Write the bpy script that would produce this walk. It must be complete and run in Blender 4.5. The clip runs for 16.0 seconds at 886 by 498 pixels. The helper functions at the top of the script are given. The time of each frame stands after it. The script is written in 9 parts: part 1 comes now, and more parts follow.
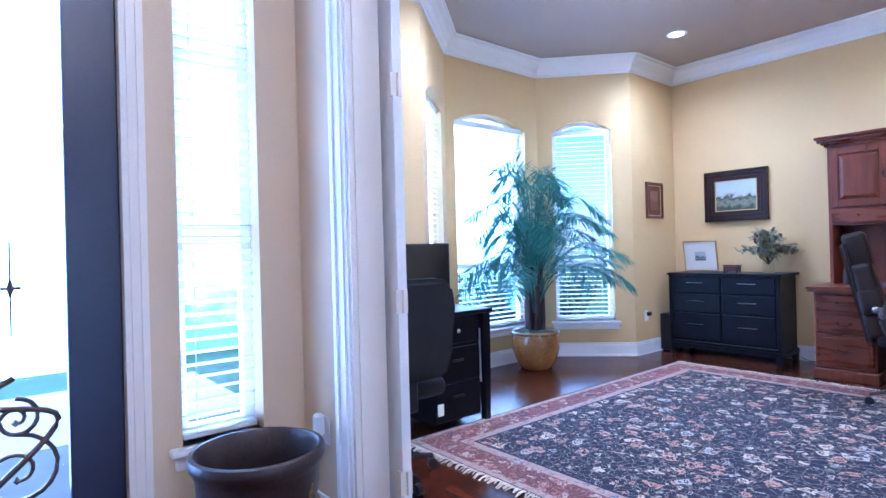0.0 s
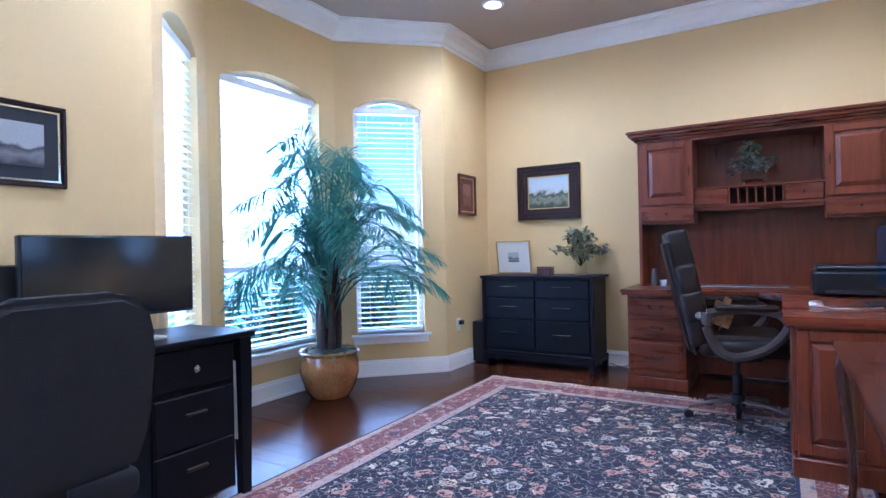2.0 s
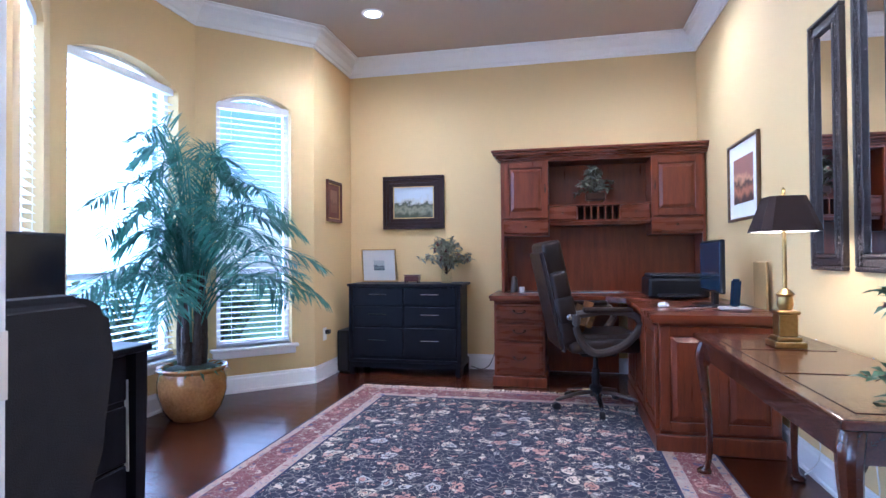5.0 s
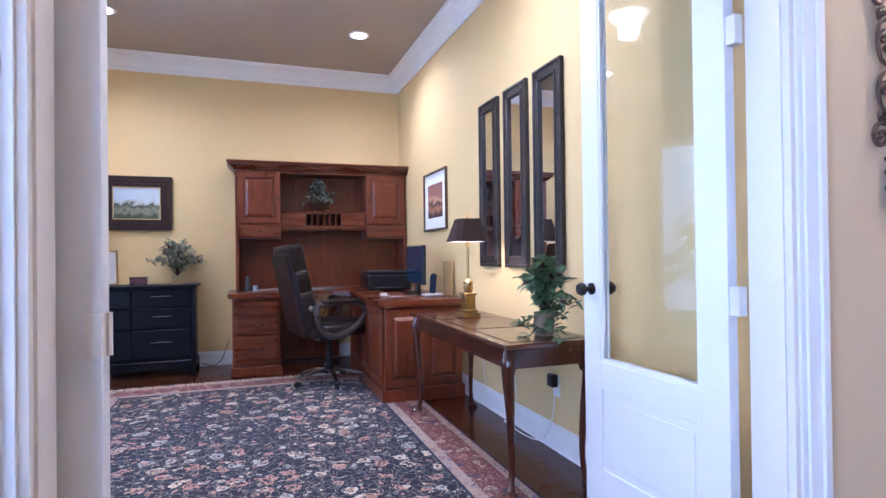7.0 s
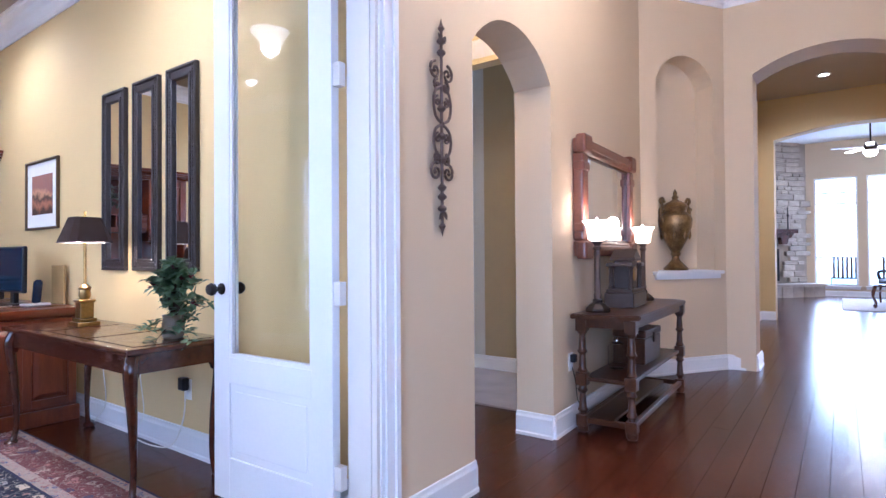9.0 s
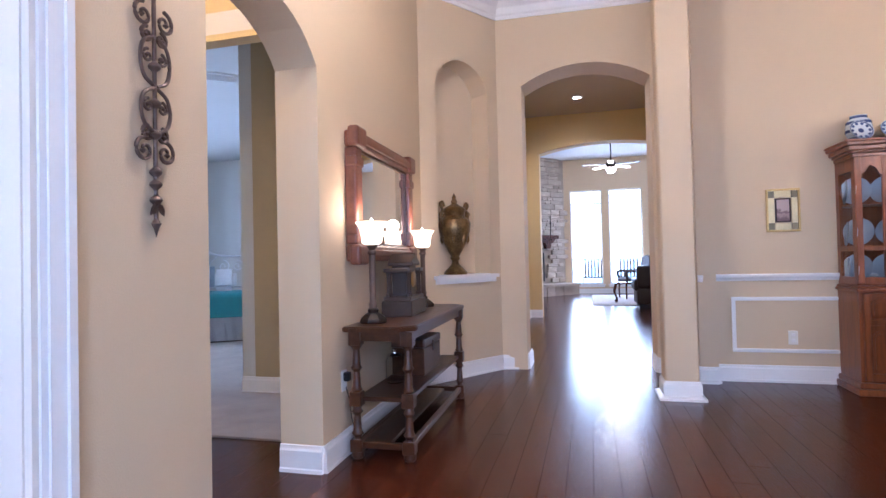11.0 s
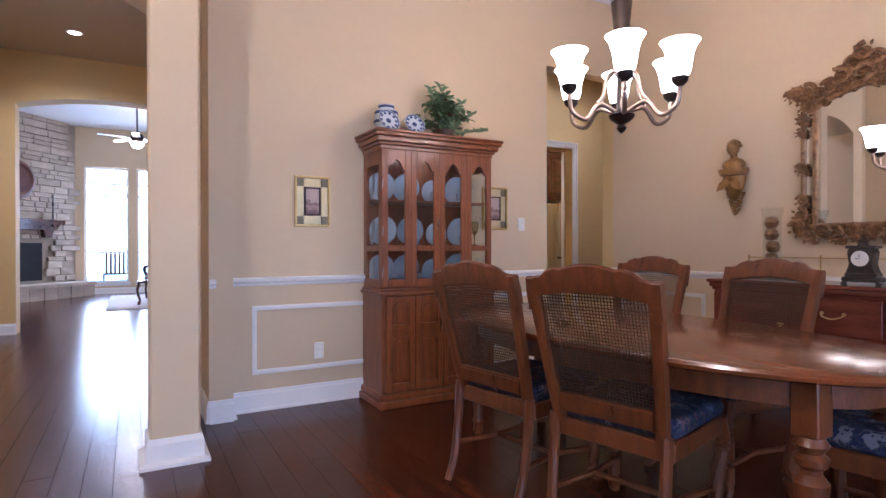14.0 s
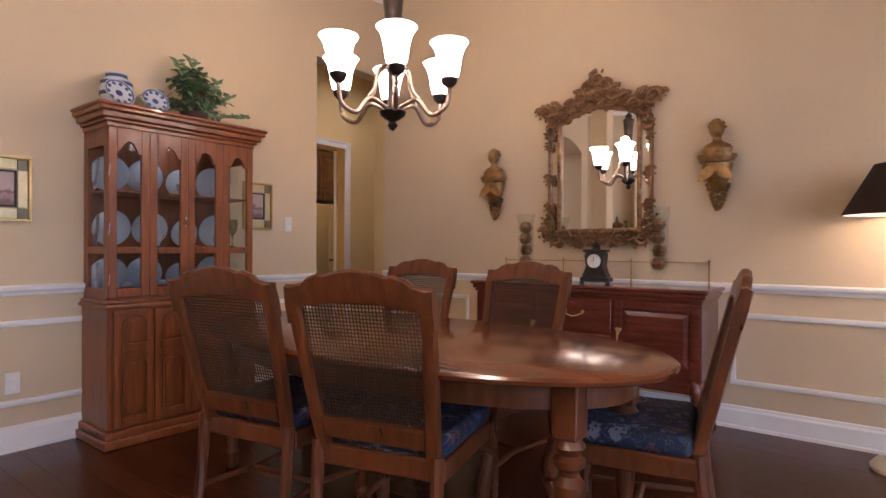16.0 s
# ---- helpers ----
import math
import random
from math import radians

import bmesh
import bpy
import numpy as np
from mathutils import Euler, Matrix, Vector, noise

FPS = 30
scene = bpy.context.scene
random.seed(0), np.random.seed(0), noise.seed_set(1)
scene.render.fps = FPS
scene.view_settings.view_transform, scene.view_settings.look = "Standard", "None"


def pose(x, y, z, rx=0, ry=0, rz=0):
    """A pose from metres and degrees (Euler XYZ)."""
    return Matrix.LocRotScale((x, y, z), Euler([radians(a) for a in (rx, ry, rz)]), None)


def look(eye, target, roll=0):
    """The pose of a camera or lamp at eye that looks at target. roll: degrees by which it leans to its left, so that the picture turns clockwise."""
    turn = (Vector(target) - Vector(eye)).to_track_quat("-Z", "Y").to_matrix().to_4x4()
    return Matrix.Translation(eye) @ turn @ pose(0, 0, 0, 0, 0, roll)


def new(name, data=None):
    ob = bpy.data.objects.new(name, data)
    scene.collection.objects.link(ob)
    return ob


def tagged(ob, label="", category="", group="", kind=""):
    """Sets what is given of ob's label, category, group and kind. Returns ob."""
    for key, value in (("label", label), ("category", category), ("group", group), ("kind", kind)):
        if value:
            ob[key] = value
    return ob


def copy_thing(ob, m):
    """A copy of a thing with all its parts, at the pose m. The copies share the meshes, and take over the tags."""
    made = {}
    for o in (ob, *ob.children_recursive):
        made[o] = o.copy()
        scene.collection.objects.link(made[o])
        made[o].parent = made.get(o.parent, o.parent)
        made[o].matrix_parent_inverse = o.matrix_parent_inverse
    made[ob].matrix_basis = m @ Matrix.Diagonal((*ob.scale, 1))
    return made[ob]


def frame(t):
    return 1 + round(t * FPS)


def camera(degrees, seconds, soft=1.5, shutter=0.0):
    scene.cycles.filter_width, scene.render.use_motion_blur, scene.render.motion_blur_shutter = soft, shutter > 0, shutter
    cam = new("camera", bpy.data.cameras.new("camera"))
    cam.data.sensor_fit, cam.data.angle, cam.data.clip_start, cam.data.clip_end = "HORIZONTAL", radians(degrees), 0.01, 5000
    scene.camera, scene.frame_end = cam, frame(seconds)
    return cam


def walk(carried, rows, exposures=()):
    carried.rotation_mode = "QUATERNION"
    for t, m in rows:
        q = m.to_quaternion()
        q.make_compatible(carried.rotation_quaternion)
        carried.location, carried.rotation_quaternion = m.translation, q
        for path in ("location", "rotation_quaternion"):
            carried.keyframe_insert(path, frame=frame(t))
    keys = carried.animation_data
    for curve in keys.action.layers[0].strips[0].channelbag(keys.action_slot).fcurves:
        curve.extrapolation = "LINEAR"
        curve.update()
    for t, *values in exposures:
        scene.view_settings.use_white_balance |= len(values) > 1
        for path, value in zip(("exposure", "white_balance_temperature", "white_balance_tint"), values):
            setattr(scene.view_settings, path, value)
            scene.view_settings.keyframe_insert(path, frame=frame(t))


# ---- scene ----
cam = camera(77.2, 16.0)
PATH = [
    (0, (0.265, 0.371, 1.15), (1.539, 1.913, 1.155), -1.5),
    (0.5, (0.485, 0.601, 1.149), (1.916, 1.998, 1.142), -1.1),
    (1, (0.716, 0.741, 1.142), (2.279, 1.989, 1.138), -1.2),
    (1.5, (0.9, 0.884, 1.114), (2.577, 1.972, 1.118), -1.4),
    (2, (1.149, 0.958, 1.112), (2.858, 1.996, 1.112), -1.2),
    (2.5, (1.326, 0.965, 1.101), (3.042, 1.991, 1.106), -1.6),
    (3, (1.383, 1.01, 1.101), (3.132, 1.98, 1.104), -1.4),
    (5.5, (0.74, 1.577, 1.092), (2.734, 1.736, 1.119), -0.5),
    (6, (0.526, 1.728, 1.123), (2.521, 1.588, 1.14), -0.6),
    (6.5, (0.333, 1.786, 1.122), (2.299, 1.421, 1.138), -0.8),
    (7, (0.183, 1.858, 1.115), (2.069, 1.195, 1.131), -0.7),
    (7.5, (0.076, 1.913, 1.099), (1.817, 0.929, 1.112), -0.4),
    (8, (0.012, 1.919, 1.094), (1.574, 0.67, 1.111), -0.3),
    (8.5, (-0.033, 1.922, 1.11), (1.318, 0.447, 1.127), -0.4),
    (9, (-0.061, 1.922, 1.096), (1.106, 0.299, 1.122), -0.4),
    (9.2, (-0.077, 1.908, 1.091), (1.027, 0.241, 1.121), -0.4),
    (11.3, (-0.005, 1.336, 1.089), (0.399, -0.623, 1.115), -1.0),
    (11.5, (-0.02, 1.23, 1.089), (0.305, -0.743, 1.104), -0.7),
    (12, (-0.019, 0.949, 1.083), (0.001, -1.051, 1.093), -0.6),
    (12.5, (-0.068, 0.68, 1.089), (-0.296, -1.307, 1.092), -0.5),
    (13, (-0.202, 0.469, 1.098), (-0.633, -1.484, 1.096), -0.3),
    (13.5, (-0.336, 0.294, 1.107), (-1.075, -1.564, 1.105), -0.4),
    (14, (-0.462, 0.162, 1.114), (-1.44, -1.582, 1.107), -0.1),
    (14.5, (-0.569, 0.068, 1.12), (-1.721, -1.567, 1.114), 0.0),
    (15, (-0.647, 0.009, 1.125), (-1.961, -1.499, 1.121), 0.3),
    (15.2, (-0.667, -0.006, 1.126), (-2.033, -1.467, 1.116), -0.0),
    (15.5, (-0.683, -0.021, 1.125), (-2.136, -1.396, 1.115), -0.1),
    (16, (-0.668, -0.024, 1.12), (-2.25, -1.248, 1.119), 0.2),
]
walk(cam, [(t, look(eye, target, roll)) for t, eye, target, roll in PATH], exposures=[(0, 0.85, 3950, 22), (1.5, 0.66, 4130, 19), (2.5, 0.63, 4120, 19), (5.5, 0.66, 4420, 22), (9, 0.54, 4620, 25), (11.5, 0.50, 4850, 25), (13, 0.47, 4880, 26), (14.5, 0.33, 4900, 27), (15.5, 0.18, 5250, 28), (16, 0.14, 5600, 28)])

# ---- light ----
world = bpy.data.worlds.new("sky")
scene.world = world
world.use_nodes = True
sky = world.node_tree.nodes.new("ShaderNodeTexSky")
sky.sky_type, sky.sun_disc = "NISHITA", False
sky.sun_elevation, sky.sun_rotation = radians(50), radians(200)
world.node_tree.links.new(sky.outputs[0], world.node_tree.nodes["Background"].inputs[0])
world.node_tree.nodes["Background"].inputs[1].default_value = 0.15


def lamp(name, kind, energy, color, m, size=0.1, size_y=None, blend=0.6, spot=110):
    data = bpy.data.lights.new(name, kind)
    data.energy, data.color = energy, color
    if kind == "AREA":
        data.shape, data.size, data.size_y = "RECTANGLE", size, size_y or size
    elif kind == "SUN":
        data.angle = radians(size)
    else:
        data.shadow_soft_size = size
    if kind == "SPOT":
        data.spot_size, data.spot_blend = radians(spot), blend
    ob = new(name, data)
    ob.matrix_world = m
    return ob


WARM, DAY = (1.0, 0.74, 0.44), (0.78, 0.88, 1.0)
lamp("sun", "SUN", 3.0, (1.0, 0.95, 0.86), pose(0, 0, 20, 40, 0, 160), 0.5)

# ---- materials ----


def mat(name, color, rough=0.5, metal=0.0, vary=0.15, scale=6.0, bump=0.05, fine=60.0, stretch=(1, 1, 1), color2=None, emit=None, power=0.0, coat=0.0, rand=0.0, trans=0.0, island=False, spec=0.5):
    m = bpy.data.materials.new(name)
    m.use_nodes = True
    nt = m.node_tree
    b = nt.nodes["Principled BSDF"]
    n, l = nt.nodes.new, nt.links.new
    b.inputs["Roughness"].default_value, b.inputs["Metallic"].default_value = rough, metal
    b.inputs["Coat Weight"].default_value = coat
    b.inputs["Specular IOR Level"].default_value = spec
    b.inputs["Transmission Weight"].default_value = trans
    co, mp = n("ShaderNodeTexCoord"), n("ShaderNodeMapping")
    mp.inputs["Scale"].default_value = stretch
    l(co.outputs["Object"], mp.inputs[0])
    t1, t2 = n("ShaderNodeTexNoise"), n("ShaderNodeTexNoise")
    t1.inputs["Scale"].default_value, t1.inputs["Detail"].default_value = scale, 5
    t2.inputs["Scale"].default_value, t2.inputs["Detail"].default_value = fine, 3
    l(mp.outputs[0], t1.inputs[0]), l(mp.outputs[0], t2.inputs[0])
    mix = n("ShaderNodeMix")
    mix.data_type = "RGBA"
    lo = [c * (1 - vary) for c in color]
    hi = color2 or [min(1, c * (1 + vary)) for c in color]
    mix.inputs[6].default_value, mix.inputs[7].default_value = (*lo, 1), (*hi, 1)
    add = n("ShaderNodeMath")
    add.operation = "MULTIPLY_ADD"
    add.inputs[1].default_value, add.inputs[2].default_value = 0.35, 0.0
    l(t2.outputs[0], add.inputs[0])
    add2 = n("ShaderNodeMath")
    add2.operation = "MULTIPLY_ADD"
    add2.inputs[1].default_value = 0.65
    l(t1.outputs[0], add2.inputs[0]), l(add.outputs[0], add2.inputs[2])
    st = n("ShaderNodeMapRange")
    st.inputs[1].default_value, st.inputs[2].default_value = 0.3, 0.7
    l(add2.outputs[0], st.inputs[0]), l(st.outputs[0], mix.inputs[0])
    out = mix.outputs[2]
    if rand or island:
        src = n("ShaderNodeNewGeometry").outputs["Random Per Island"] if island else n("ShaderNodeObjectInfo").outputs["Random"]
        hsv, mr = n("ShaderNodeHueSaturation"), n("ShaderNodeMapRange")
        mr.inputs[3].default_value, mr.inputs[4].default_value = 1 - rand, 1 + rand
        l(src, mr.inputs[0]), l(mr.outputs[0], hsv.inputs["Value"]), l(out, hsv.inputs["Color"])
        out = hsv.outputs[0]
    l(out, b.inputs["Base Color"])
    rr = n("ShaderNodeMapRange")
    rr.inputs[3].default_value, rr.inputs[4].default_value = max(0.02, rough * 0.8), min(1, rough * 1.2)
    l(t1.outputs[0], rr.inputs[0]), l(rr.outputs[0], b.inputs["Roughness"])
    if bump:
        bp = n("ShaderNodeBump")
        bp.inputs["Strength"].default_value, bp.inputs["Distance"].default_value = bump, 0.02
        l(t2.outputs[0], bp.inputs["Height"]), l(bp.outputs[0], b.inputs["Normal"])
    if emit:
        b.inputs["Emission Color"].default_value, b.inputs["Emission Strength"].default_value = (*emit, 1), power
    return m


PAINT = mat("beige_wall_paint", (0.635, 0.50, 0.325), 0.75, vary=0.04, scale=1.2, bump=0.12, fine=180)
GOLD_PAINT = mat("golden_wall_paint", (0.66, 0.485, 0.215), 0.75, vary=0.04, scale=1.2, bump=0.12, fine=180)
BLUE_PAINT = mat("pale_grey_wall_paint", (0.66, 0.655, 0.60), 0.8, vary=0.04, scale=1.2, bump=0.1, fine=160)
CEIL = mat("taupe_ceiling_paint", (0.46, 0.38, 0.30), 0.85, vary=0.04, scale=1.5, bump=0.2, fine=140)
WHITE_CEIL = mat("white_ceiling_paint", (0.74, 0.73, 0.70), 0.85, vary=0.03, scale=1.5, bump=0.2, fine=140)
TRIM = mat("white_trim_paint", (0.80, 0.79, 0.775), 0.35, vary=0.03, scale=3, bump=0.02)
CASING = mat("cream_casing_paint", (0.76, 0.70, 0.62), 0.35, vary=0.03, scale=3, bump=0.02)
FLOORWOOD = mat("dark_walnut_plank", (0.042, 0.0095, 0.0036), 0.20, vary=0.5, scale=3.0, bump=0.05, fine=34, stretch=(6, 0.9, 1), color2=(0.098, 0.025, 0.009), rand=0.22, coat=0.0, spec=0.26)
FLOORMASS = mat("dark_walnut_planks_far", (0.042, 0.0095, 0.0036), 0.20, vary=0.5, scale=3.0, bump=0.05, fine=34, stretch=(6, 0.9, 1), color2=(0.098, 0.025, 0.009), rand=0.22, coat=0.0, spec=0.26, island=True)
SUBFLOOR = mat("dark_joint", (0.02, 0.009, 0.006), 0.6, vary=0.2)
CHERRY = mat("cherry_wood", (0.105, 0.020, 0.0055), 0.3, vary=0.35, scale=4, bump=0.06, fine=40, stretch=(6, 6, 0.7), color2=(0.185, 0.040, 0.011), coat=0.1)
CHERRYH = mat("cherry_wood_level", (0.095, 0.018, 0.005), 0.28, vary=0.35, scale=4, bump=0.06, fine=40, stretch=(5, 0.7, 6), color2=(0.165, 0.036, 0.010), coat=0.1)
MAHOG = mat("mahogany_wood", (0.05, 0.012, 0.006), 0.22, vary=0.4, scale=4, bump=0.05, fine=40, stretch=(0.8, 6, 6), color2=(0.095, 0.026, 0.011), coat=0.35)
OAK = mat("honey_oak_wood", (0.17, 0.046, 0.012), 0.32, vary=0.35, scale=5, bump=0.08, fine=45, stretch=(7, 7, 0.6), color2=(0.30, 0.092, 0.025), coat=0.15)
WALNUT = mat("walnut_chair_wood", (0.080, 0.022, 0.007), 0.30, vary=0.35, scale=5, bump=0.06, fine=50, stretch=(5, 5, 0.9), color2=(0.19, 0.058, 0.017), coat=0.15)
TABLEWOOD = mat("table_wood", (0.14, 0.038, 0.011), 0.19, vary=0.2, scale=3, bump=0.006, fine=30, stretch=(5, 0.8, 5), color2=(0.20, 0.060, 0.018), coat=0.1)
RUSTIC = mat("rustic_brown_wood", (0.042, 0.015, 0.0065), 0.3, vary=0.4, scale=5, bump=0.08, fine=45, stretch=(5, 0.8, 5), color2=(0.088, 0.034, 0.014), coat=0.06, spec=0.35)
BLACKWOOD = mat("black_painted_wood", (0.005, 0.005, 0.008), 0.38, vary=0.25, scale=5, bump=0.03, spec=0.16)
BLACKPL = mat("black_plastic", (0.008, 0.008, 0.01), 0.4, vary=0.2, bump=0.05, spec=0.35)
SCREEN = mat("dark_glass_screen", (0.008, 0.009, 0.013), 0.12, vary=0.1, bump=0.0)
BLUESCREEN = mat("dark_blue_screen", (0.012, 0.028, 0.055), 0.12, vary=0.2, bump=0.0)
FABRIC = mat("charcoal_chair_fabric", (0.007, 0.006, 0.009), 0.95, vary=0.25, scale=20, bump=0.4, fine=400)
LEATHER = mat("dark_brown_leather", (0.014, 0.007, 0.005), 0.4, vary=0.3, scale=8, bump=0.25, fine=140, spec=0.3)
PEWTER = mat("pewter_plastic", (0.075, 0.060, 0.052), 0.34, 0.4, vary=0.2, bump=0.02)
CHROME = mat("chrome", (0.75, 0.75, 0.77), 0.14, 1.0, vary=0.05, bump=0.0)
BRASS = mat("aged_brass", (0.42, 0.27, 0.09), 0.3, 1.0, vary=0.3, scale=10, bump=0.05)
DARKMETAL = mat("dark_bronze_metal", (0.032, 0.022, 0.017), 0.38, 0.6, vary=0.3, scale=12, bump=0.08)
IRON = mat("brown_wrought_iron", (0.10, 0.064, 0.047), 0.5, 0.4, vary=0.3, scale=20, bump=0.15)
PATINA = mat("patinated_gold_bronze", (0.13, 0.075, 0.03), 0.36, 0.75, vary=0.55, scale=14, bump=0.25, fine=70, color2=(0.34, 0.22, 0.09))
GILT = mat("antique_gilt", (0.16, 0.075, 0.034), 0.38, 0.6, vary=0.5, scale=22, bump=0.3, fine=90, color2=(0.42, 0.24, 0.11))
MIRROR = mat("mirror_glass", (0.86, 0.87, 0.86), 0.012, 1.0, vary=0.01, bump=0.0)
DARKFRAME = mat("carved_dark_frame", (0.022, 0.014, 0.012), 0.42, vary=0.35, scale=30, bump=0.4, fine=120)
SHADE = mat("brown_lamp_shade", (0.06, 0.032, 0.022), 0.8, vary=0.15, bump=0.2, fine=300)
GLOWGLASS = mat("lit_frosted_glass", (0.9, 0.85, 0.75), 0.4, emit=(1.0, 0.82, 0.58), power=11.0)
WARMGLASS = mat("warm_frosted_glass", (0.9, 0.8, 0.62), 0.4, emit=(1.0, 0.72, 0.42), power=2.6)
BULB = mat("lit_downlight", (1, 1, 1), 0.5, emit=(1.0, 0.93, 0.82), power=30.0)
PAPER = mat("off_white_paper", (0.78, 0.76, 0.70), 0.8, vary=0.03)
TERRA = mat("glazed_amber_ceramic", (0.34, 0.14, 0.035), 0.16, vary=0.35, scale=5, bump=0.03, coat=0.6, color2=(0.50, 0.25, 0.08))
DARKPOT = mat("dark_bronze_pot", (0.035, 0.024, 0.022), 0.4, 0.2, vary=0.4, scale=9, bump=0.1)
SOIL = mat("potting_moss", (0.03, 0.035, 0.015), 0.95, vary=0.5, scale=40, bump=0.6)
PALM = mat("palm_leaf", (0.035, 0.10, 0.07), 0.4, vary=0.4, scale=8, bump=0.05, color2=(0.10, 0.23, 0.16))


def translucent(m, amount, tint):
    """Thin leaves: part of the light goes through them."""
    nt = m.node_tree
    tr, mx = nt.nodes.new("ShaderNodeBsdfTranslucent"), nt.nodes.new("ShaderNodeMixShader")
    tr.inputs[0].default_value, mx.inputs[0].default_value = (*tint, 1), amount
    nt.links.new(nt.nodes["Principled BSDF"].outputs[0], mx.inputs[1]), nt.links.new(tr.outputs[0], mx.inputs[2])
    nt.links.new(mx.outputs[0], nt.nodes["Material Output"].inputs[0])


translucent(PALM, 0.32, (0.10, 0.30, 0.20))
LEAFG = mat("green_leaf", (0.06, 0.12, 0.045), 0.5, vary=0.45, scale=18, bump=0.05, color2=(0.17, 0.26, 0.12))
SAGE = mat("sage_silk_leaf", (0.13, 0.16, 0.10), 0.6, vary=0.45, scale=18, bump=0.05, color2=(0.36, 0.36, 0.26))
BERRY = mat("burgundy_flower", (0.10, 0.012, 0.025), 0.6, vary=0.4, scale=18)
BARK = mat("palm_bark", (0.05, 0.032, 0.022), 0.9, vary=0.4, scale=20, bump=0.6)
FRINGE = mat("cream_fringe", (0.62, 0.54, 0.40), 0.9, vary=0.2, scale=40)
NAVY = mat("navy_binding", (0.012, 0.014, 0.05), 0.9, vary=0.2, scale=60)
BLIND = mat("white_blind_slat", (0.82, 0.83, 0.84), 0.45, vary=0.03, bump=0.0)
STONE = mat("cream_limestone", (0.40, 0.33, 0.25), 0.85, vary=0.2, scale=5, bump=0.5, fine=40, rand=0.18)
CARPET = mat("beige_carpet", (0.42, 0.36, 0.31), 0.95, vary=0.15, scale=5, bump=0.5, fine=300)
TEAL = mat("teal_bedspread", (0.05, 0.26, 0.28), 0.85, vary=0.15, scale=8, bump=0.3, fine=200)
LINEN = mat("white_linen", (0.70, 0.70, 0.72), 0.85, vary=0.08, scale=9, bump=0.2)
PORCELAIN = mat("white_blue_porcelain", (0.50, 0.55, 0.62), 0.15, vary=0.05, coat=0.5)
COBALT = mat("cobalt_glaze", (0.05, 0.07, 0.17), 0.2, vary=0.3, coat=0.4)
CANE = mat("woven_cane", (0.05, 0.026, 0.012), 0.55, vary=0.25, scale=30, bump=0.1)
STEEL = mat("brushed_steel", (0.42, 0.41, 0.40), 0.3, 1.0, vary=0.06, scale=2, stretch=(12, 12, 0.5), bump=0.0)
LAWN = mat("lawn", (0.06, 0.11, 0.03), 0.95, vary=0.4, scale=1.5, bump=0.4)
HEDGE = mat("hedge_leaf", (0.05, 0.10, 0.03), 0.6, vary=0.5, scale=3, bump=0.1, color2=(0.12, 0.2, 0.07))
ROPE = mat("black_cord", (0.02, 0.02, 0.02), 0.6, bump=0.0)
BLUEDOOR = mat("dark_blue_door_paint", (0.018, 0.022, 0.05), 0.35, vary=0.2, scale=4, bump=0.04)


def glass_mat():
    m = mat("clear_glass", (0.95, 0.97, 0.97), 0.02, vary=0.0, bump=0.0, trans=1.0)
    m.node_tree.nodes["Principled BSDF"].inputs["IOR"].default_value = 1.02
    return m


def sheer_glass():
    """Thin pane: mostly clear, with the reflection of its surface."""
    m = bpy.data.materials.new("thin_window_glass")
    m.use_nodes = True
    nt = m.node_tree
    n, l = nt.nodes.new, nt.links.new
    nt.nodes.remove(nt.nodes["Principled BSDF"])
    tr, gl, mx, fr, pw = n("ShaderNodeBsdfTransparent"), n("ShaderNodeBsdfGlossy"), n("ShaderNodeMixShader"), n("ShaderNodeLayerWeight"), n("ShaderNodeMath")
    tr.inputs[0].default_value = (0.96, 0.975, 0.97, 1)
    gl.inputs["Roughness"].default_value = 0.02
    fr.inputs[0].default_value = 0.5
    pw.operation, pw.inputs[1].default_value, pw.inputs[2].default_value = "MULTIPLY_ADD", 0.03, 0.012
    l(fr.outputs["Facing"], pw.inputs[0]), l(pw.outputs[0], mx.inputs[0]), l(tr.outputs[0], mx.inputs[1]), l(gl.outputs[0], mx.inputs[2])
    l(mx.outputs[0], nt.nodes["Material Output"].inputs[0])
    return m


PANE = sheer_glass()
GLASS = glass_mat()


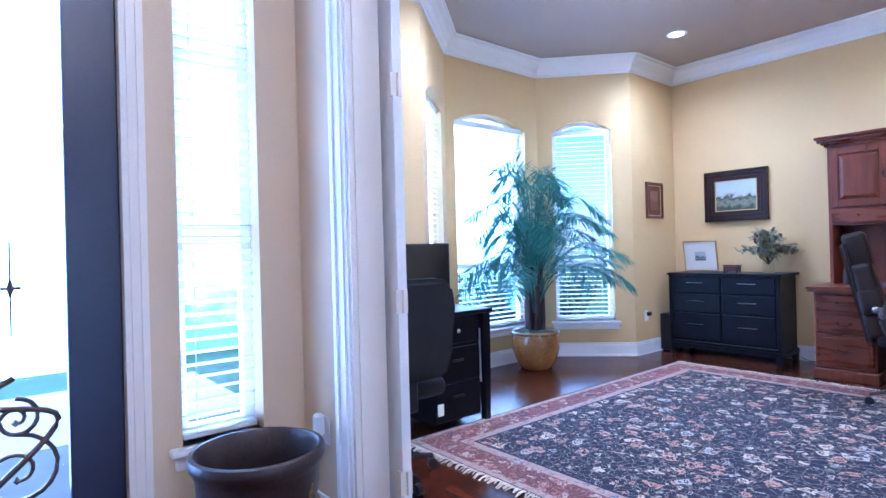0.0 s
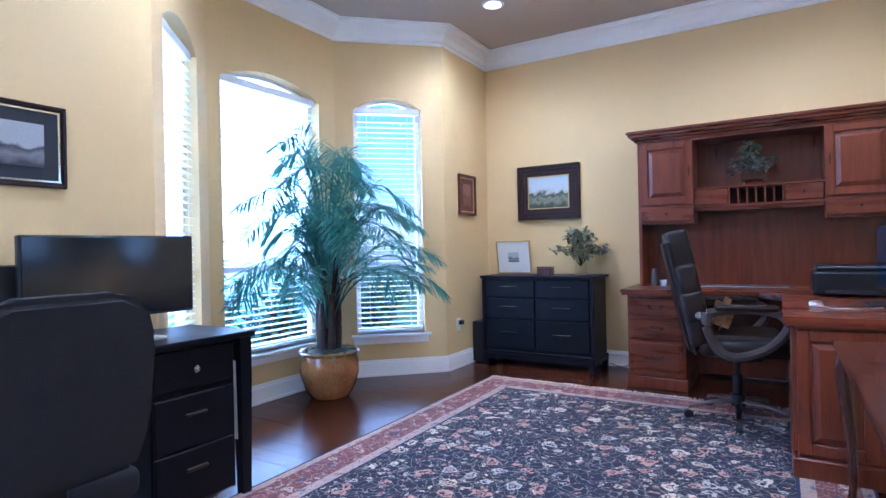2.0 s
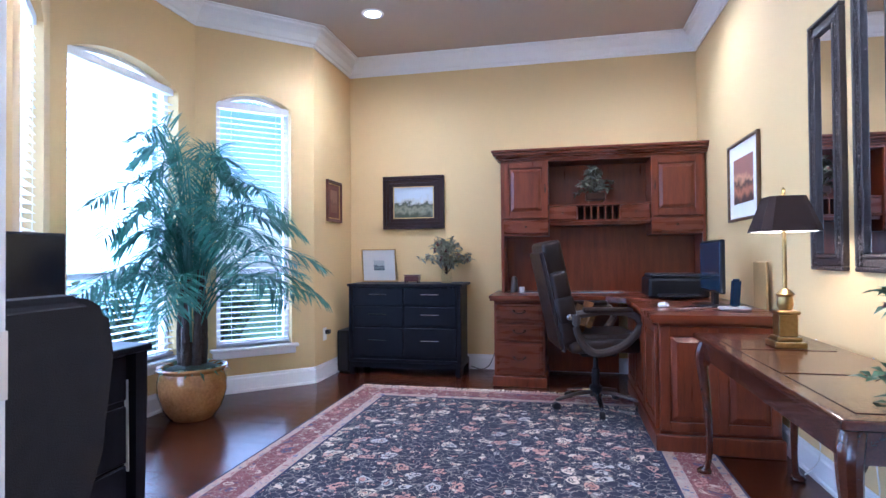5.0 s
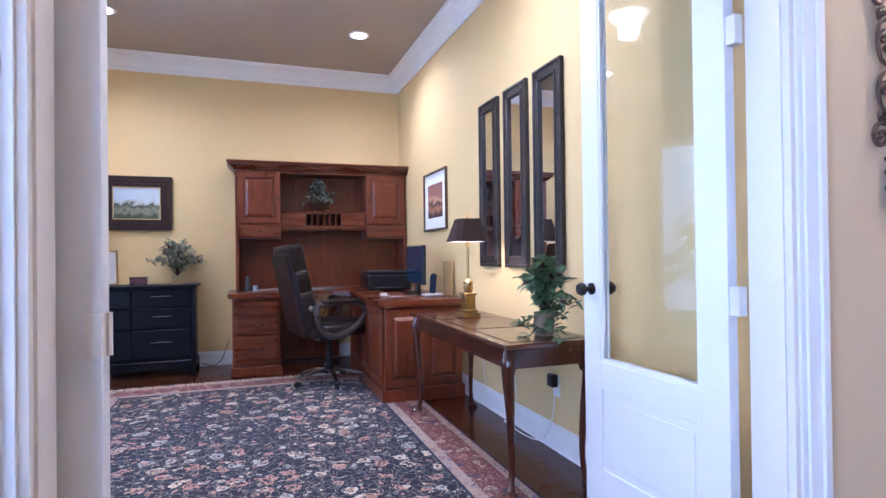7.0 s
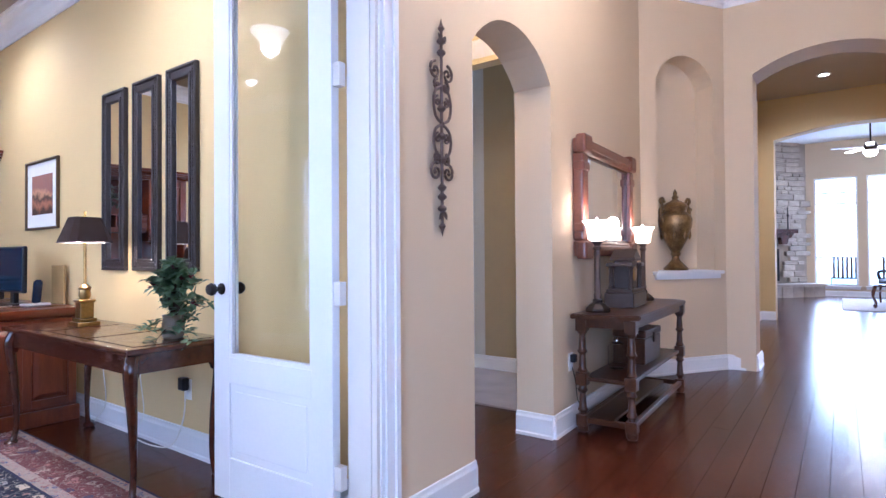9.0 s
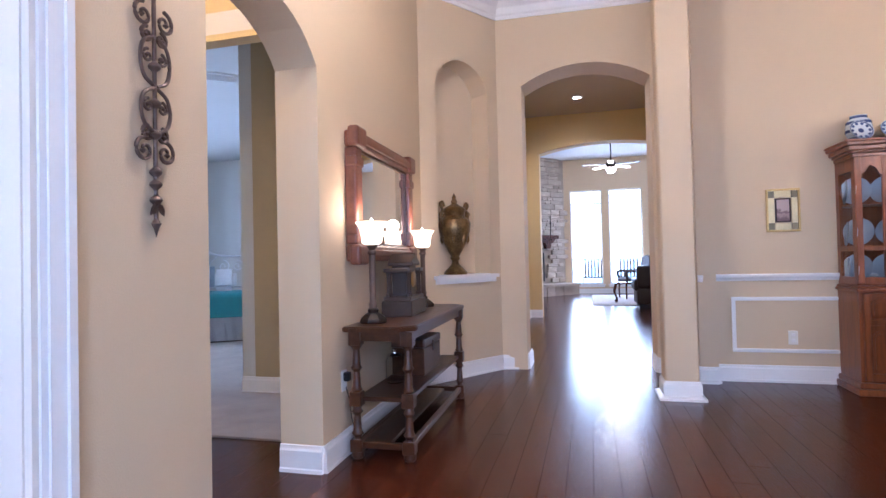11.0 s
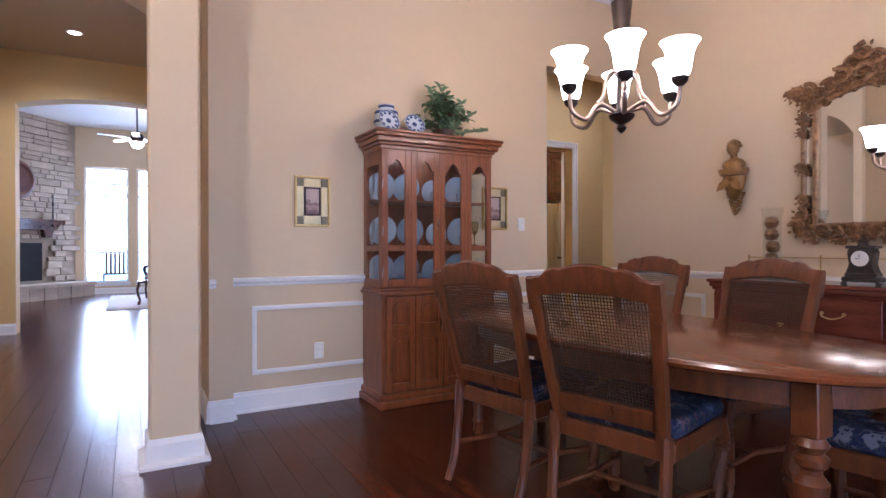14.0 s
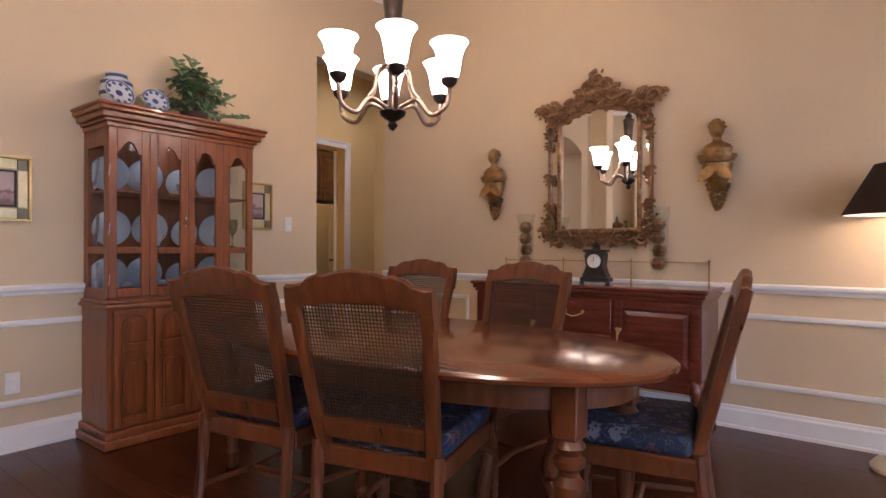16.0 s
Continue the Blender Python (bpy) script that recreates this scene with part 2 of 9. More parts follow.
def rug_mat(name, ground, tints, scale):
    """Woven floral pile: blossoms, leaves and stems over a ground colour."""
    m = mat(name, ground, 0.95, vary=0.2, scale=30, bump=0.35, fine=350)
    nt = m.node_tree
    n, l = nt.nodes.new, nt.links.new
    b = nt.nodes["Principled BSDF"]
    co = n("ShaderNodeTexCoord")
    base = b.inputs["Base Color"].links[0].from_socket
    warp = n("ShaderNodeTexNoise")
    warp.inputs["Scale"].default_value = scale * 0.7
    l(co.outputs["Object"], warp.inputs[0])
    wadd = n("ShaderNodeMix")
    wadd.data_type, wadd.blend_type = "RGBA", "LINEAR_LIGHT"
    wadd.inputs[0].default_value = 0.06
    l(co.outputs["Object"], wadd.inputs[6]), l(warp.outputs[1], wadd.inputs[7])
    vein = n("ShaderNodeTexVoronoi")
    vein.feature, vein.inputs["Scale"].default_value = "DISTANCE_TO_EDGE", scale * 1.4
    l(wadd.outputs[2], vein.inputs["Vector"])
    cr = n("ShaderNodeMath")
    cr.operation, cr.inputs[1].default_value = "LESS_THAN", 0.03
    l(vein.outputs[0], cr.inputs[0])
    out = base
    mixv = n("ShaderNodeMix")
    mixv.data_type = "RGBA"
    mixv.inputs[7].default_value = (*tints[0], 1)
    l(cr.outputs[0], mixv.inputs[0]), l(out, mixv.inputs[6])
    out = mixv.outputs[2]
    for k, (sc, size) in enumerate(((scale * 0.62, 0.35), (scale * 1.15, 0.27), (scale * 2.2, 0.15))):
        v = n("ShaderNodeTexVoronoi")
        v.inputs["Scale"].default_value, v.inputs["Randomness"].default_value = sc, 0.8
        l(wadd.outputs[2], v.inputs["Vector"])
        pet = n("ShaderNodeTexNoise")
        pet.inputs["Scale"].default_value = sc * 5
        l(co.outputs["Object"], pet.inputs[0])
        ad = n("ShaderNodeMath")
        ad.operation, ad.inputs[1].default_value = "MULTIPLY_ADD", 0.45
        l(pet.outputs[0], ad.inputs[0]), l(v.outputs["Distance"], ad.inputs[2])
        lt = n("ShaderNodeMath")
        lt.operation, lt.inputs[1].default_value = "LESS_THAN", size + 0.2
        l(ad.outputs[0], lt.inputs[0])
        ramp = n("ShaderNodeValToRGB")
        ramp.color_ramp.interpolation = "CONSTANT"
        e = ramp.color_ramp.elements
        e[0].color, e[1].color = (*tints[1], 1), (*tints[2], 1)
        e[1].position = 0.4
        x = e.new(0.72)
        x.color = (*tints[3], 1)
        l(v.outputs["Color"], ramp.inputs[0])
        mx = n("ShaderNodeMix")
        mx.data_type = "RGBA"
        l(lt.outputs[0], mx.inputs[0]), l(out, mx.inputs[6]), l(ramp.outputs[0], mx.inputs[7])
        ring = n("ShaderNodeMath")
        ring.operation, ring.inputs[1].default_value, ring.inputs[2].default_value = "COMPARE", (size + 0.2) * 0.70, 0.04
        l(ad.outputs[0], ring.inputs[0])
        mr = n("ShaderNodeMix")
        mr.data_type = "RGBA"
        mr.inputs[7].default_value = (*ground, 1)
        l(ring.outputs[0], mr.inputs[0]), l(mx.outputs[2], mr.inputs[6])
        inner = n("ShaderNodeMath")
        inner.operation, inner.inputs[1].default_value = "LESS_THAN", (size + 0.2) * 0.52
        l(ad.outputs[0], inner.inputs[0])
        mi = n("ShaderNodeMix")
        mi.data_type = "RGBA"
        mi.inputs[7].default_value = (*tints[4], 1)
        l(inner.outputs[0], mi.inputs[0]), l(mr.outputs[2], mi.inputs[6])
        out = mi.outputs[2]
    l(out, b.inputs["Base Color"])
    return m


CREAMT, ROSE, SKYT, GREENT, RUST = (0.60, 0.51, 0.42), (0.40, 0.20, 0.17), (0.20, 0.25, 0.36), (0.12, 0.15, 0.10), (0.28, 0.10, 0.07)
RUGFIELD = rug_mat("navy_floral_pile", (0.008, 0.009, 0.028), ((0.22, 0.20, 0.17), (0.60, 0.49, 0.35), (0.46, 0.25, 0.18), (0.44, 0.41, 0.36), RUST), 14)
FABBLUE = rug_mat("blue_tapestry_weave", (0.012, 0.016, 0.05), ((0.06, 0.08, 0.06), (0.16, 0.15, 0.17), (0.13, 0.055, 0.06), (0.07, 0.09, 0.16), (0.12, 0.05, 0.05)), 17)
RUGRED = rug_mat("crimson_floral_pile", (0.15, 0.042, 0.040), ((0.30, 0.22, 0.18), ROSE, (0.48, 0.38, 0.30), (0.05, 0.05, 0.11), (0.04, 0.04, 0.10)), 19)
RUGCREAM = rug_mat("cream_guard_pile", (0.40, 0.32, 0.25), (ROSE, (0.25, 0.08, 0.07), (0.10, 0.11, 0.2), ROSE, GREENT), 26)

# ---- building helpers ----


def part(name, bm, material, parent=None, label="", smooth=False):
    me = bpy.data.meshes.new(name)
    bmesh.ops.recalc_face_normals(bm, faces=bm.faces)
    bm.to_mesh(me)
    bm.free()
    for m in material if isinstance(material, (list, tuple)) else [material]:
        me.materials.append(m)
    if smooth:
        me.shade_smooth()
        if smooth != "all":
            me.set_sharp_from_angle(angle=radians(35))
    ob = new(name, me)
    ob.parent = parent
    return tagged(ob, label) if label else ob


def thing(name, label, category, m=None, group="", kind=""):
    ob = new(name)
    ob.empty_display_size = 0.1
    if m is not None:
        ob.matrix_world = m
    return tagged(ob, label, category, group, kind)


def structure(ob, label="", category=""):
    return tagged(ob, label, category, kind="structure")


def box(bm, x0, x1, y0, y1, z0, z1, bevel=0.0, seg=1):
    x0, x1, y0, y1, z0, z1 = min(x0, x1), max(x0, x1), min(y0, y1), max(y0, y1), min(z0, z1), max(z0, z1)
    r = bmesh.ops.create_cube(bm, size=1.0, matrix=Matrix.Translation(((x0 + x1) / 2, (y0 + y1) / 2, (z0 + z1) / 2)) @ Matrix.Diagonal((x1 - x0, y1 - y0, z1 - z0, 1)))
    if bevel:
        edges = list({e for v in r["verts"] for e in v.link_edges})
        bmesh.ops.bevel(bm, geom=edges, offset=min(bevel, 0.45 * min(x1 - x0, y1 - y0, z1 - z0)), segments=seg, affect="EDGES", profile=0.5)
    return bm


def B(*dims, bevel=0.0, seg=1):
    return box(bmesh.new(), *dims, bevel=bevel, seg=seg)


def lathe(bm, profile, seg=24, m=Matrix(), sx=1.0, sy=1.0):
    """Turned shape: (radius, height) pairs from bottom to top."""
    rings = []
    for r, z in profile:
        if r < 1e-5:
            rings.append([bm.verts.new(m @ Vector((0, 0, z)))])
        else:
            rings.append([bm.verts.new(m @ Vector((r * sx * math.cos(2 * math.pi * i / seg), r * sy * math.sin(2 * math.pi * i / seg), z))) for i in range(seg)])
    for a, b in zip(rings, rings[1:]):
        for i in range(seg):
            j = (i + 1) % seg
            q = [a[i % len(a)], a[j % len(a)], b[j % len(b)], b[i % len(b)]]
            f = list(dict.fromkeys(q))
            if len(f) > 2:
                bm.faces.new(f)
    for ring in (rings[0], rings[-1]):
        if len(ring) > 2:
            bm.faces.new(ring)
    return bm


def tube(bm, pts, r, seg=8, r1=None, flat=1.0):
    """A round bar along points, tapering from r to r1."""
    pts = [Vector(p) for p in pts]
    r1 = r if r1 is None else r1
    rings, up = [], Vector((0.03, 0.05, 1)).normalized()
    for i, p in enumerate(pts):
        d = (pts[min(i + 1, len(pts) - 1)] - pts[max(i - 1, 0)]).normalized()
        s = d.cross(up)
        s = s.normalized() if s.length > 0.05 else d.cross(Vector((1, 0, 0))).normalized()
        u = s.cross(d).normalized()
        k = r + (r1 - r) * i / max(1, len(pts) - 1)
        rings.append([bm.verts.new(p + s * (k * math.cos(2 * math.pi * j / seg)) + u * (k * flat * math.sin(2 * math.pi * j / seg))) for j in range(seg)])
    for a, b in zip(rings, rings[1:]):
        for j in range(seg):
            bm.faces.new((a[j], a[(j + 1) % seg], b[(j + 1) % seg], b[j]))
    bm.faces.new(rings[0]), bm.faces.new(rings[-1])
    return bm


def curve_pts(ctrl, n=8):
    """Smooth line through control points."""
    c = [Vector(p) for p in ctrl]
    c = [2 * c[0] - c[1], *c, 2 * c[-1] - c[-2]]
    out = []
    for i in range(1, len(c) - 2):
        for k in range(n):
            t = k / n
            out.append(0.5 * (2 * c[i] + (c[i + 1] - c[i - 1]) * t + (2 * c[i - 1] - 5 * c[i] + 4 * c[i + 1] - c[i + 2]) * t * t + (3 * c[i] - c[i - 1] - 3 * c[i + 1] + c[i + 2]) * t ** 3))
    return out + [c[-2]]


def prism(bm, pts, m, depth):
    """A flat outline (u, v) set by m (u along x, v along z) and thickened along its y."""
    a = [bm.verts.new(m @ Vector((u, 0, v))) for u, v in pts]
    b = [bm.verts.new(m @ Vector((u, depth, v))) for u, v in pts]
    bm.faces.new(a), bm.faces.new(b)
    for i in range(len(a)):
        j = (i + 1) % len(a)
        bm.faces.new((a[i], a[j], b[j], b[i]))
    return bm


def arc(u0, u1, z, rise, n=14):
    """Points of a flat arch from u0 to u1 that springs at z."""
    w = (u1 - u0) / 2
    rr = (w * w + rise * rise) / (2 * rise)
    t = math.asin(min(1, w / rr)) if rise < w else math.pi / 2
    if rise >= w:
        return [(u0 + w - w * math.cos(math.pi * i / n), z + rise * math.sin(math.pi * i / n)) for i in range(n + 1)]
    return [(u0 + w + rr * math.sin(-t + 2 * t * i / n), z + rise - rr + rr * math.cos(-t + 2 * t * i / n)) for i in range(n + 1)]


def line_frame(p, q, flip=False):
    """Frame along a wall line: x from p to q, y into the wall (to the left, or to the right with flip), and its length."""
    d = Vector((q[0] - p[0], q[1] - p[1], 0))
    ln = d.length
    d /= ln
    nrm = Vector((-d.y, d.x, 0)) * (-1 if flip else 1)
    return Matrix(((d.x, nrm.x, 0, p[0]), (d.y, nrm.y, 0, p[1]), (0, 0, 1, 0), (0, 0, 0, 1))), ln


def wall(name, p, q, thick, top, openings=(), flip=False, material=None, label=""):
    """A wall whose seen face runs from p to q; openings (u0, u1, z0, spring, rise)."""
    m, ln = line_frame(p, q, flip)
    bm, u = bmesh.new(), 0.0

    def seg(a, b, c, d):
        if b - a > 1e-4 and d - c > 1e-4:
            prism(bm, [(a, c), (b, c), (b, d), (a, d)], m, thick)

    for u0, u1, z0, z1, rise in sorted(openings):
        seg(u, u0, 0, top)
        seg(u0, u1, 0, z0)
        if rise > 0:
            prism(bm, [*arc(u0, u1, z1, rise), (u1, top), (u0, top)], m, thick)
        else:
            seg(u0, u1, z1, top)
        u = u1
    seg(u, ln, 0, top)
    return structure(part(name, bm, material or PAINT), label or "beige painted plaster wall", "wall")


def run(bm, p, q, profile, flip=False, e0=0.0, e1=0.0):
    """A moulding along a wall line: profile of (out, z) pairs; e0 and e1 lengthen its ends per metre of projection, for mitres."""
    m, ln = line_frame(p, q, not flip)
    a = [bm.verts.new(m @ Vector((-e0 * o, o, z))) for o, z in profile]
    b = [bm.verts.new(m @ Vector((ln + e1 * o, o, z))) for o, z in profile]
    for i in range(len(a) - 1):
        bm.faces.new((a[i], a[i + 1], b[i + 1], b[i]))
    bm.faces.new((a[-1], a[0], b[0], b[-1])), bm.faces.new(a), bm.faces.new(b)


BASE = [(0, 0), (0.022, 0), (0.022, 0.018), (0.016, 0.024), (0.016, 0.112), (0.010, 0.124), (0.008, 0.140), (0, 0.142)]
RAIL = [(0, 0.852), (0.012, 0.855), (0.016, 0.870), (0.030, 0.884), (0.032, 0.902), (0.022, 0.910), (0, 0.911)]


def crown_profile(top, h=0.2, out=0.15):
    pts = [(0, 0), (0.012, 0), (0.016, 0.03), (0.03, 0.045), (0.05, 0.10), (0.09, 0.145), (0.125, 0.165), (0.13, 0.185), (0.15, 0.19), (0.15, 0.2), (0, 0.2)]
    return [(o * out / 0.15, top - h + z * h / 0.2) for o, z in pts]

# ---- structure ----
FX, YF, TOP, OTOP = 1.345, 2.67, 3.66, 3.115
OS, ON, OE = 0.22, 3.56, 6.342
BAY = [(2.735, 3.56), (3.54, 4.26), (4.813, 4.26), (5.473, 3.56)]
DINE_N, DINE_W, ARCH_Y = -3.75, -4.56, -4.02
NICHE = ((1.40, -3.15), (0.842, -3.98))

structure(part("subfloor", B(-8, 8.2, -16.5, 4.6, -0.2, -0.012), SUBFLOOR), "dark floor base under the planks", "floor")
# office shell
wall("wall_office_east", (OE, ON), (OE, OS), 0.15, OTOP + 0.2, material=GOLD_PAINT, label="golden beige painted office wall behind the hutch desk")
wall("wall_office_south", (OE + 0.15, OS), (FX + 0.14, OS), 0.15, OTOP + 0.2, material=GOLD_PAINT, label="golden beige painted office wall with three mirrors")
wall("wall_office_north_east", (BAY[3][0], ON), (OE, ON), 0.15, OTOP + 0.2, material=GOLD_PAINT, label="golden beige painted office wall beside the bay")
wall("wall_office_north_west", (FX + 0.14, ON), BAY[0], 0.15, OTOP + 0.2, material=GOLD_PAINT, label="golden beige painted office wall beside the desk")
BAYWIN = {0: (0.17, 0.83), 1: (0.112, 1.076), 2: (0.155, 0.762)}
for i in range(3):
    u0, u1 = BAYWIN[i]
    wall(f"wall_bay_{i + 1}", BAY[i], BAY[i + 1], 0.16, OTOP + 0.2, [(u0, u1, 0.37, 2.36, 0.11)], material=GOLD_PAINT, label="beige bay wall round an arched window")
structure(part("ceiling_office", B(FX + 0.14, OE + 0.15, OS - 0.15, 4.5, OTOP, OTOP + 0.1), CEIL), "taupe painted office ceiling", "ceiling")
# office doorway wall, thin; arch wall, thicker
YR, YL, DH = 0.38, 2.24, 2.46
wall("wall_foyer_east", (FX, YF), (FX, 0.10), 0.14, TOP, [(YF - YL, YF - YR, 0, DH, 0)], label="beige foyer wall round the office double doors")
wall("wall_foyer_arch", (FX, 0.10), (FX, -1.16), 0.245, TOP, [(0.38, 1.25, 0, 2.115, 0.215)], label="beige foyer wall with an arched opening")
wall("wall_foyer_mirror", (FX, -1.16), NICHE[0], 0.245, TOP, label="beige foyer wall behind the console table")
# niche wall
m, ln = line_frame(*NICHE)
NU0, NU1, NZ0, NZ1, NR = 0.19, 0.86, 0.945, 2.70, 0.25
wall("wall_niche", *NICHE, 0.22, TOP, [(NU0, NU1, NZ0, NZ1, NR)], label="beige diagonal wall with an arched niche")
wall("wall_niche_back", tuple((m @ Vector((0.1, 0.22, 0)))[:2]), tuple((m @ Vector((ln, 0.22, 0)))[:2]), 0.1, TOP, label="beige plaster back of the niche")
# arch wall and hall
AX0, AX1 = -0.598, 0.60
wall("wall_arch", NICHE[1], (-0.884, ARCH_Y), 0.38, TOP, [(0.842 - AX1, 0.842 - AX0, 0, 2.78, 0.175)], label="beige wall with a wide arched opening")
wall("wall_hall_east", (1.06, ARCH_Y - 0.38), (1.06, -8.75), 0.2, TOP, material=GOLD_PAINT, label="golden hall wall with light switches")
wall("wall_hall_back", (-0.884, ARCH_Y - 0.38), (-1.92, ARCH_Y - 0.38), 0.2, TOP, flip=True, material=GOLD_PAINT, label="golden hall wall")
wall("wall_hall_west", (-1.72, -8.75), (-1.72, ARCH_Y - 0.38), 0.2, TOP, material=GOLD_PAINT, label="golden hall wall")
wall("wall_hall_end", (1.26, -8.75), (-1.92, -8.75), 0.3, TOP, [(0.42, 2.80, 0, 2.98, 0.16)], material=GOLD_PAINT, label="golden wall with a broad flat arch to the living room")
# column, pier, dining walls
bm = B(-0.775, -0.535, -3.24, -3.0, 0, TOP, bevel=0.012)
structure(part("column", bm, PAINT), "square beige plaster column", "column")
structure(part("pier", B(-1.03, -0.884, DINE_N - 0.3, -3.61, 0, TOP), PAINT), "shallow beige plaster pier", "wall")
wall("wall_dining_north", (-1.03, DINE_N), (DINE_W, DINE_N), 0.14, TOP, [(2.70, 3.5299, 0, 2.75, 0)], label="beige dining wall with white chair rail")
wall("wall_dining_west", (DINE_W, DINE_N), (DINE_W, YF), 0.14, TOP, label="beige dining wall with a gilt mirror")
wall("wall_front", (DINE_W, YF), (FX, YF), 0.16, TOP, [(1.2, 2.6, 0.5, 2.4, 0), (3.28, 5.215, 0, 2.46, 0), (5.40, 5.72, 0.42, 2.75, 0)], label="beige front wall with entry door and sidelight")
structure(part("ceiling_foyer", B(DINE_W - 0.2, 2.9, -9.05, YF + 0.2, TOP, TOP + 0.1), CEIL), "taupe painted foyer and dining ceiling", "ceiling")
# kitchen passage behind the dining room
wall("wall_passage_end", (-3.2, -5.6), (-7.2, -5.6), 0.14, TOP, [(1.75, 2.52, 0, 2.45, 0)], material=GOLD_PAINT, label="golden passage wall with a cased door opening")
wall("wall_passage_east", (-3.2, DINE_N - 0.14), (-3.2, -5.6), 0.14, TOP, material=GOLD_PAINT, label="golden passage wall")
wall("wall_passage_west", (-7.2, -8.0), (-7.2, DINE_N), 0.14, TOP, material=GOLD_PAINT, label="golden passage wall")
wall("wall_passage_south", (-7.2, DINE_N - 0.14), (DINE_W, DINE_N - 0.14), 0.14, TOP, material=GOLD_PAINT, label="golden passage wall")
wall("wall_kitchen_end", (-3.2, -8.0), (-7.2, -8.0), 0.14, TOP, material=GOLD_PAINT, label="golden kitchen wall")
wall("wall_kitchen_east", (-3.2, -5.74), (-3.2, -8.0), 0.14, TOP, material=GOLD_PAINT, label="golden kitchen wall")
structure(part("ceiling_kitchen", B(-7.4, DINE_W - 0.21, -8.2, DINE_N + 0.2, TOP, TOP + 0.1), WHITE_CEIL), "white kitchen ceiling", "ceiling")
# bedroom behind the arch
wall("wall_vestibule_south", (3.4, 0.068), (FX + 0.245, 0.068), 0.1, 3.05, material=GOLD_PAINT, label="golden vestibule wall")
wall("wall_bedroom_closet", (2.86, -2.66), (1.62, -2.66), 0.12, 3.05, material=mat("olive_wall_paint", (0.42, 0.33, 0.18), 0.8, vary=0.04, bump=0.1, fine=160), label="olive painted closet wall")
wall("wall_bedroom_closet_side", (2.86, -7.6), (2.86, -2.66), 0.12, 3.05, material=BLUE_PAINT, label="pale grey bedroom wall")
wall("wall_bedroom_end", (7.4, -7.6), (2.86, -7.6), 0.12, 3.05, material=BLUE_PAINT, label="pale grey bedroom wall")
wall("wall_bedroom_east", (7.4, 0.05), (7.4, -7.6), 0.12, 3.05, [(3.6, 5.0, 0.7, 2.2, 0)], material=BLUE_PAINT, label="pale grey bedroom wall behind the bed")
wall("wall_bedroom_north", (3.4, 0.05), (7.4, 0.05), 0.12, 3.05, material=BLUE_PAINT, label="pale grey bedroom wall")
structure(part("ceiling_bedroom", B(1.595, 7.5, -7.7, 0.05, 3.05, 3.15), WHITE_CEIL), "white bedroom ceiling", "ceiling")
structure(part("wall_bedroom_header", B(1.60, 3.4, -1.67, -1.56, 2.52, 3.05), GOLD_PAINT), "golden header over the bedroom opening", "wall")
bm = bmesh.new()
run(bm, (3.4, -1.56), (1.60, -1.56), crown_profile(2.70, 0.14, 0.10), flip=True)
structure(part("crown_vestibule", bm, CASING, label="cream crown moulding of the vestibule"), category="trim")
structure(part("carpet", B(1.60, 7.4, -7.6, -1.56, 0.0, 0.016, bevel=0.004), CARPET), "beige wall-to-wall bedroom carpet", "carpet")
# living room
LY = -15.5
LW = [(3.58, 4.50), (4.68, 5.62), (5.80, 6.74), (2.5, 3.3)]
lops = [(a, b, 0.27, 3.05, 0) for a, b in LW[:3]]
wall("wall_living_end", (4.1, LY), (-5.2, LY), 0.2, 3.98, lops, label="beige living room wall with tall windows")
wall("wall_living_east", (4.1, -9.05), (4.1, LY), 0.2, 3.98, label="beige living room wall")
wall("wall_living_west", (-5.2, LY), (-5.2, -9.05), 0.2, 3.98, [(1.0, 2.6, 0.43, 2.6, 0)], label="beige living room wall with a window")
structure(part("ceiling_living", B(-5.4, 4.3, LY - 0.2, -9.05, 3.98, 4.08), WHITE_CEIL), "white living room ceiling", "ceiling")
wall("wall_living_back_left", (-1.92, -9.05), (-5.2, -9.05), 0.2, 3.98, flip=False, label="beige living room wall")
wall("wall_living_back_right", (4.1, -9.05), (1.26, -9.05), 0.2, 3.98, flip=True, label="beige living room wall")

# trims
bm = bmesh.new()
for p, q in (((OE, ON), (OE, OS)), ((OE, OS), (FX + 0.14, OS)), ((FX + 0.14, ON), BAY[0]), (BAY[0], BAY[1]), (BAY[1], BAY[2]), (BAY[2], BAY[3]), (BAY[3], (OE, ON)), ((FX + 0.14, YL + 0.1), (FX + 0.14, ON))):
    run(bm, p, q, BASE, e0=0, e1=0)
structure(part("baseboard_office", bm, TRIM, label="white moulded baseboard"), category="baseboard")
bm = bmesh.new()
CP = crown_profile(OTOP, 0.165, 0.135)
ring = [(FX + 0.14, OS), (FX + 0.14, ON), *BAY, (OE, ON), (OE, OS)]
for i, p in enumerate(ring):
    q = ring[(i + 1) % len(ring)]
    o = ring[i - 1]
    r = ring[(i + 2) % len(ring)]

    def mitre(a, b, c):
        v, w = Vector((b[0] - a[0], b[1] - a[1])).normalized(), Vector((c[0] - b[0], c[1] - b[1])).normalized()
        return math.tan(math.atan2(v.x * w.y - v.y * w.x, v.dot(w)) / 2)
    run(bm, p, q, CP, e0=mitre(o, p, q), e1=mitre(p, q, r))
structure(part("crown_office", bm, TRIM, label="white crown moulding of the office"), category="trim")
bm = bmesh.new()
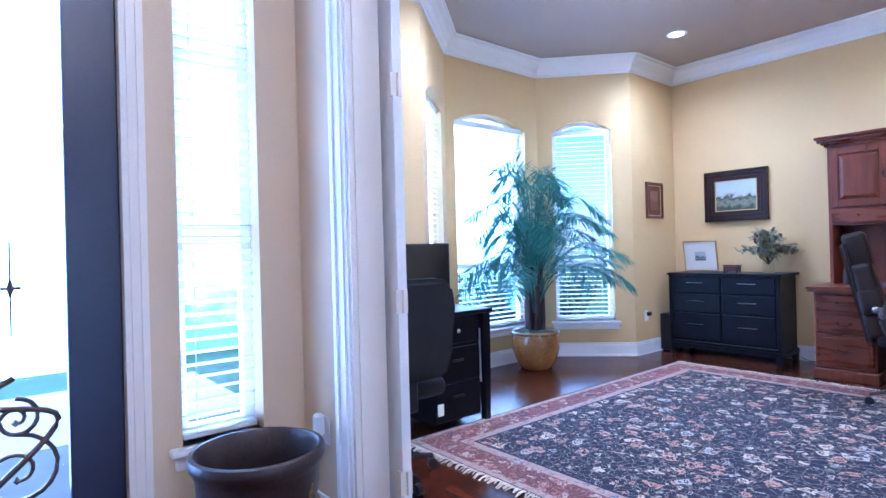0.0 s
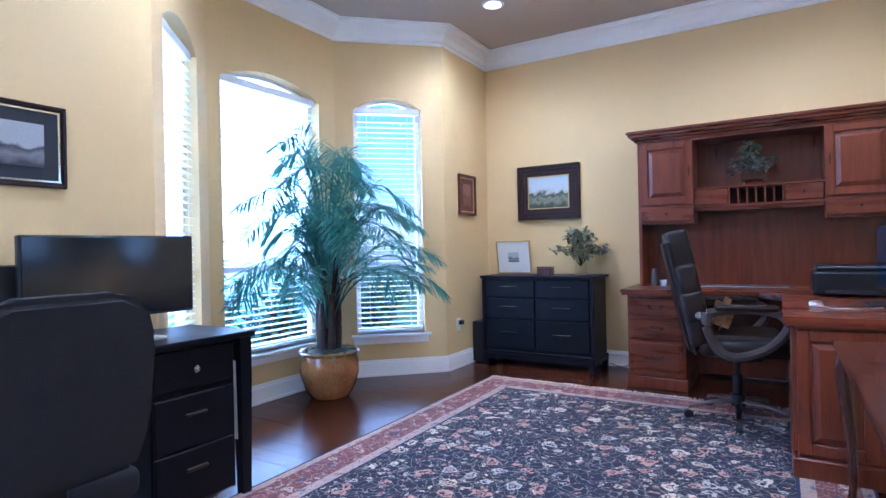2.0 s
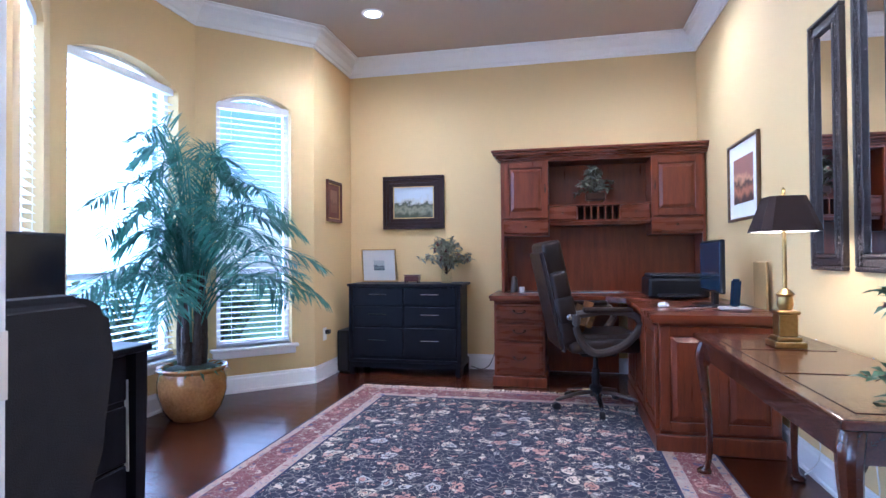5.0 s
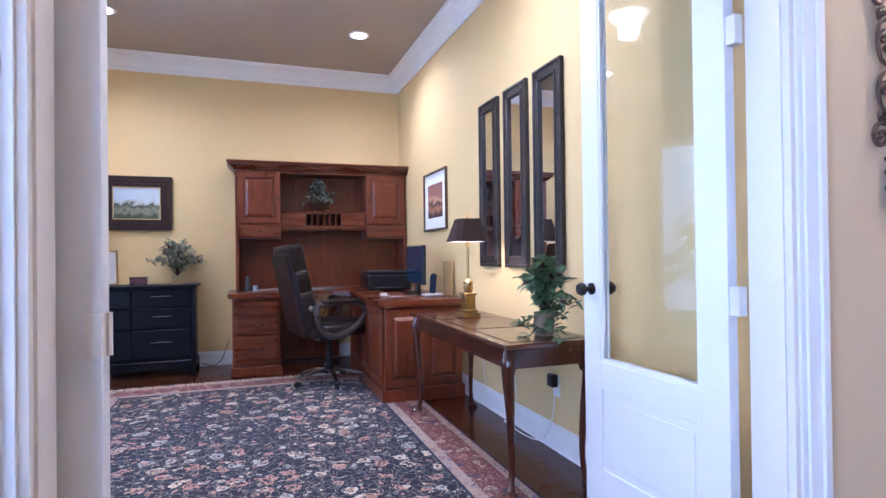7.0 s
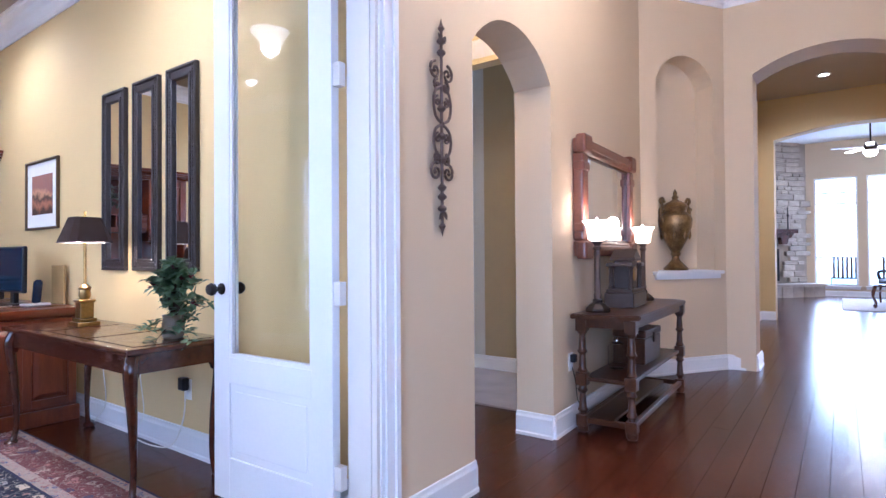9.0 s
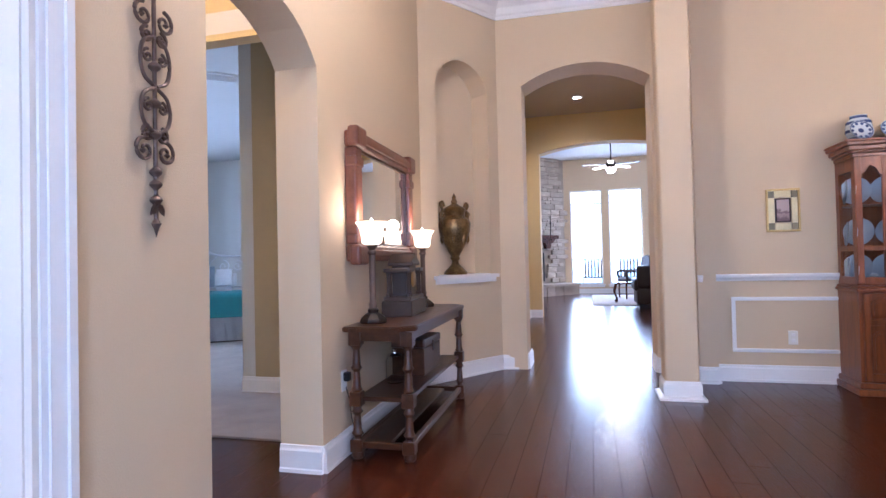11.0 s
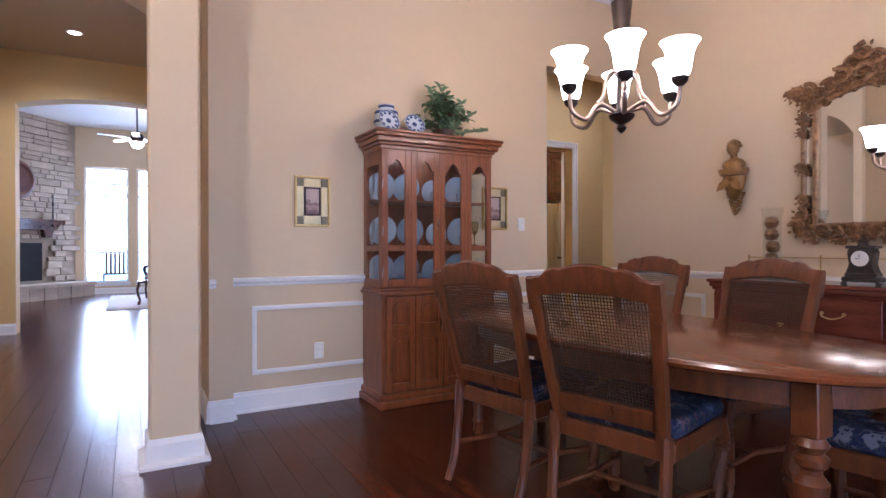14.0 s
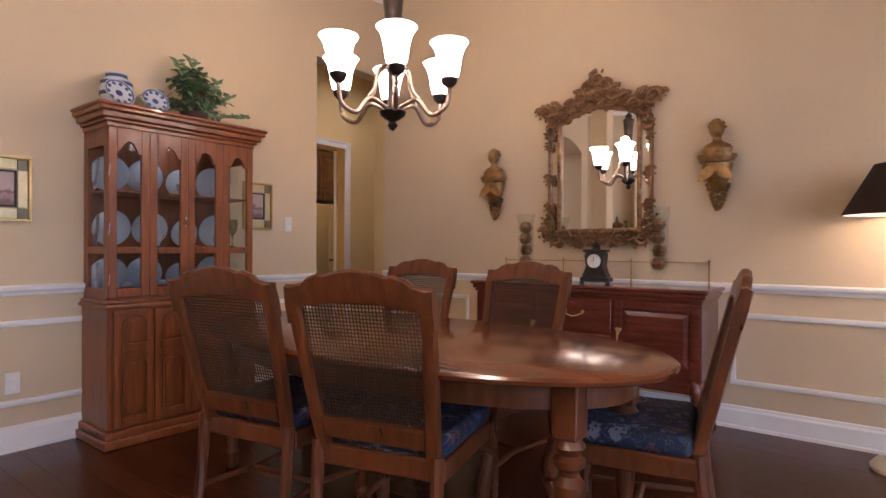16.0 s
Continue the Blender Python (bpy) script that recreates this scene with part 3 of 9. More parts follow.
for p, q in (((FX, YF), (FX, YL + 0.09)), ((FX, YR - 0.09), (FX, -0.28)), ((FX, -1.15), NICHE[0]), NICHE, (NICHE[1], (AX1, ARCH_Y)), ((AX0, ARCH_Y), (-0.884, ARCH_Y)), ((-0.884, ARCH_Y), (-0.884, -3.61)), ((-0.884, -3.61), (-1.03, -3.61)), ((-1.03, -3.61), (-1.03, DINE_N)), ((-1.03, DINE_N), (-3.70, DINE_N)), ((DINE_W, DINE_N), (DINE_W, YF)), ((DINE_W, YF), (-1.32, YF)), ((0.72, YF), (FX, YF)), ((AX1, ARCH_Y), (AX1, ARCH_Y - 0.38)), ((AX0, ARCH_Y - 0.38), (AX0, ARCH_Y)), ((1.06, ARCH_Y - 0.38), (1.06, -8.75)), ((1.06, -8.75), (0.84, -8.75)), ((-1.72, -8.75), (-1.72, ARCH_Y - 0.38)), ((FX, -0.28), (FX + 0.245, -0.28)), ((FX + 0.245, -1.15), (FX, -1.15)), ((2.86, -2.66), (1.62, -2.66)), ((1.4, LY), (-5.2, LY)), ((-3.2, -5.6), (-4.95, -5.6)), ((-5.8, -5.6), (-7.2, -5.6))):
    run(bm, p, q, BASE, e0=0, e1=0)
structure(part("baseboard", bm, TRIM, label="white moulded baseboard"), category="baseboard")
bm = bmesh.new()
lathe(bm, [(0.165 * 1.4142, 0), (0.165 * 1.4142, 0.018), (0.136 * 1.4142, 0.03), (0.136 * 1.4142, 0.115), (0.123 * 1.4142, 0.142)], 4, pose(-0.655, -3.12, 0, 0, 0, 45))
structure(part("baseboard_column", bm, TRIM, label="white baseboard round the column"), category="baseboard")
bm = bmesh.new()
for p, q in (((-1.03, DINE_N), (-3.70, DINE_N)), ((DINE_W, DINE_N), (DINE_W, YF)), ((-0.884, -3.61), (-0.925, -3.61))):
    run(bm, p, q, RAIL)
structure(part("trim_chair_rail", bm, TRIM, label="white moulded chair rail"), category="trim")


def panel_mould(name, p, q, u0, u1, z0, z1, w=0.03):
    mm, ln2 = line_frame(p, q, True)
    b2 = bmesh.new()
    for a, b, c, d in ((u0, u1, z0, z0 + w), (u0, u1, z1 - w, z1), (u0, u0 + w, z0 + w, z1 - w), (u1 - w, u1, z0 + w, z1 - w)):
        prism(b2, [(a, c), (b, c), (b, d), (a, d)], mm, 0.013)
        k = w * 0.3
        prism(b2, [(a + k, c + k), (b - k, c + k), (b - k, d - k), (a + k, d - k)], mm, 0.019)
    structure(part(name, b2, TRIM, label="white picture-frame wall moulding"), category="trim")


DN = ((-1.03, DINE_N), (DINE_W, DINE_N))
panel_mould("trim_panel_1", *DN, 0.14, 0.98, 0.25, 0.715)
panel_mould("trim_panel_2", *DN, 1.86, 2.62, 0.25, 0.715)
DW = ((DINE_W, DINE_N), (DINE_W, YF))
for i, (a, b) in enumerate(((0.12, 1.0), (3.02, 5.0))):
    panel_mould(f"trim_panel_{i + 3}", *DW, a, b, 0.275, 0.725)
bm = bmesh.new()
FP = crown_profile(TOP, 0.2, 0.16)
for p, q in (((FX, YF), (FX, -1.16)), ((FX, -1.16), NICHE[0]), NICHE, (NICHE[1], (-0.884, ARCH_Y)), ((-1.03, DINE_N), (DINE_W, DINE_N)), ((DINE_W, DINE_N), (DINE_W, YF)), ((DINE_W, YF), (FX, YF))):
    run(bm, p, q, FP, e0=-0.4, e1=-0.4)
structure(part("crown_foyer", bm, TRIM, label="white crown moulding of the foyer"), category="trim")
# niche sill
b2 = bmesh.new()
mm = m
prism(b2, [(NU0 - 0.06, NZ0 - 0.032), (NU1 + 0.06, NZ0 - 0.032), (NU1 + 0.06, NZ0), (NU0 - 0.06, NZ0)], mm @ pose(0, -0.055, 0), 0.06)
prism(b2, [(NU0 - 0.04, NZ0 - 0.075), (NU1 + 0.04, NZ0 - 0.075), (NU1 + 0.045, NZ0 - 0.032), (NU0 - 0.045, NZ0 - 0.032)], mm @ pose(0, -0.028, 0), 0.026)
prism(b2, [(NU0 + 0.002, NZ0 - 0.03), (NU1 - 0.002, NZ0 - 0.03), (NU1 - 0.002, NZ0 + 0.004), (NU0 + 0.002, NZ0 + 0.004)], mm @ pose(0, 0.001, 0), 0.216)
structure(part("trim_niche_sill", b2, TRIM, label="white moulded sill of the niche"), category="trim")


def casing(name, p, q, u0, u1, z1, w=0.09, flip=True, material=TRIM, label="white moulded door casing"):
    """Moulded frame round an opening on the seen face."""
    mm, _ = line_frame(p, q, flip)
    b2 = bmesh.new()
    for o, e2, d in ((0.0, 0.02, 0.012), (0.02, w - 0.024, 0.02), (w - 0.024, w, 0.03)):
        for a, b, c, e in ((u0 - e2, u0 - o, 0, z1 + e2), (u1 + o, u1 + e2, 0, z1 + e2), (u0 - o, u1 + o, z1 + o, z1 + e2)):
            prism(b2, [(a, c), (b, c), (b, e), (a, e)], mm @ pose(0, 0.0005, 0), d)
    return structure(part(name, b2, material, label=label), category="trim")


casing("trim_office_door", (FX, YF), (FX, 0.10), YF - YL, YF - YR, DH)
casing("trim_office_door_inner", (FX + 0.14, 0.22), (FX + 0.14, YF), YR - 0.22, YL - 0.22, DH, w=0.07)
casing("trim_front_door", (DINE_W, YF), (FX, YF), 3.28, 5.215, 2.46, w=0.075, material=CASING)
casing("trim_passage_door", (-3.2, -5.6), (-7.2, -5.6), 1.75, 2.52, 2.45, w=0.08)
# office door jamb lining
b2 = bmesh.new()
for y0, y1 in ((YR - 0.001, YR + 0.018), (YL - 0.018, YL + 0.001)):
    box(b2, FX - 0.004, FX + 0.144, y0, y1, 0, DH)
    box(b2, FX + 0.02, FX + 0.095, (y0 + y1) / 2 - 0.016, (y0 + y1) / 2 + 0.016, 0, DH - 0.02)
box(b2, FX - 0.004, FX + 0.144, YR + 0.018, YL - 0.018, DH - 0.02, DH)
structure(part("trim_office_jamb", b2, CASING, label="cream painted door jamb"), category="trim")

# ground outside
structure(part("porch", B(-3.2, 1.9, YF + 0.16, 6.4, -0.25, -0.02, bevel=0.01), mat("pale_porch_concrete", (0.55, 0.52, 0.48), 0.85, vary=0.15, scale=3, bump=0.3, fine=60)), "pale concrete porch slab before the entry", "pavement")
structure(part("ground", B(-60, 70, -90, 90, -0.4, -0.25), LAWN), "lawn outside the house", "ground")


# ---- windows ----
def window(name, p, q, u0, u1, z0, z1, rise, depth, blind=True, flip=False, rails=(0.99,), drop=0.0, label="arched white window with lowered blinds", tilt=62, bars=(), pitch=0.046):
    """A window set in a wall opening: frame, panes, sill and a slatted blind. The frame's y runs out of the room."""
    mm, _ = line_frame(p, q, flip)
    w = structure(thing(name, label, "window", mm @ pose(u0, 0, z0)))
    W, H = u1 - u0, z1 - z0
    f = 0.045
    b2 = bmesh.new()
    y0, y1 = depth, depth + 0.05
    for a, b, c, d in ((0, f, 0, H), (W - f, W, 0, H), (f, W - f, 0, f), *[(f, W - f, r - z0 - 0.02, r - z0 + 0.02) for r in rails], *[(x - 0.012, x + 0.012, f, H) for x in bars]):
        box(b2, a, b, y0, y1, c, d)
    if rise:
        outer = arc(0, W, H, rise)
        inner = arc(f, W - f, H, rise - 0.03)
        prism(b2, [*outer, *reversed(inner)], Matrix.Translation((0, y0, 0)), 0.05)
        box(b2, f, W - f, y0, y1, H - 0.02, H + 0.02)
    else:
        box(b2, f, W - f, y0, y1, H - f, H)
    part("window_frame", b2, TRIM, w)
    b2 = bmesh.new()
    pts = [(f, f), (W - f, f), (W - f, H), (f, H)] if not rise else [(f, f), (W - f, f), *reversed(arc(f, W - f, H, rise - 0.03))]
    prism(b2, pts, Matrix.Translation((0, y0 + 0.02, 0)), 0.004)
    g = part("pane", b2, PANE, w)
    g.visible_shadow = False
    b2 = B(-0.05, W + 0.05, -0.05, depth, -0.028, 0, bevel=0.006)
    box(b2, -0.03, W + 0.03, -0.02, 0.0, -0.085, -0.028, bevel=0.004)
    part("window_sill", b2, TRIM, w)
    if blind:
        top = H - drop - 0.03
        part("headrail", B(0.012, W - 0.012, 0.03, 0.085, top, top + 0.055, bevel=0.004), BLIND, w, "white blind valance")
        n = int((top - 0.05) / pitch)
        sl = bmesh.new()
        a = radians(tilt)
        c, s = 0.024 * math.cos(a), 0.024 * math.sin(a)
        vs = [(0.014, -c, -s), (W - 0.014, -c, -s), (W - 0.014, 0, 0.003), (0.014, 0, 0.003), (W - 0.014, c, s), (0.014, c, s)]
        v1 = [sl.verts.new(v) for v in vs]
        v2 = [sl.verts.new((x, y + 0.0025 * s / 0.024, z - 0.0025 * c / 0.024)) for x, y, z in vs]
        for v in (v1, v2):
            sl.faces.new((v[0], v[1], v[2], v[3])), sl.faces.new((v[3], v[2], v[4], v[5]))
        sl.faces.new((v1[0], v1[1], v2[1], v2[0])), sl.faces.new((v1[5], v1[4], v2[4], v2[5]))
        first = part("slat", sl, BLIND, w)
        first.location = (0, 0.057, 0.05)
        for k in range(1, n):
            o = new("slat", first.data)
            o.parent, o.location = w, (0, 0.057, 0.05 + k * pitch)
        b2 = B(0.014, W - 0.014, 0.035, 0.08, 0.012, 0.03)
        part("bottom_rail", b2, BLIND, w)
        for x in (W * 0.2, W * 0.8):
            part("ladder_cord", tube(bmesh.new(), [(x, 0.03, 0.02), (x, 0.03, top)], 0.0016, 5), BLIND, w)
    return w


for i in range(3):
    u0, u1 = BAYWIN[i]
    window(f"window_{i + 1}", BAY[i], BAY[i + 1], u0, u1, 0.37, 2.36, 0.11, 0.09, tilt=3)
window("window_4", (DINE_W, YF), (FX, YF), 5.40, 5.72, 0.42, 2.75, 0, 0.1, rails=(1.22, 1.95), label="narrow white sidelight window with open blinds", tilt=-24, pitch=0.05)
window("window_5", (DINE_W, YF), (FX, YF), 1.2, 2.6, 0.5, 2.4, 0, 0.1, rails=(1.4,), label="white dining room window with open blinds", tilt=25)
for i, (a, b) in enumerate(LW[:3]):
    window(f"window_{i + 6}", (4.1, LY), (-5.2, LY), a, b, 0.27, 3.05, 0, 0.1, blind=False, rails=(1.0, 2.38, 2.66), label="tall living room window with a transom")
window("window_9", (7.4, 0.05), (7.4, -7.6), 3.6, 5.0, 0.7, 2.2, 0, 0.05, blind=False, rails=(1.4,), label="white bedroom window")

# lamps in the window openings and the fixtures
for p, q, u0, u1, z0, z1, e, fl in ((BAY[0], BAY[1], 0.17, 0.83, 0.4, 2.4, 17, 0), (BAY[1], BAY[2], 0.112, 1.076, 0.4, 2.4, 26, 0), (BAY[2], BAY[3], 0.155, 0.762, 0.4, 2.4, 17, 0),
                                    ((DINE_W, YF), (FX, YF), 5.40, 5.72, 0.45, 2.7, 14, 0), ((DINE_W, YF), (FX, YF), 3.5, 5.1, 0.3, 2.3, 52, 0), ((DINE_W, YF), (FX, YF), 1.2, 2.6, 0.5, 2.4, 30, 0),
                                    ((4.1, LY), (-5.2, LY), 3.6, 6.6, 0.45, 3.1, 170, 0), ((7.4, 0.05), (7.4, -7.6), 3.6, 5.0, 0.7, 2.2, 110, 0), ((-5.2, LY), (-5.2, -9.05), 1.0, 2.6, 0.45, 2.6, 40, 0)):
    mm, _ = line_frame(p, q, bool(fl))
    lamp("window_daylight", "AREA", e, DAY, mm @ pose((u0 + u1) / 2, 0.2, (z0 + z1) / 2, -90, 0, 0), u1 - u0, z1 - z0)

# ---- things of the office ----


def panel_front(bm, y0, y1, z0, z1, x, d=-1, raise_=0.010, margin=0.055):
    """A framed door face in the plane x, with a raised field."""
    box(bm, x, x + d * 0.02, y0, y1, z0, z1, bevel=0.003)
    if min(y1 - y0, z1 - z0) > 2.4 * margin:
        m1 = margin
        # recess ring and raised field
        for k, dd in ((m1, 0.012), (m1 + 0.012, 0.020 + raise_), (m1 + 0.035, 0.020 + raise_ + 0.004)):
            box(bm, x, x + d * dd, y0 + k, y1 - k, z0 + k, z1 - k, bevel=0.006 if dd > 0.02 else 0.0)
    return bm


def framed_panel(bm, y0, y1, z0, z1, x, d=-1, stile=0.05, t=0.02):
    """Stiles and rails round a recessed, bevelled field."""
    for a, b, c, e in ((y0, y0 + stile, z0, z1), (y1 - stile, y1, z0, z1), (y0 + stile, y1 - stile, z0, z0 + stile), (y0 + stile, y1 - stile, z1 - stile, z1)):
        box(bm, x, x + d * t, a, b, c, e, bevel=0.003)
    if y1 - y0 > 2.6 * stile and z1 - z0 > 2.6 * stile:
        box(bm, x, x + d * t * 0.2, y0 + stile, y1 - stile, z0 + stile, z1 - stile)
        rings = [[bm.verts.new((x + d * t * e, y, z)) for y, z in ((y0 + k, z0 + k), (y1 - k, z0 + k), (y1 - k, z1 - k), (y0 + k, z1 - k))] for k, e in ((stile + 0.010, 0.1), (stile + 0.012, 0.45), (stile + 0.038, 1.0))]
        for a, b in zip(rings, rings[1:]):
            for i in range(4):
                bm.faces.new((a[i], a[(i + 1) % 4], b[(i + 1) % 4], b[i]))
        bm.faces.new(rings[-1])
    return bm


def bail_pull(parent, x, y, z, w=0.09, d=-1, material=DARKMETAL, drop=0.02):
    b2 = tube(bmesh.new(), curve_pts([(x, y - w / 2, z), (x + d * 0.02, y - w / 2 + 0.008, z - drop * 0.5), (x + d * 0.025, y, z - drop), (x + d * 0.02, y + w / 2 - 0.008, z - drop * 0.5), (x, y + w / 2, z)], 5), 0.0045, 6)
    for s in (-1, 1):
        lathe(b2, [(0.011, 0), (0.011, 0.004), (0.006, 0.008), (0.004, 0.014)], 10, Matrix.Translation((x, y + s * w / 2, z)) @ pose(0, 0, 0, 0, 90 * d, 0))
    return part("drawer_pull", b2, material, parent, smooth=True)


def knob(parent, x, y, z, d=(-1, 0), r=0.012, material=DARKMETAL, name="knob"):
    a = math.degrees(math.atan2(d[1], d[0]))
    b2 = lathe(bmesh.new(), [(r * 0.5, 0), (r * 0.4, r), (r, r * 1.5), (r, r * 2.1), (r * 0.5, r * 2.6), (0, r * 2.7)], 14, Matrix.Translation((x, y, z)) @ pose(0, 0, 0, 0, 0, a) @ pose(0, 0, 0, 0, 90, 0))
    return part(name, b2, material, parent, smooth=True)


def office_desk():
    # pedestal, worktop, return and hutch, each a unit that could be lifted away
    x0, x1 = 5.64, 6.325
    ped = thing("desk_pedestal", "cherry wood drawer pedestal of the hutch desk", "cabinet")
    b2 = B(x0 + 0.02, x1, 1.575, 2.0, 0.06, 0.72, bevel=0.004)
    box(b2, x0 - 0.012, x1, 1.56, 2.012, 0, 0.085, bevel=0.006)
    part("body", b2, CHERRY, ped)
    for z0, z1 in ((0.10, 0.37), (0.385, 0.53), (0.545, 0.70)):
        b2 = bmesh.new()
        box(b2, x0 + 0.02, x0, 1.595, 1.98, z0, z1, bevel=0.004)
        box(b2, x0, x0 - 0.006, 1.62, 1.955, z0 + 0.025, z1 - 0.025, bevel=0.005)
        dr = part("drawer", b2, CHERRYH, ped)
        bail_pull(dr, x0 - 0.006, 1.787, (z0 + z1) / 2 + 0.012)
    ret = thing("desk_return", "cherry wood desk return with raised panels", "desk")
    b2 = B(4.24, 5.62, 0.285, 0.90, 0.05, 0.72)
    box(b2, 4.215, 5.62, 0.27, 0.925, 0, 0.10, bevel=0.006)
    part("body", b2, CHERRY, ret)
    part("side_panel", framed_panel(bmesh.new(), 0.29, 0.60, 0.12, 0.70, 4.24, -1, 0.05), CHERRY, ret)
    part("side_panel", framed_panel(bmesh.new(), 0.60, 0.90, 0.12, 0.70, 4.24, -1, 0.05), CHERRY, ret)
    for k in range(3):
        b2 = bmesh.new()
        framed_panel(b2, 0, 0.44, 0.12, 0.70, 0, 1, 0.05)
        pn = part("front_panel", b2, CHERRY, ret)
        pn.matrix_local = pose(4.25 + 0.455 * (k + 1), 0.90, 0, 0, 0, 90)
    top = thing("desk_worktop", "glossy cherry wood L-shaped desk worktop", "worktop")
    b2 = bmesh.new()
    outline = [(4.19, 0.245), (6.325, 0.245), (6.325, 2.03), (5.60, 2.03), (5.60, 1.08), (5.46, 0.945), (4.19, 0.945)]
    for grow, z0, z1 in ((0.0, 0.722, 0.742), (0.008, 0.742, 0.766)):
        vs = []
        c = Vector((5.6, 0.9))
        for x, y in outline:
            k = (Vector((x, y)) - c)
            vs.append((x + (grow if k.x > 0 else -grow) * (0 if x > 6.3 else 1), y + (grow if k.y > 0 else 0)))
        lo = [b2.verts.new((x, y, z0)) for x, y in vs]
        hi = [b2.verts.new((x, y, z1)) for x, y in vs]
        b2.faces.new(lo), b2.faces.new(hi)
        for i in range(len(lo)):
            j = (i + 1) % len(lo)
            b2.faces.new((lo[i], lo[j], hi[j], hi[i]))
    part("worktop", b2, CHERRYH, top)
    part("blotter_strip", B(6.05, 6.18, 0.9, 1.9, 0.766, 0.772), mat("blue_grey_glass", (0.20, 0.26, 0.28), 0.15), top, "grey-blue glass strip")
    back = thing("desk_modesty_panel", "dark cherry wood knee-hole back panel", "desk panel")
    part("panel", B(6.27, 6.30, 0.93, 1.57, 0.02, 0.72), CHERRY, back)
    hut = thing("desk_hutch", "tall cherry wood hutch with doors and pigeonholes", "hutch")
    hx = 5.985
    b2 = bmesh.new()
    box(b2, hx + 0.02, 6.325, 1.945, 1.972, 0.768, 1.97, bevel=0.003)
    box(b2, hx + 0.02, 6.325, 0.235, 0.262, 0.768, 1.97, bevel=0.003)
    box(b2, 6.305, 6.325, 0.262, 1.945, 0.768, 1.97)
    box(b2, hx + 0.02, 6.305, 0.262, 1.945, 1.945, 1.965)
    part("carcass", b2, CHERRY, hut)
    b2 = bmesh.new()
    for k, (o, z0, z1) in enumerate(((0.0, 1.965, 1.985), (0.02, 1.985, 2.005), (0.045, 2.005, 2.03), (0.06, 2.03, 2.055))):
        box(b2, hx - o, 6.325, 0.22 - o * 0.9, 1.99 + o, z0, z1, bevel=0.006)
    part("cornice", b2, CHERRYH, hut)
    for y0, y1, side in ((1.545, 1.945, 1), (0.262, 0.672, -1)):
        b2 = B(hx + 0.022, 6.305, y0 + (0.0 if side > 0 else 0), y1, 1.28, 1.302)
        yy = y0 if side > 0 else y1 - 0.02
        box(b2, hx + 0.022, 6.305, yy, yy + 0.02, 1.302, 1.945)
        box(b2, hx + 0.022, 6.305, y0 if side < 0 else y0 + 0.02, y1 if side > 0 else y1 - 0.02, 1.42, 1.435)
        part("cupboard", b2, CHERRY, hut)
        b2 = bmesh.new()
        framed_panel(b2, y0, y1, 1.438, 1.945, hx + 0.02, -1, 0.055)
        dr = part("door", b2, CHERRY, hut)
        knob(dr, hx, y0 + 0.028 if side > 0 else y1 - 0.028, 1.70, r=0.009)
        part("door_pull", tube(bmesh.new(), [(hx - 0.012, y0 + 0.028 if side > 0 else y1 - 0.028, 1.66), (hx - 0.018, y0 + 0.028 if side > 0 else y1 - 0.028, 1.70), (hx - 0.012, y0 + 0.028 if side > 0 else y1 - 0.028, 1.74)], 0.006, 6), DARKMETAL, dr)
        b2 = B(hx + 0.02, hx, y0, y1, 1.30, 1.418, bevel=0.004)
        dr = part("drawer", b2, CHERRYH, hut)
        knob(dr, hx, (y0 + y1) / 2, 1.36, r=0.010)
    b2 = B(hx + 0.03, 6.305, 0.672, 1.545, 1.40, 1.418)
    box(b2, hx + 0.03, 6.305, 0.672, 1.545, 1.545, 1.562)
    part("shelf", b2, CHERRYH, hut)
    b2 = bmesh.new()
    for k in range(7):
        y = 0.925 + k * 0.06
        box(b2, hx + 0.035, 6.2, y, y + 0.010, 1.418, 1.545)
    part("pigeonholes", b2, CHERRY, hut)
    part("pigeonhole_backing", B(6.2, 6.21, 0.93, 1.29, 1.418, 1.545), BLACKWOOD, hut)
    for y0, y1 in ((0.68, 0.92), (1.30, 1.54)):
        dr = part("small_drawer", B(hx + 0.05, hx + 0.028, y0, y1, 1.422, 1.541, bevel=0.004), CHERRYH, hut)
        knob(dr, hx + 0.028, (y0 + y1) / 2, 1.48, r=0.009)
    b2 = B(hx + 0.05, hx + 0.075, 0.675, 1.54, 1.37, 1.40, bevel=0.003)
    part("valance", b2, CHERRYH, hut)
    part("light_bar", B(6.24, 6.30, 0.9, 1.5, 1.37, 1.395, bevel=0.004), BLACKPL, hut)


office_desk()


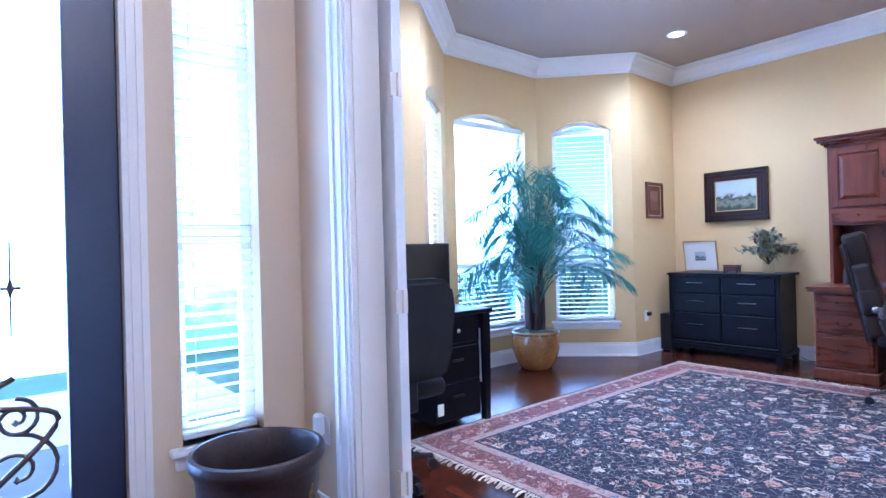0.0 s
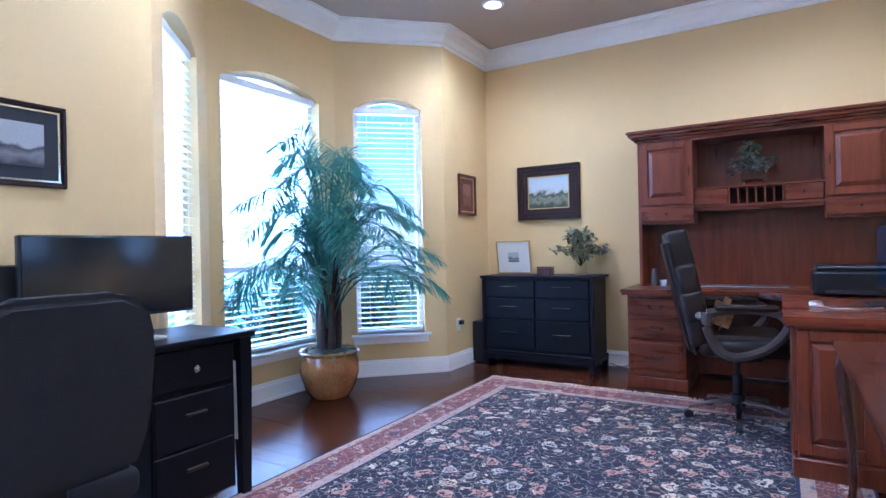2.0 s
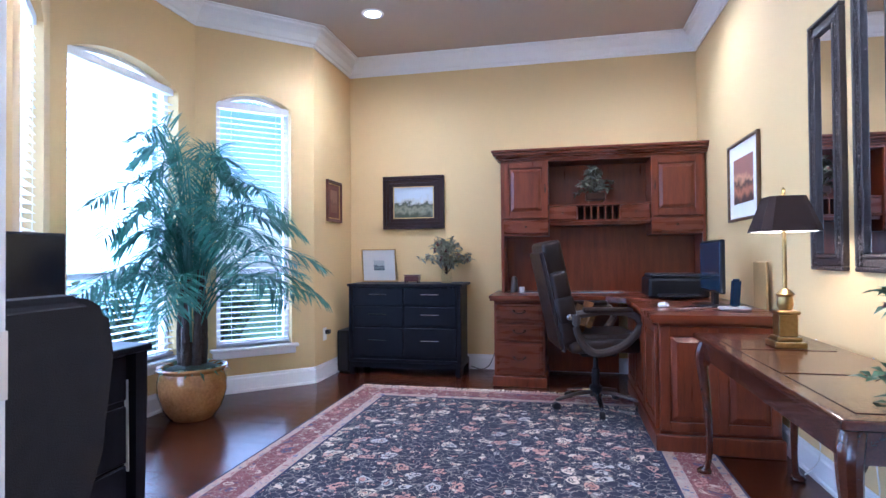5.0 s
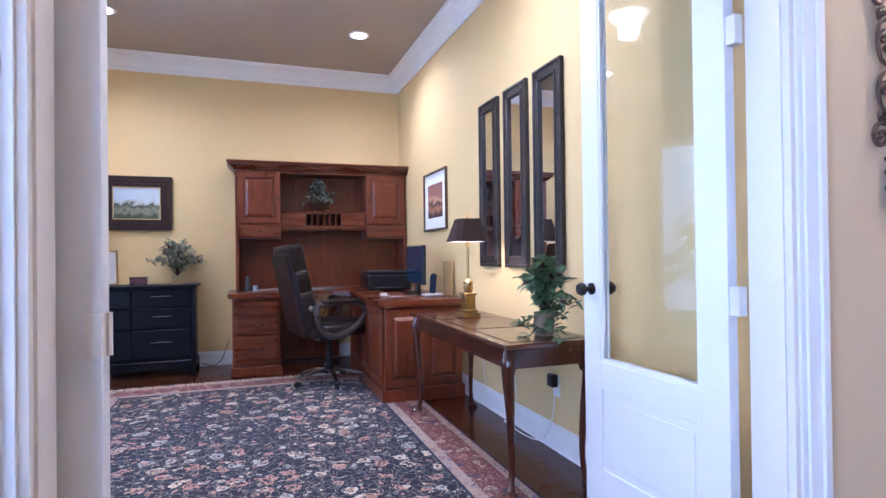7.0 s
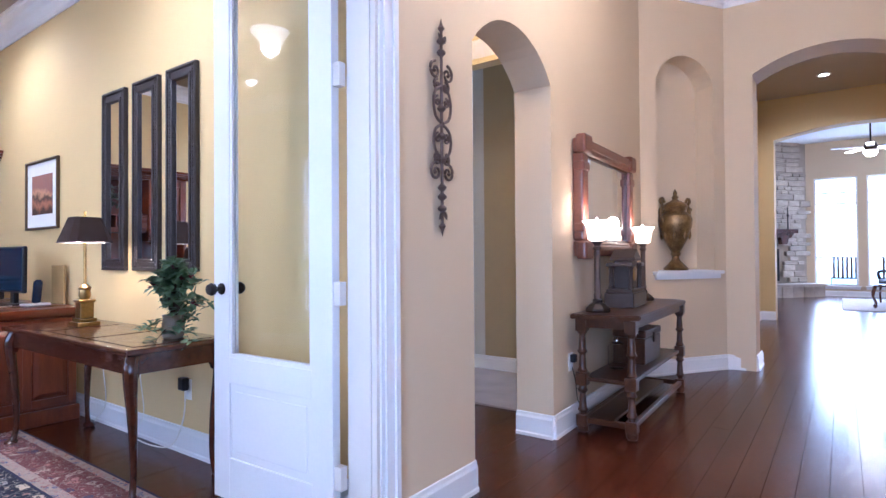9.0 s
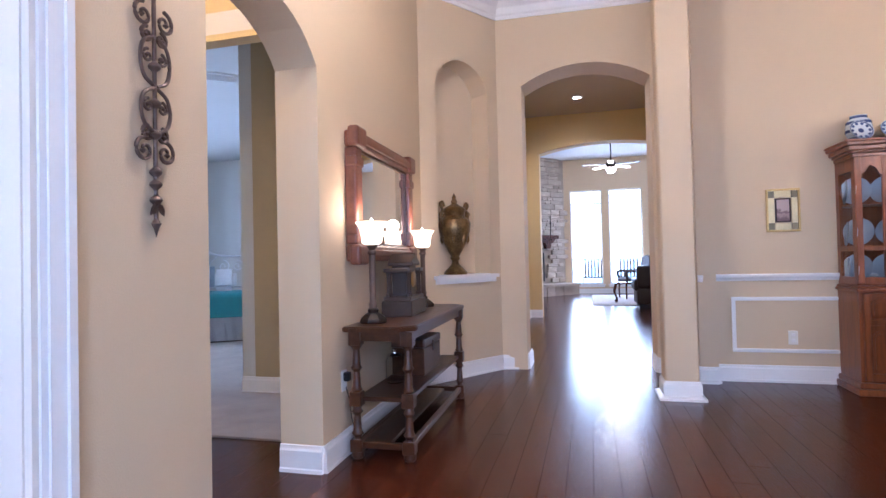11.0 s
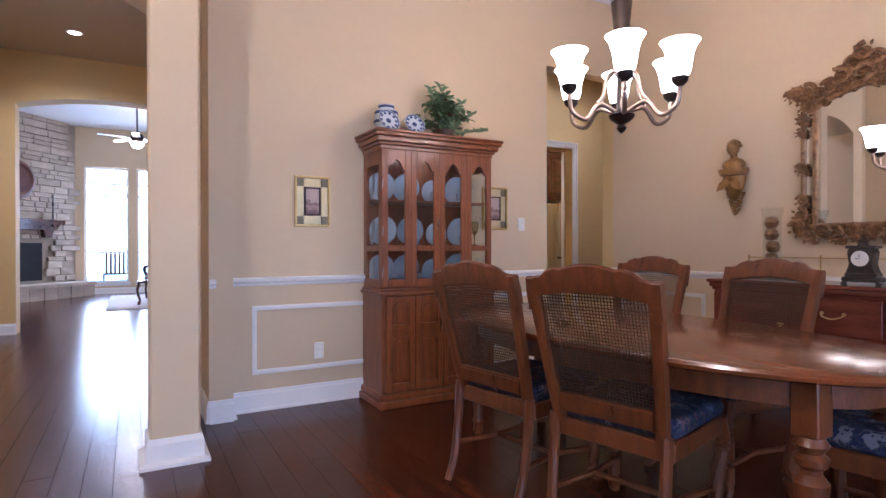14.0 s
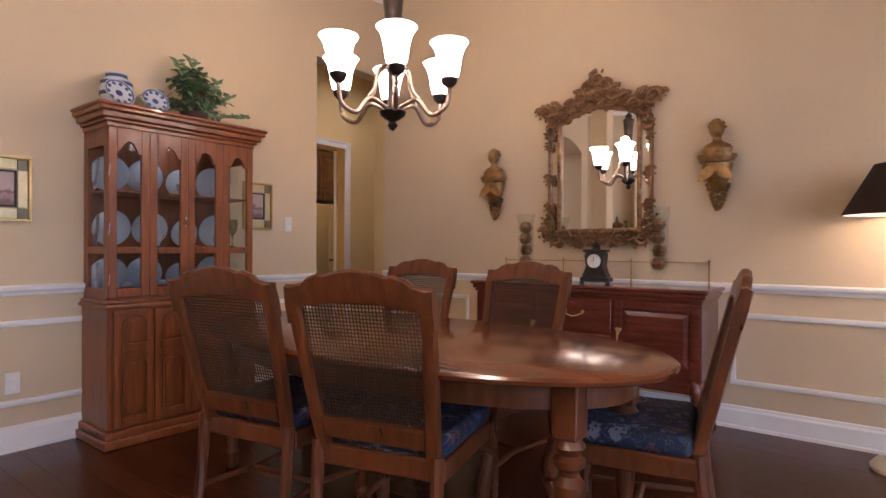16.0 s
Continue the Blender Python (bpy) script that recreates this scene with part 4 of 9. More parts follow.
def dresser():
    d = thing("dresser", "low black wooden six-drawer dresser", "dresser")
    x0, x1, y0, y1, H = 5.865, 6.325, 2.325, 3.40, 0.85
    b2 = B(x0 + 0.02, x1 - 0.01, y0 + 0.02, y1 - 0.02, 0.11, 0.825, bevel=0.003)
    part("body", b2, BLACKWOOD, d)
    part("top", B(x0 - 0.012, x1, y0 - 0.012, y1 + 0.012, 0.825, H, bevel=0.005, seg=2), BLACKWOOD, d)
    b2 = B(x0 + 0.005, x1, y0 + 0.005, y1 - 0.005, 0.07, 0.12, bevel=0.004)
    box(b2, x0 - 0.004, x0 + 0.03, y0, y1, 0.12, 0.15, bevel=0.006)
    part("plinth", b2, BLACKWOOD, d)
    for x in (x0 + 0.005, x1 - 0.055):
        for y in (y0 + 0.005, y1 - 0.055):
            part("leg", B(x, x + 0.05, y, y + 0.05, 0, 0.08, bevel=0.006), BLACKWOOD, d)
    for y in (y0 + 0.002, y1 - 0.037):
        part("stile", B(x0, x0 + 0.025, y, y + 0.035, 0.12, 0.825, bevel=0.003), BLACKWOOD, d)
    ym = (y0 + y1) / 2
    for z0, z1 in ((0.18, 0.44), (0.46, 0.635), (0.655, 0.81)):
        for a, b in ((y0 + 0.045, ym - 0.008), (ym + 0.008, y1 - 0.045)):
            dr = part("drawer", B(x0 + 0.02, x0 + 0.002, a, b, z0, z1, bevel=0.004), BLACKWOOD, d)
            zc = (z0 + z1) / 2 + 0.02
            c = (a + b) / 2
            b2 = tube(bmesh.new(), [(x0 - 0.018, c - 0.085, zc), (x0 - 0.018, c + 0.085, zc)], 0.0045, 8)
            for s in (-0.065, 0.065):
                tube(b2, [(x0 + 0.003, c + s, zc), (x0 - 0.018, c + s, zc)], 0.004, 6)
            part("handle", b2, CHROME, dr, "brushed bar handle", smooth=True)
    return d


dresser()


def subwoofer():
    d = thing("speaker_box", "small black box speaker beside the dresser", "speaker")
    part("cabinet", B(5.93, 6.22, 3.425, 3.545, 0.012, 0.40, bevel=0.012, seg=2), BLACKPL, d)
    part("foot", B(5.95, 6.20, 3.44, 3.53, 0, 0.012), BLACKPL, d)


subwoofer()


def picture(name, label, category, m, W, H, fw, fd, frame_mat, art, mat_w=0.0, mat_mat=None, lip=None, steps=2, group=""):
    """A framed picture in its x-z plane that faces -y, its back on the wall."""
    p = thing(name, label, category, m, group)
    b2 = bmesh.new()
    for k in range(steps):
        a = fw * k / steps
        e = fw * (k + 1) / steps
        d = fd * (1 - 0.45 * k / max(1, steps - 1)) if steps > 1 else fd
        for x0, x1, z0, z1 in ((-W / 2 + a, W / 2 - a, -H / 2 + a, -H / 2 + e), (-W / 2 + a, W / 2 - a, H / 2 - e, H / 2 - a), (-W / 2 + a, -W / 2 + e, -H / 2 + e, H / 2 - e), (W / 2 - e, W / 2 - a, -H / 2 + e, H / 2 - e)):
            box(b2, x0, x1, -d, 0, z0, z1, bevel=0.003)
    part("frame", b2, frame_mat, p)
    w, h = W / 2 - fw, H / 2 - fw
    if lip:
        b2 = bmesh.new()
        for x0, x1, z0, z1 in ((-w, w, -h, -h + 0.008), (-w, w, h - 0.008, h), (-w, -w + 0.008, -h + 0.008, h - 0.008), (w - 0.008, w, -h + 0.008, h - 0.008)):
            box(b2, x0, x1, -fd * 0.5, 0, z0, z1)
        part("inner_lip", b2, lip, p)
    if mat_mat:
        part("mount", B(-w, w, -0.008, -0.002, -h, h), mat_mat, p)
    part("picture", B(-w + mat_w, w - mat_w, -0.011, -0.003, -h + mat_w, h - mat_w), art, p)
    return p


def art_mat(name, lo, mid, hi, scale=6.0, sky=None):
    """Loose brushwork: bands of ground, trees and sky."""
    m = mat(name, mid, 0.6, vary=0.3, scale=scale, bump=0.1, fine=80)
    nt = m.node_tree
    n, l = nt.nodes.new, nt.links.new
    co, sep, no, ad, rp = n("ShaderNodeTexCoord"), n("ShaderNodeSeparateXYZ"), n("ShaderNodeTexNoise"), n("ShaderNodeMath"), n("ShaderNodeValToRGB")
    no.inputs["Scale"].default_value, no.inputs["Detail"].default_value = scale * 2.2, 6
    l(co.outputs["Generated"], sep.inputs[0]), l(co.outputs["Object"], no.inputs[0])
    ad.operation, ad.inputs[1].default_value = "MULTIPLY_ADD", 0.7
    l(no.outputs[0], ad.inputs[0]), l(sep.outputs["Z"], ad.inputs[2])
    e = rp.color_ramp.elements
    e[0].color, e[0].position = (*lo, 1), 0.40
    e[1].color, e[1].position = (*(sky or hi), 1), 1.05
    for pos, c in ((0.62, mid), (0.78, lo), (0.88, hi)):
        x = e.new(min(1, pos))
        x.color = (*c, 1)
    l(ad.outputs[0], rp.inputs[0]), l(rp.outputs[0], nt.nodes["Principled BSDF"].inputs["Base Color"])
    return m


LANDSCAPE = art_mat("landscape_painting", (0.05, 0.06, 0.03), (0.22, 0.22, 0.14), (0.45, 0.45, 0.42), 8, (0.50, 0.56, 0.62))
SUNSET = art_mat("sunset_print", (0.06, 0.03, 0.02), (0.40, 0.16, 0.08), (0.55, 0.30, 0.16), 4, (0.30, 0.14, 0.10))
SEPIA = art_mat("sepia_document", (0.16, 0.07, 0.04), (0.20, 0.09, 0.05), (0.24, 0.12, 0.07), 9)
SKETCH = art_mat("small_sketch", (0.10, 0.12, 0.13), (0.30, 0.32, 0.32), (0.5, 0.52, 0.50), 12)
GREYPHOTO = art_mat("grey_photo", (0.03, 0.03, 0.04), (0.16, 0.16, 0.17), (0.34, 0.34, 0.35), 5)
PINKPRINT = art_mat("botanical_print", (0.16, 0.10, 0.10), (0.38, 0.26, 0.24), (0.48, 0.36, 0.32), 14)
BROWNFRAME = mat("dark_walnut_frame", (0.026, 0.011, 0.008), 0.45, vary=0.3, scale=9, spec=0.25)
REDFRAME = mat("reddish_wood_frame", (0.10, 0.032, 0.02), 0.4, vary=0.3, scale=9)
GOLDLINE = mat("thin_gilt", (0.55, 0.38, 0.14), 0.35, 0.8, vary=0.2)
RED_MOUNT = mat("maroon_mount", (0.13, 0.05, 0.035), 0.7)

picture("framed_painting", "landscape painting in a wide dark wooden frame", "picture", pose(OE, 2.885, 1.645, 0, 0, -90), 0.63, 0.53, 0.105, 0.045, BROWNFRAME, LANDSCAPE, lip=GOLDLINE, steps=3)
picture("framed_document", "small framed document in reddish wood", "picture", pose(5.885, ON, 1.63, 0, 0, 0), 0.33, 0.39, 0.03, 0.028, REDFRAME, SEPIA, 0.06, RED_MOUNT, lip=GOLDLINE)
picture("framed_photo", "grey photograph with a dark mount in a thin frame", "picture", pose(2.06, ON, 1.57, 0, 0, 0), 0.56, 0.34, 0.022, 0.022, BROWNFRAME, GREYPHOTO, 0.06, mat("black_mount", (0.02, 0.02, 0.024), 0.8), lip=CHROME)
picture("framed_print", "sunset print with a wide white mount in a thin gilt frame", "picture", pose(5.02, OS, 1.60, 0, 0, 180), 0.64, 0.545, 0.018, 0.024, mat("dark_gilt_frame", (0.12, 0.07, 0.03), 0.4, 0.5), SUNSET, 0.10, PAPER, steps=1)
p = picture("standing_picture", "small sketch in a gilt frame leaning on the dresser", "picture", pose(6.18, 3.20, 0.851 + 0.168, 12, 0, -90 + 8), 0.345, 0.335, 0.014, 0.016, GOLDLINE, SKETCH, 0.105, PAPER, steps=1)
for x in (3.79, 3.375, 2.97):
    mr = thing("wall_mirror", "tall narrow mirror in a carved dark frame", "mirror", pose(x, OS, 1.605, 0, 0, 180), "three narrow mirrors on the office wall")
    W, H, fw = 0.315, 1.17, 0.072
    b2 = bmesh.new()
    for k, (a, e, d) in enumerate(((0, 0.02, 0.03), (0.02, 0.055, 0.022), (0.055, fw, 0.03))):
        for x0, x1, z0, z1 in ((-W / 2 + a, W / 2 - a, -H / 2 + a, -H / 2 + e), (-W / 2 + a, W / 2 - a, H / 2 - e, H / 2 - a), (-W / 2 + a, -W / 2 + e, -H / 2 + e, H / 2 - e), (W / 2 - e, W / 2 - a, -H / 2 + e, H / 2 - e)):
            box(b2, x0, x1, -d, 0, z0, z1, bevel=0.004)
    rd = random.Random(3)
    for k in range(52):
        z = -H / 2 + 0.03 + k * (H - 0.06) / 51
        for s in (-1, 1):
            lathe(b2, [(0.012, 0), (0.011, 0.004), (0, 0.008)], 6, Matrix.Translation((s * (W / 2 - 0.037), -0.022, z)) @ pose(0, 0, 0, 90, 0, 0))
    part("frame", b2, DARKFRAME, mr)
    part("mirror_glass", B(-W / 2 + fw, W / 2 - fw, -0.014, -0.006, -H / 2 + fw, H / 2 - fw, bevel=0.003), MIRROR, mr)


# ---- plants ----
def leaf_mesh(bm, base, d, up, ln, w, fold=0.25, droop=0.3, n=3):
    """One leaf blade: a folded, tapering strip."""
    d, up = Vector(d).normalized(), Vector(up)
    s = d.cross(up)
    s = s.normalized() if s.length > 0.01 else Vector((1, 0, 0))
    up = s.cross(d).normalized()
    prev = None
    for i in range(n + 1):
        t = i / n
        c = Vector(base) + d * (ln * t) + Vector((0, 0, -droop * ln * t * t))
        k = w * math.sin(math.pi * (0.12 + 0.86 * t)) if i < n else 0.001
        row = [bm.verts.new(c - s * k + up * (fold * k)), bm.verts.new(c), bm.verts.new(c + s * k + up * (fold * k))]
        if prev:
            bm.faces.new((prev[0], prev[1], row[1], row[0])), bm.faces.new((prev[1], prev[2], row[2], row[1]))
        prev = row


def palm():
    t = thing("potted_palm", "tall potted palm with arching fronds in an amber glazed pot", "plant", pose(4.33, 3.93, 0))
    b2 = lathe(bmesh.new(), [(0.13, 0), (0.145, 0.01), (0.19, 0.08), (0.225, 0.19), (0.222, 0.27), (0.205, 0.325), (0.222, 0.335), (0.232, 0.35), (0.225, 0.362), (0.20, 0.358), (0.195, 0.31), (0, 0.31)], 36)
    part("pot", b2, TERRA, t, "amber glazed ceramic pot", smooth=True)
    part("moss", lathe(bmesh.new(), [(0.196, 0.312), (0.17, 0.345), (0.1, 0.37), (0, 0.375)], 24), SOIL, t, smooth=True)
    rd = random.Random(11)
    for k in range(6):
        a = k * 1.05
        pts = curve_pts([(0.06 * math.cos(a), 0.06 * math.sin(a), 0.33), (0.075 * math.cos(a), 0.075 * math.sin(a), 0.6), (0.06 * math.cos(a + 0.4), 0.06 * math.sin(a + 0.4), 0.82 + 0.05 * k)], 4)
        part("trunk", tube(bmesh.new(), pts, 0.034, 8, 0.018), BARK, t)
    b2 = bmesh.new()
    for k in range(60):
        a = rd.uniform(0, 2 * math.pi)
        leaf_mesh(b2, (0.15 * math.cos(a), 0.15 * math.sin(a), 0.34), (math.cos(a), math.sin(a), rd.uniform(0.2, 1.2)), (0, 0, 1), rd.uniform(0.07, 0.14), 0.012, droop=0.6)
    part("moss_tuft", b2, LEAFG, t)
    # three tiers of fronds: upright shoots, arching middle, drooping skirt
    tiers = [(12, 0.24, 0.42, 1.66, 1.96, 0.02, 0.12, 0.95), (30, 0.46, 0.68, 1.28, 1.62, 0.03, 0.20, 0.80), (24, 0.58, 0.84, 0.92, 1.24, 0.08, 0.30, 0.62)]
    k = 0
    for count, r0, r1, z0, z1, d0, d1, h in tiers:
        for _ in range(count):
            k += 1
            a = k * 2.399 + rd.uniform(-0.25, 0.25)
            ca, sa = math.cos(a), math.sin(a)
            reach, top, fall, h0 = rd.uniform(r0, r1), rd.uniform(z0, z1), rd.uniform(d0, d1), h + rd.uniform(-0.12, 0.12)
            if sa > 0:
                reach = min(reach, 0.24 / max(sa, 0.05))
            ctrl = [(0.04 * ca, 0.04 * sa, h0), (0.22 * reach * ca, 0.22 * reach * sa, h0 + 0.60 * (top - h0)), (0.58 * reach * ca, 0.58 * reach * sa, top), (0.88 * reach * ca, 0.88 * reach * sa, top - 0.35 * fall), (1.08 * reach * ca, 1.08 * reach * sa, top - fall)]
            pts = curve_pts(ctrl, 9)
            b2 = tube(bmesh.new(), pts, 0.0065, 5, 0.002)
            n = len(pts)
            for i in range(int(n * 0.25), n):
                p0, tan = pts[i], (pts[min(i + 1, n - 1)] - pts[max(i - 1, 0)]).normalized()
                side = tan.cross(Vector((0, 0, 1)))
                side = side.normalized() if side.length > 0.1 else Vector((-sa, ca, 0))
                f = math.sin(math.pi * min(1, 0.12 + 0.86 * (i - n * 0.25) / (n * 0.75)))
                for s in (-1, 1):
                    q = p0 + tan * rd.uniform(0, 0.03)
                    dd = tan * rd.uniform(0.7, 1.1) + side * s + Vector((0, 0, rd.uniform(-0.15, 0.25)))
                    leaf_mesh(b2, q, dd, (0, 0, 1), 0.08 + 0.16 * f * rd.uniform(0.8, 1.1), 0.0066, fold=0.35, droop=rd.uniform(0.12, 0.4), n=4)
            part("frond", b2, PALM, t)


palm()


def bouquet(name, label, m, r, h, z0, count, material, leaf=(0.035, 0.016), flowers=None, stems=16, seed=1, squash=1.0, trail=0.0):
    """A leafy arrangement: stems that fork, with leaves on them."""
    t = thing(name, label, "plant", m)
    rd = random.Random(seed)
    st, lf, fl = bmesh.new(), bmesh.new(), bmesh.new()
    for k in range(stems):
        a, e = rd.uniform(0, 2 * math.pi), rd.uniform(0.15, 1.0)
        tip = Vector((r * e * math.cos(a), r * squash * e * math.sin(a), z0 + h * (1.05 - 0.75 * e * e) * rd.uniform(0.75, 1.0) - trail * (e > 0.75) * h * rd.random()))
        mid = Vector((tip.x * 0.45, tip.y * 0.45, z0 + (tip.z - z0) * 0.65 + 0.03))
        pts = curve_pts([(0, 0, z0 - 0.02), mid, tip], 6)
        tube(st, pts, 0.0028, 5, 0.0012)
        for i in range(3, len(pts)):
            for _ in range(max(1, count // (stems * (len(pts) - 3)))):
                dd = Vector((rd.uniform(-1, 1), rd.uniform(-1, 1), rd.uniform(-0.4, 0.9)))
                leaf_mesh(lf, pts[i] + dd * 0.012, dd, (0, 0, 1), leaf[0] * rd.uniform(0.7, 1.3), leaf[1] * rd.uniform(0.8, 1.2), droop=0.3, n=2)
        if flowers and k % 3 == 0:
            for _ in range(9):
                dd = Vector((rd.uniform(-1, 1), rd.uniform(-1, 1), rd.uniform(-0.5, 1)))
                leaf_mesh(fl, tip * 0.9 + Vector((0, 0, z0 * 0.1)), dd, (0, 0, 1), 0.028, 0.011, droop=0.1, n=2)
    part("stem", st, BARK, t), part("foliage", lf, material, t)
    if flowers:
        part("blossoms", fl, flowers, t, "dark red blossoms")
    else:
        fl.free()
    return t


dp = bouquet("dresser_plant", "silk sage-green arrangement in a small glass vase on the dresser", pose(6.08, 2.50, 0.851), 0.29, 0.33, 0.10, 900, SAGE, (0.045, 0.017), BERRY, 22, 5)
part("vase", lathe(bmesh.new(), [(0.045, 0), (0.055, 0.01), (0.052, 0.07), (0.043, 0.11), (0.05, 0.125), (0.046, 0.125), (0.038, 0.11), (0.046, 0.06), (0.04, 0.012), (0, 0.012)], 24), GLASS, dp, "clear glass vase", smooth=True)
bx = thing("trinket_box", "small dark red wooden box on the dresser", "box")
part("box", B(6.02, 6.11, 2.76, 2.90, 0.866, 0.915, bevel=0.006), RUST_M := mat("dark_red_wood", (0.09, 0.02, 0.014), 0.35), bx)
part("lid", B(6.015, 6.115, 2.755, 2.905, 0.917, 0.928, bevel=0.005), RUST_M, bx)
for x in (6.025, 6.095):
    for y in (2.765, 2.885):
        part("foot", B(x, x + 0.012, y, y + 0.012, 0.851, 0.866), BLACKWOOD, bx)
hp = bouquet("hutch_plant", "bushy green ivy in a small footed planter on the hutch shelf", pose(6.13, 1.13, 1.563), 0.25, 0.23, 0.10, 900, SAGE, (0.036, 0.017), None, 26, 8, 0.7, 0.4)
b2 = B(-0.045, 0.045, -0.085, 0.085, 0.035, 0.10, bevel=0.008)
part("planter", b2, RUSTIC, hp)
for y in (-0.06, 0.06):
    part("foot", tube(bmesh.new(), curve_pts([(0.04, y, 0), (0.0, y, 0.035), (-0.04, y, 0)], 5), 0.008, 6), GILT, hp)
tp = bouquet("table_plant", "full ivy arrangement with dark red blossoms in a stone vase", pose(2.63, 0.47, 0.701), 0.20, 0.30, 0.09, 1250, LEAFG, (0.045, 0.021), BERRY, 42, 17, 0.85, 0.75)
part("vase", lathe(bmesh.new(), [(0.04, 0), (0.05, 0.012), (0.053, 0.06), (0.045, 0.10), (0.052, 0.115), (0.04, 0.115), (0.036, 0.08), (0, 0.08)], 22), mat("brown_stone_vase", (0.17, 0.13, 0.085), 0.6, vary=0.3, scale=14), tp, "brown stone vase", smooth=True)


# ---- side table and lamp ----
def cabriole(parent, x, y, dx, dy, H, material):
    k = Vector((dx, dy, 0)).normalized()
    ctrl = [(0, 0, H), (0.022, 0, H - 0.06), (0.020, 0, H - 0.14), (-0.004, 0, H * 0.5), (-0.012, 0, 0.14), (0.0, 0, 0.05), (0.018, 0, 0.022)]
    rad = [0.030, 0.032, 0.028, 0.019, 0.014, 0.015, 0.026]
    b2 = bmesh.new()
    pts = [Vector((x, y, 0)) + k * c[0] + Vector((0, 0, c[2])) for c in ctrl]
    fine, rr = curve_pts(pts, 4), []
    for i in range(len(fine)):
        u = i / 4
        a = min(int(u), len(rad) - 2)
        rr.append(rad[a] + (rad[a + 1] - rad[a]) * (u - a))
    prev = None
    for p0, r in zip(fine, rr):
        ring = [b2.verts.new(p0 + Vector((r * math.cos(2 * math.pi * j / 10), r * math.sin(2 * math.pi * j / 10), 0))) for j in range(10)]
        if prev:
            for j in range(10):
                b2.faces.new((prev[j], prev[(j + 1) % 10], ring[(j + 1) % 10], ring[j]))
        else:
            b2.faces.new(ring)
        prev = ring
    b2.faces.new(prev)
    lathe(b2, [(0.022, 0), (0.034, 0.008), (0.034, 0.02), (0.024, 0.03)], 14, Matrix.Translation(fine[-1] - Vector((0, 0, fine[-1].z))))
    # knee bracket
    for s in (-1, 1):
        t2 = Vector((-k.x, 0, 0)) if s > 0 else Vector((0, -k.y, 0))
        q = [Vector((x, y, H - 0.005)), Vector((x, y, H - 0.005)) + t2.normalized() * 0.13, Vector((x, y, H - 0.035)) + t2.normalized() * 0.05, Vector((x, y, H - 0.12)) + t2.normalized() * 0.012]
        n2 = Vector((-t2.y, t2.x, 0)).normalized() * 0.011
        a = [b2.verts.new(v - n2) for v in q]
        b = [b2.verts.new(v + n2) for v in q]
        b2.faces.new(a), b2.faces.new(b)
        for i in range(4):
            b2.faces.new((a[i], a[(i + 1) % 4], b[(i + 1) % 4], b[i]))
    return part("leg", b2, material, parent, smooth=True)


def side_table():
    t = thing("side_table", "long mahogany side table with cabriole legs and leather top", "table")
    x0, x1, y0, y1, H = 2.43, 3.99, 0.285, 0.78, 0.70
    b2 = B(x0, x1, y0, y1, H - 0.028, H, bevel=0.009, seg=3)
    part("tabletop", b2, MAHOG, t)
    for k in range(3):
        a = x0 + 0.07 + k * 0.485
        part("inset", B(a, a + 0.46, y0 + 0.06, y1 - 0.06, H, H + 0.002), mat("dark_leather_inset", (0.05, 0.022, 0.014), 0.22, vary=0.3, scale=12, coat=0.3) if k == 0 else t.children[1].data.materials[0], t, "glossy tooled leather inset")
    b2 = B(x0 + 0.05, x1 - 0.05, y1 - 0.06, y1 - 0.038, H - 0.12, H - 0.028)
    box(b2, x0 + 0.05, x1 - 0.05, y0 + 0.038, y0 + 0.06, H - 0.12, H - 0.028)
    box(b2, x0 + 0.05, x0 + 0.072, y0 + 0.06, y1 - 0.06, H - 0.12, H - 0.028)
    box(b2, x1 - 0.072, x1 - 0.05, y0 + 0.06, y1 - 0.06, H - 0.12, H - 0.028)
    part("apron", b2, MAHOG, t)
    for x, dx in ((x0 + 0.06, -1), (x1 - 0.06, 1)):
        for y, dy in ((y0 + 0.05, -1), (y1 - 0.05, 1)):
            cabriole(t, x, y, dx, dy, H - 0.035, MAHOG)


side_table()


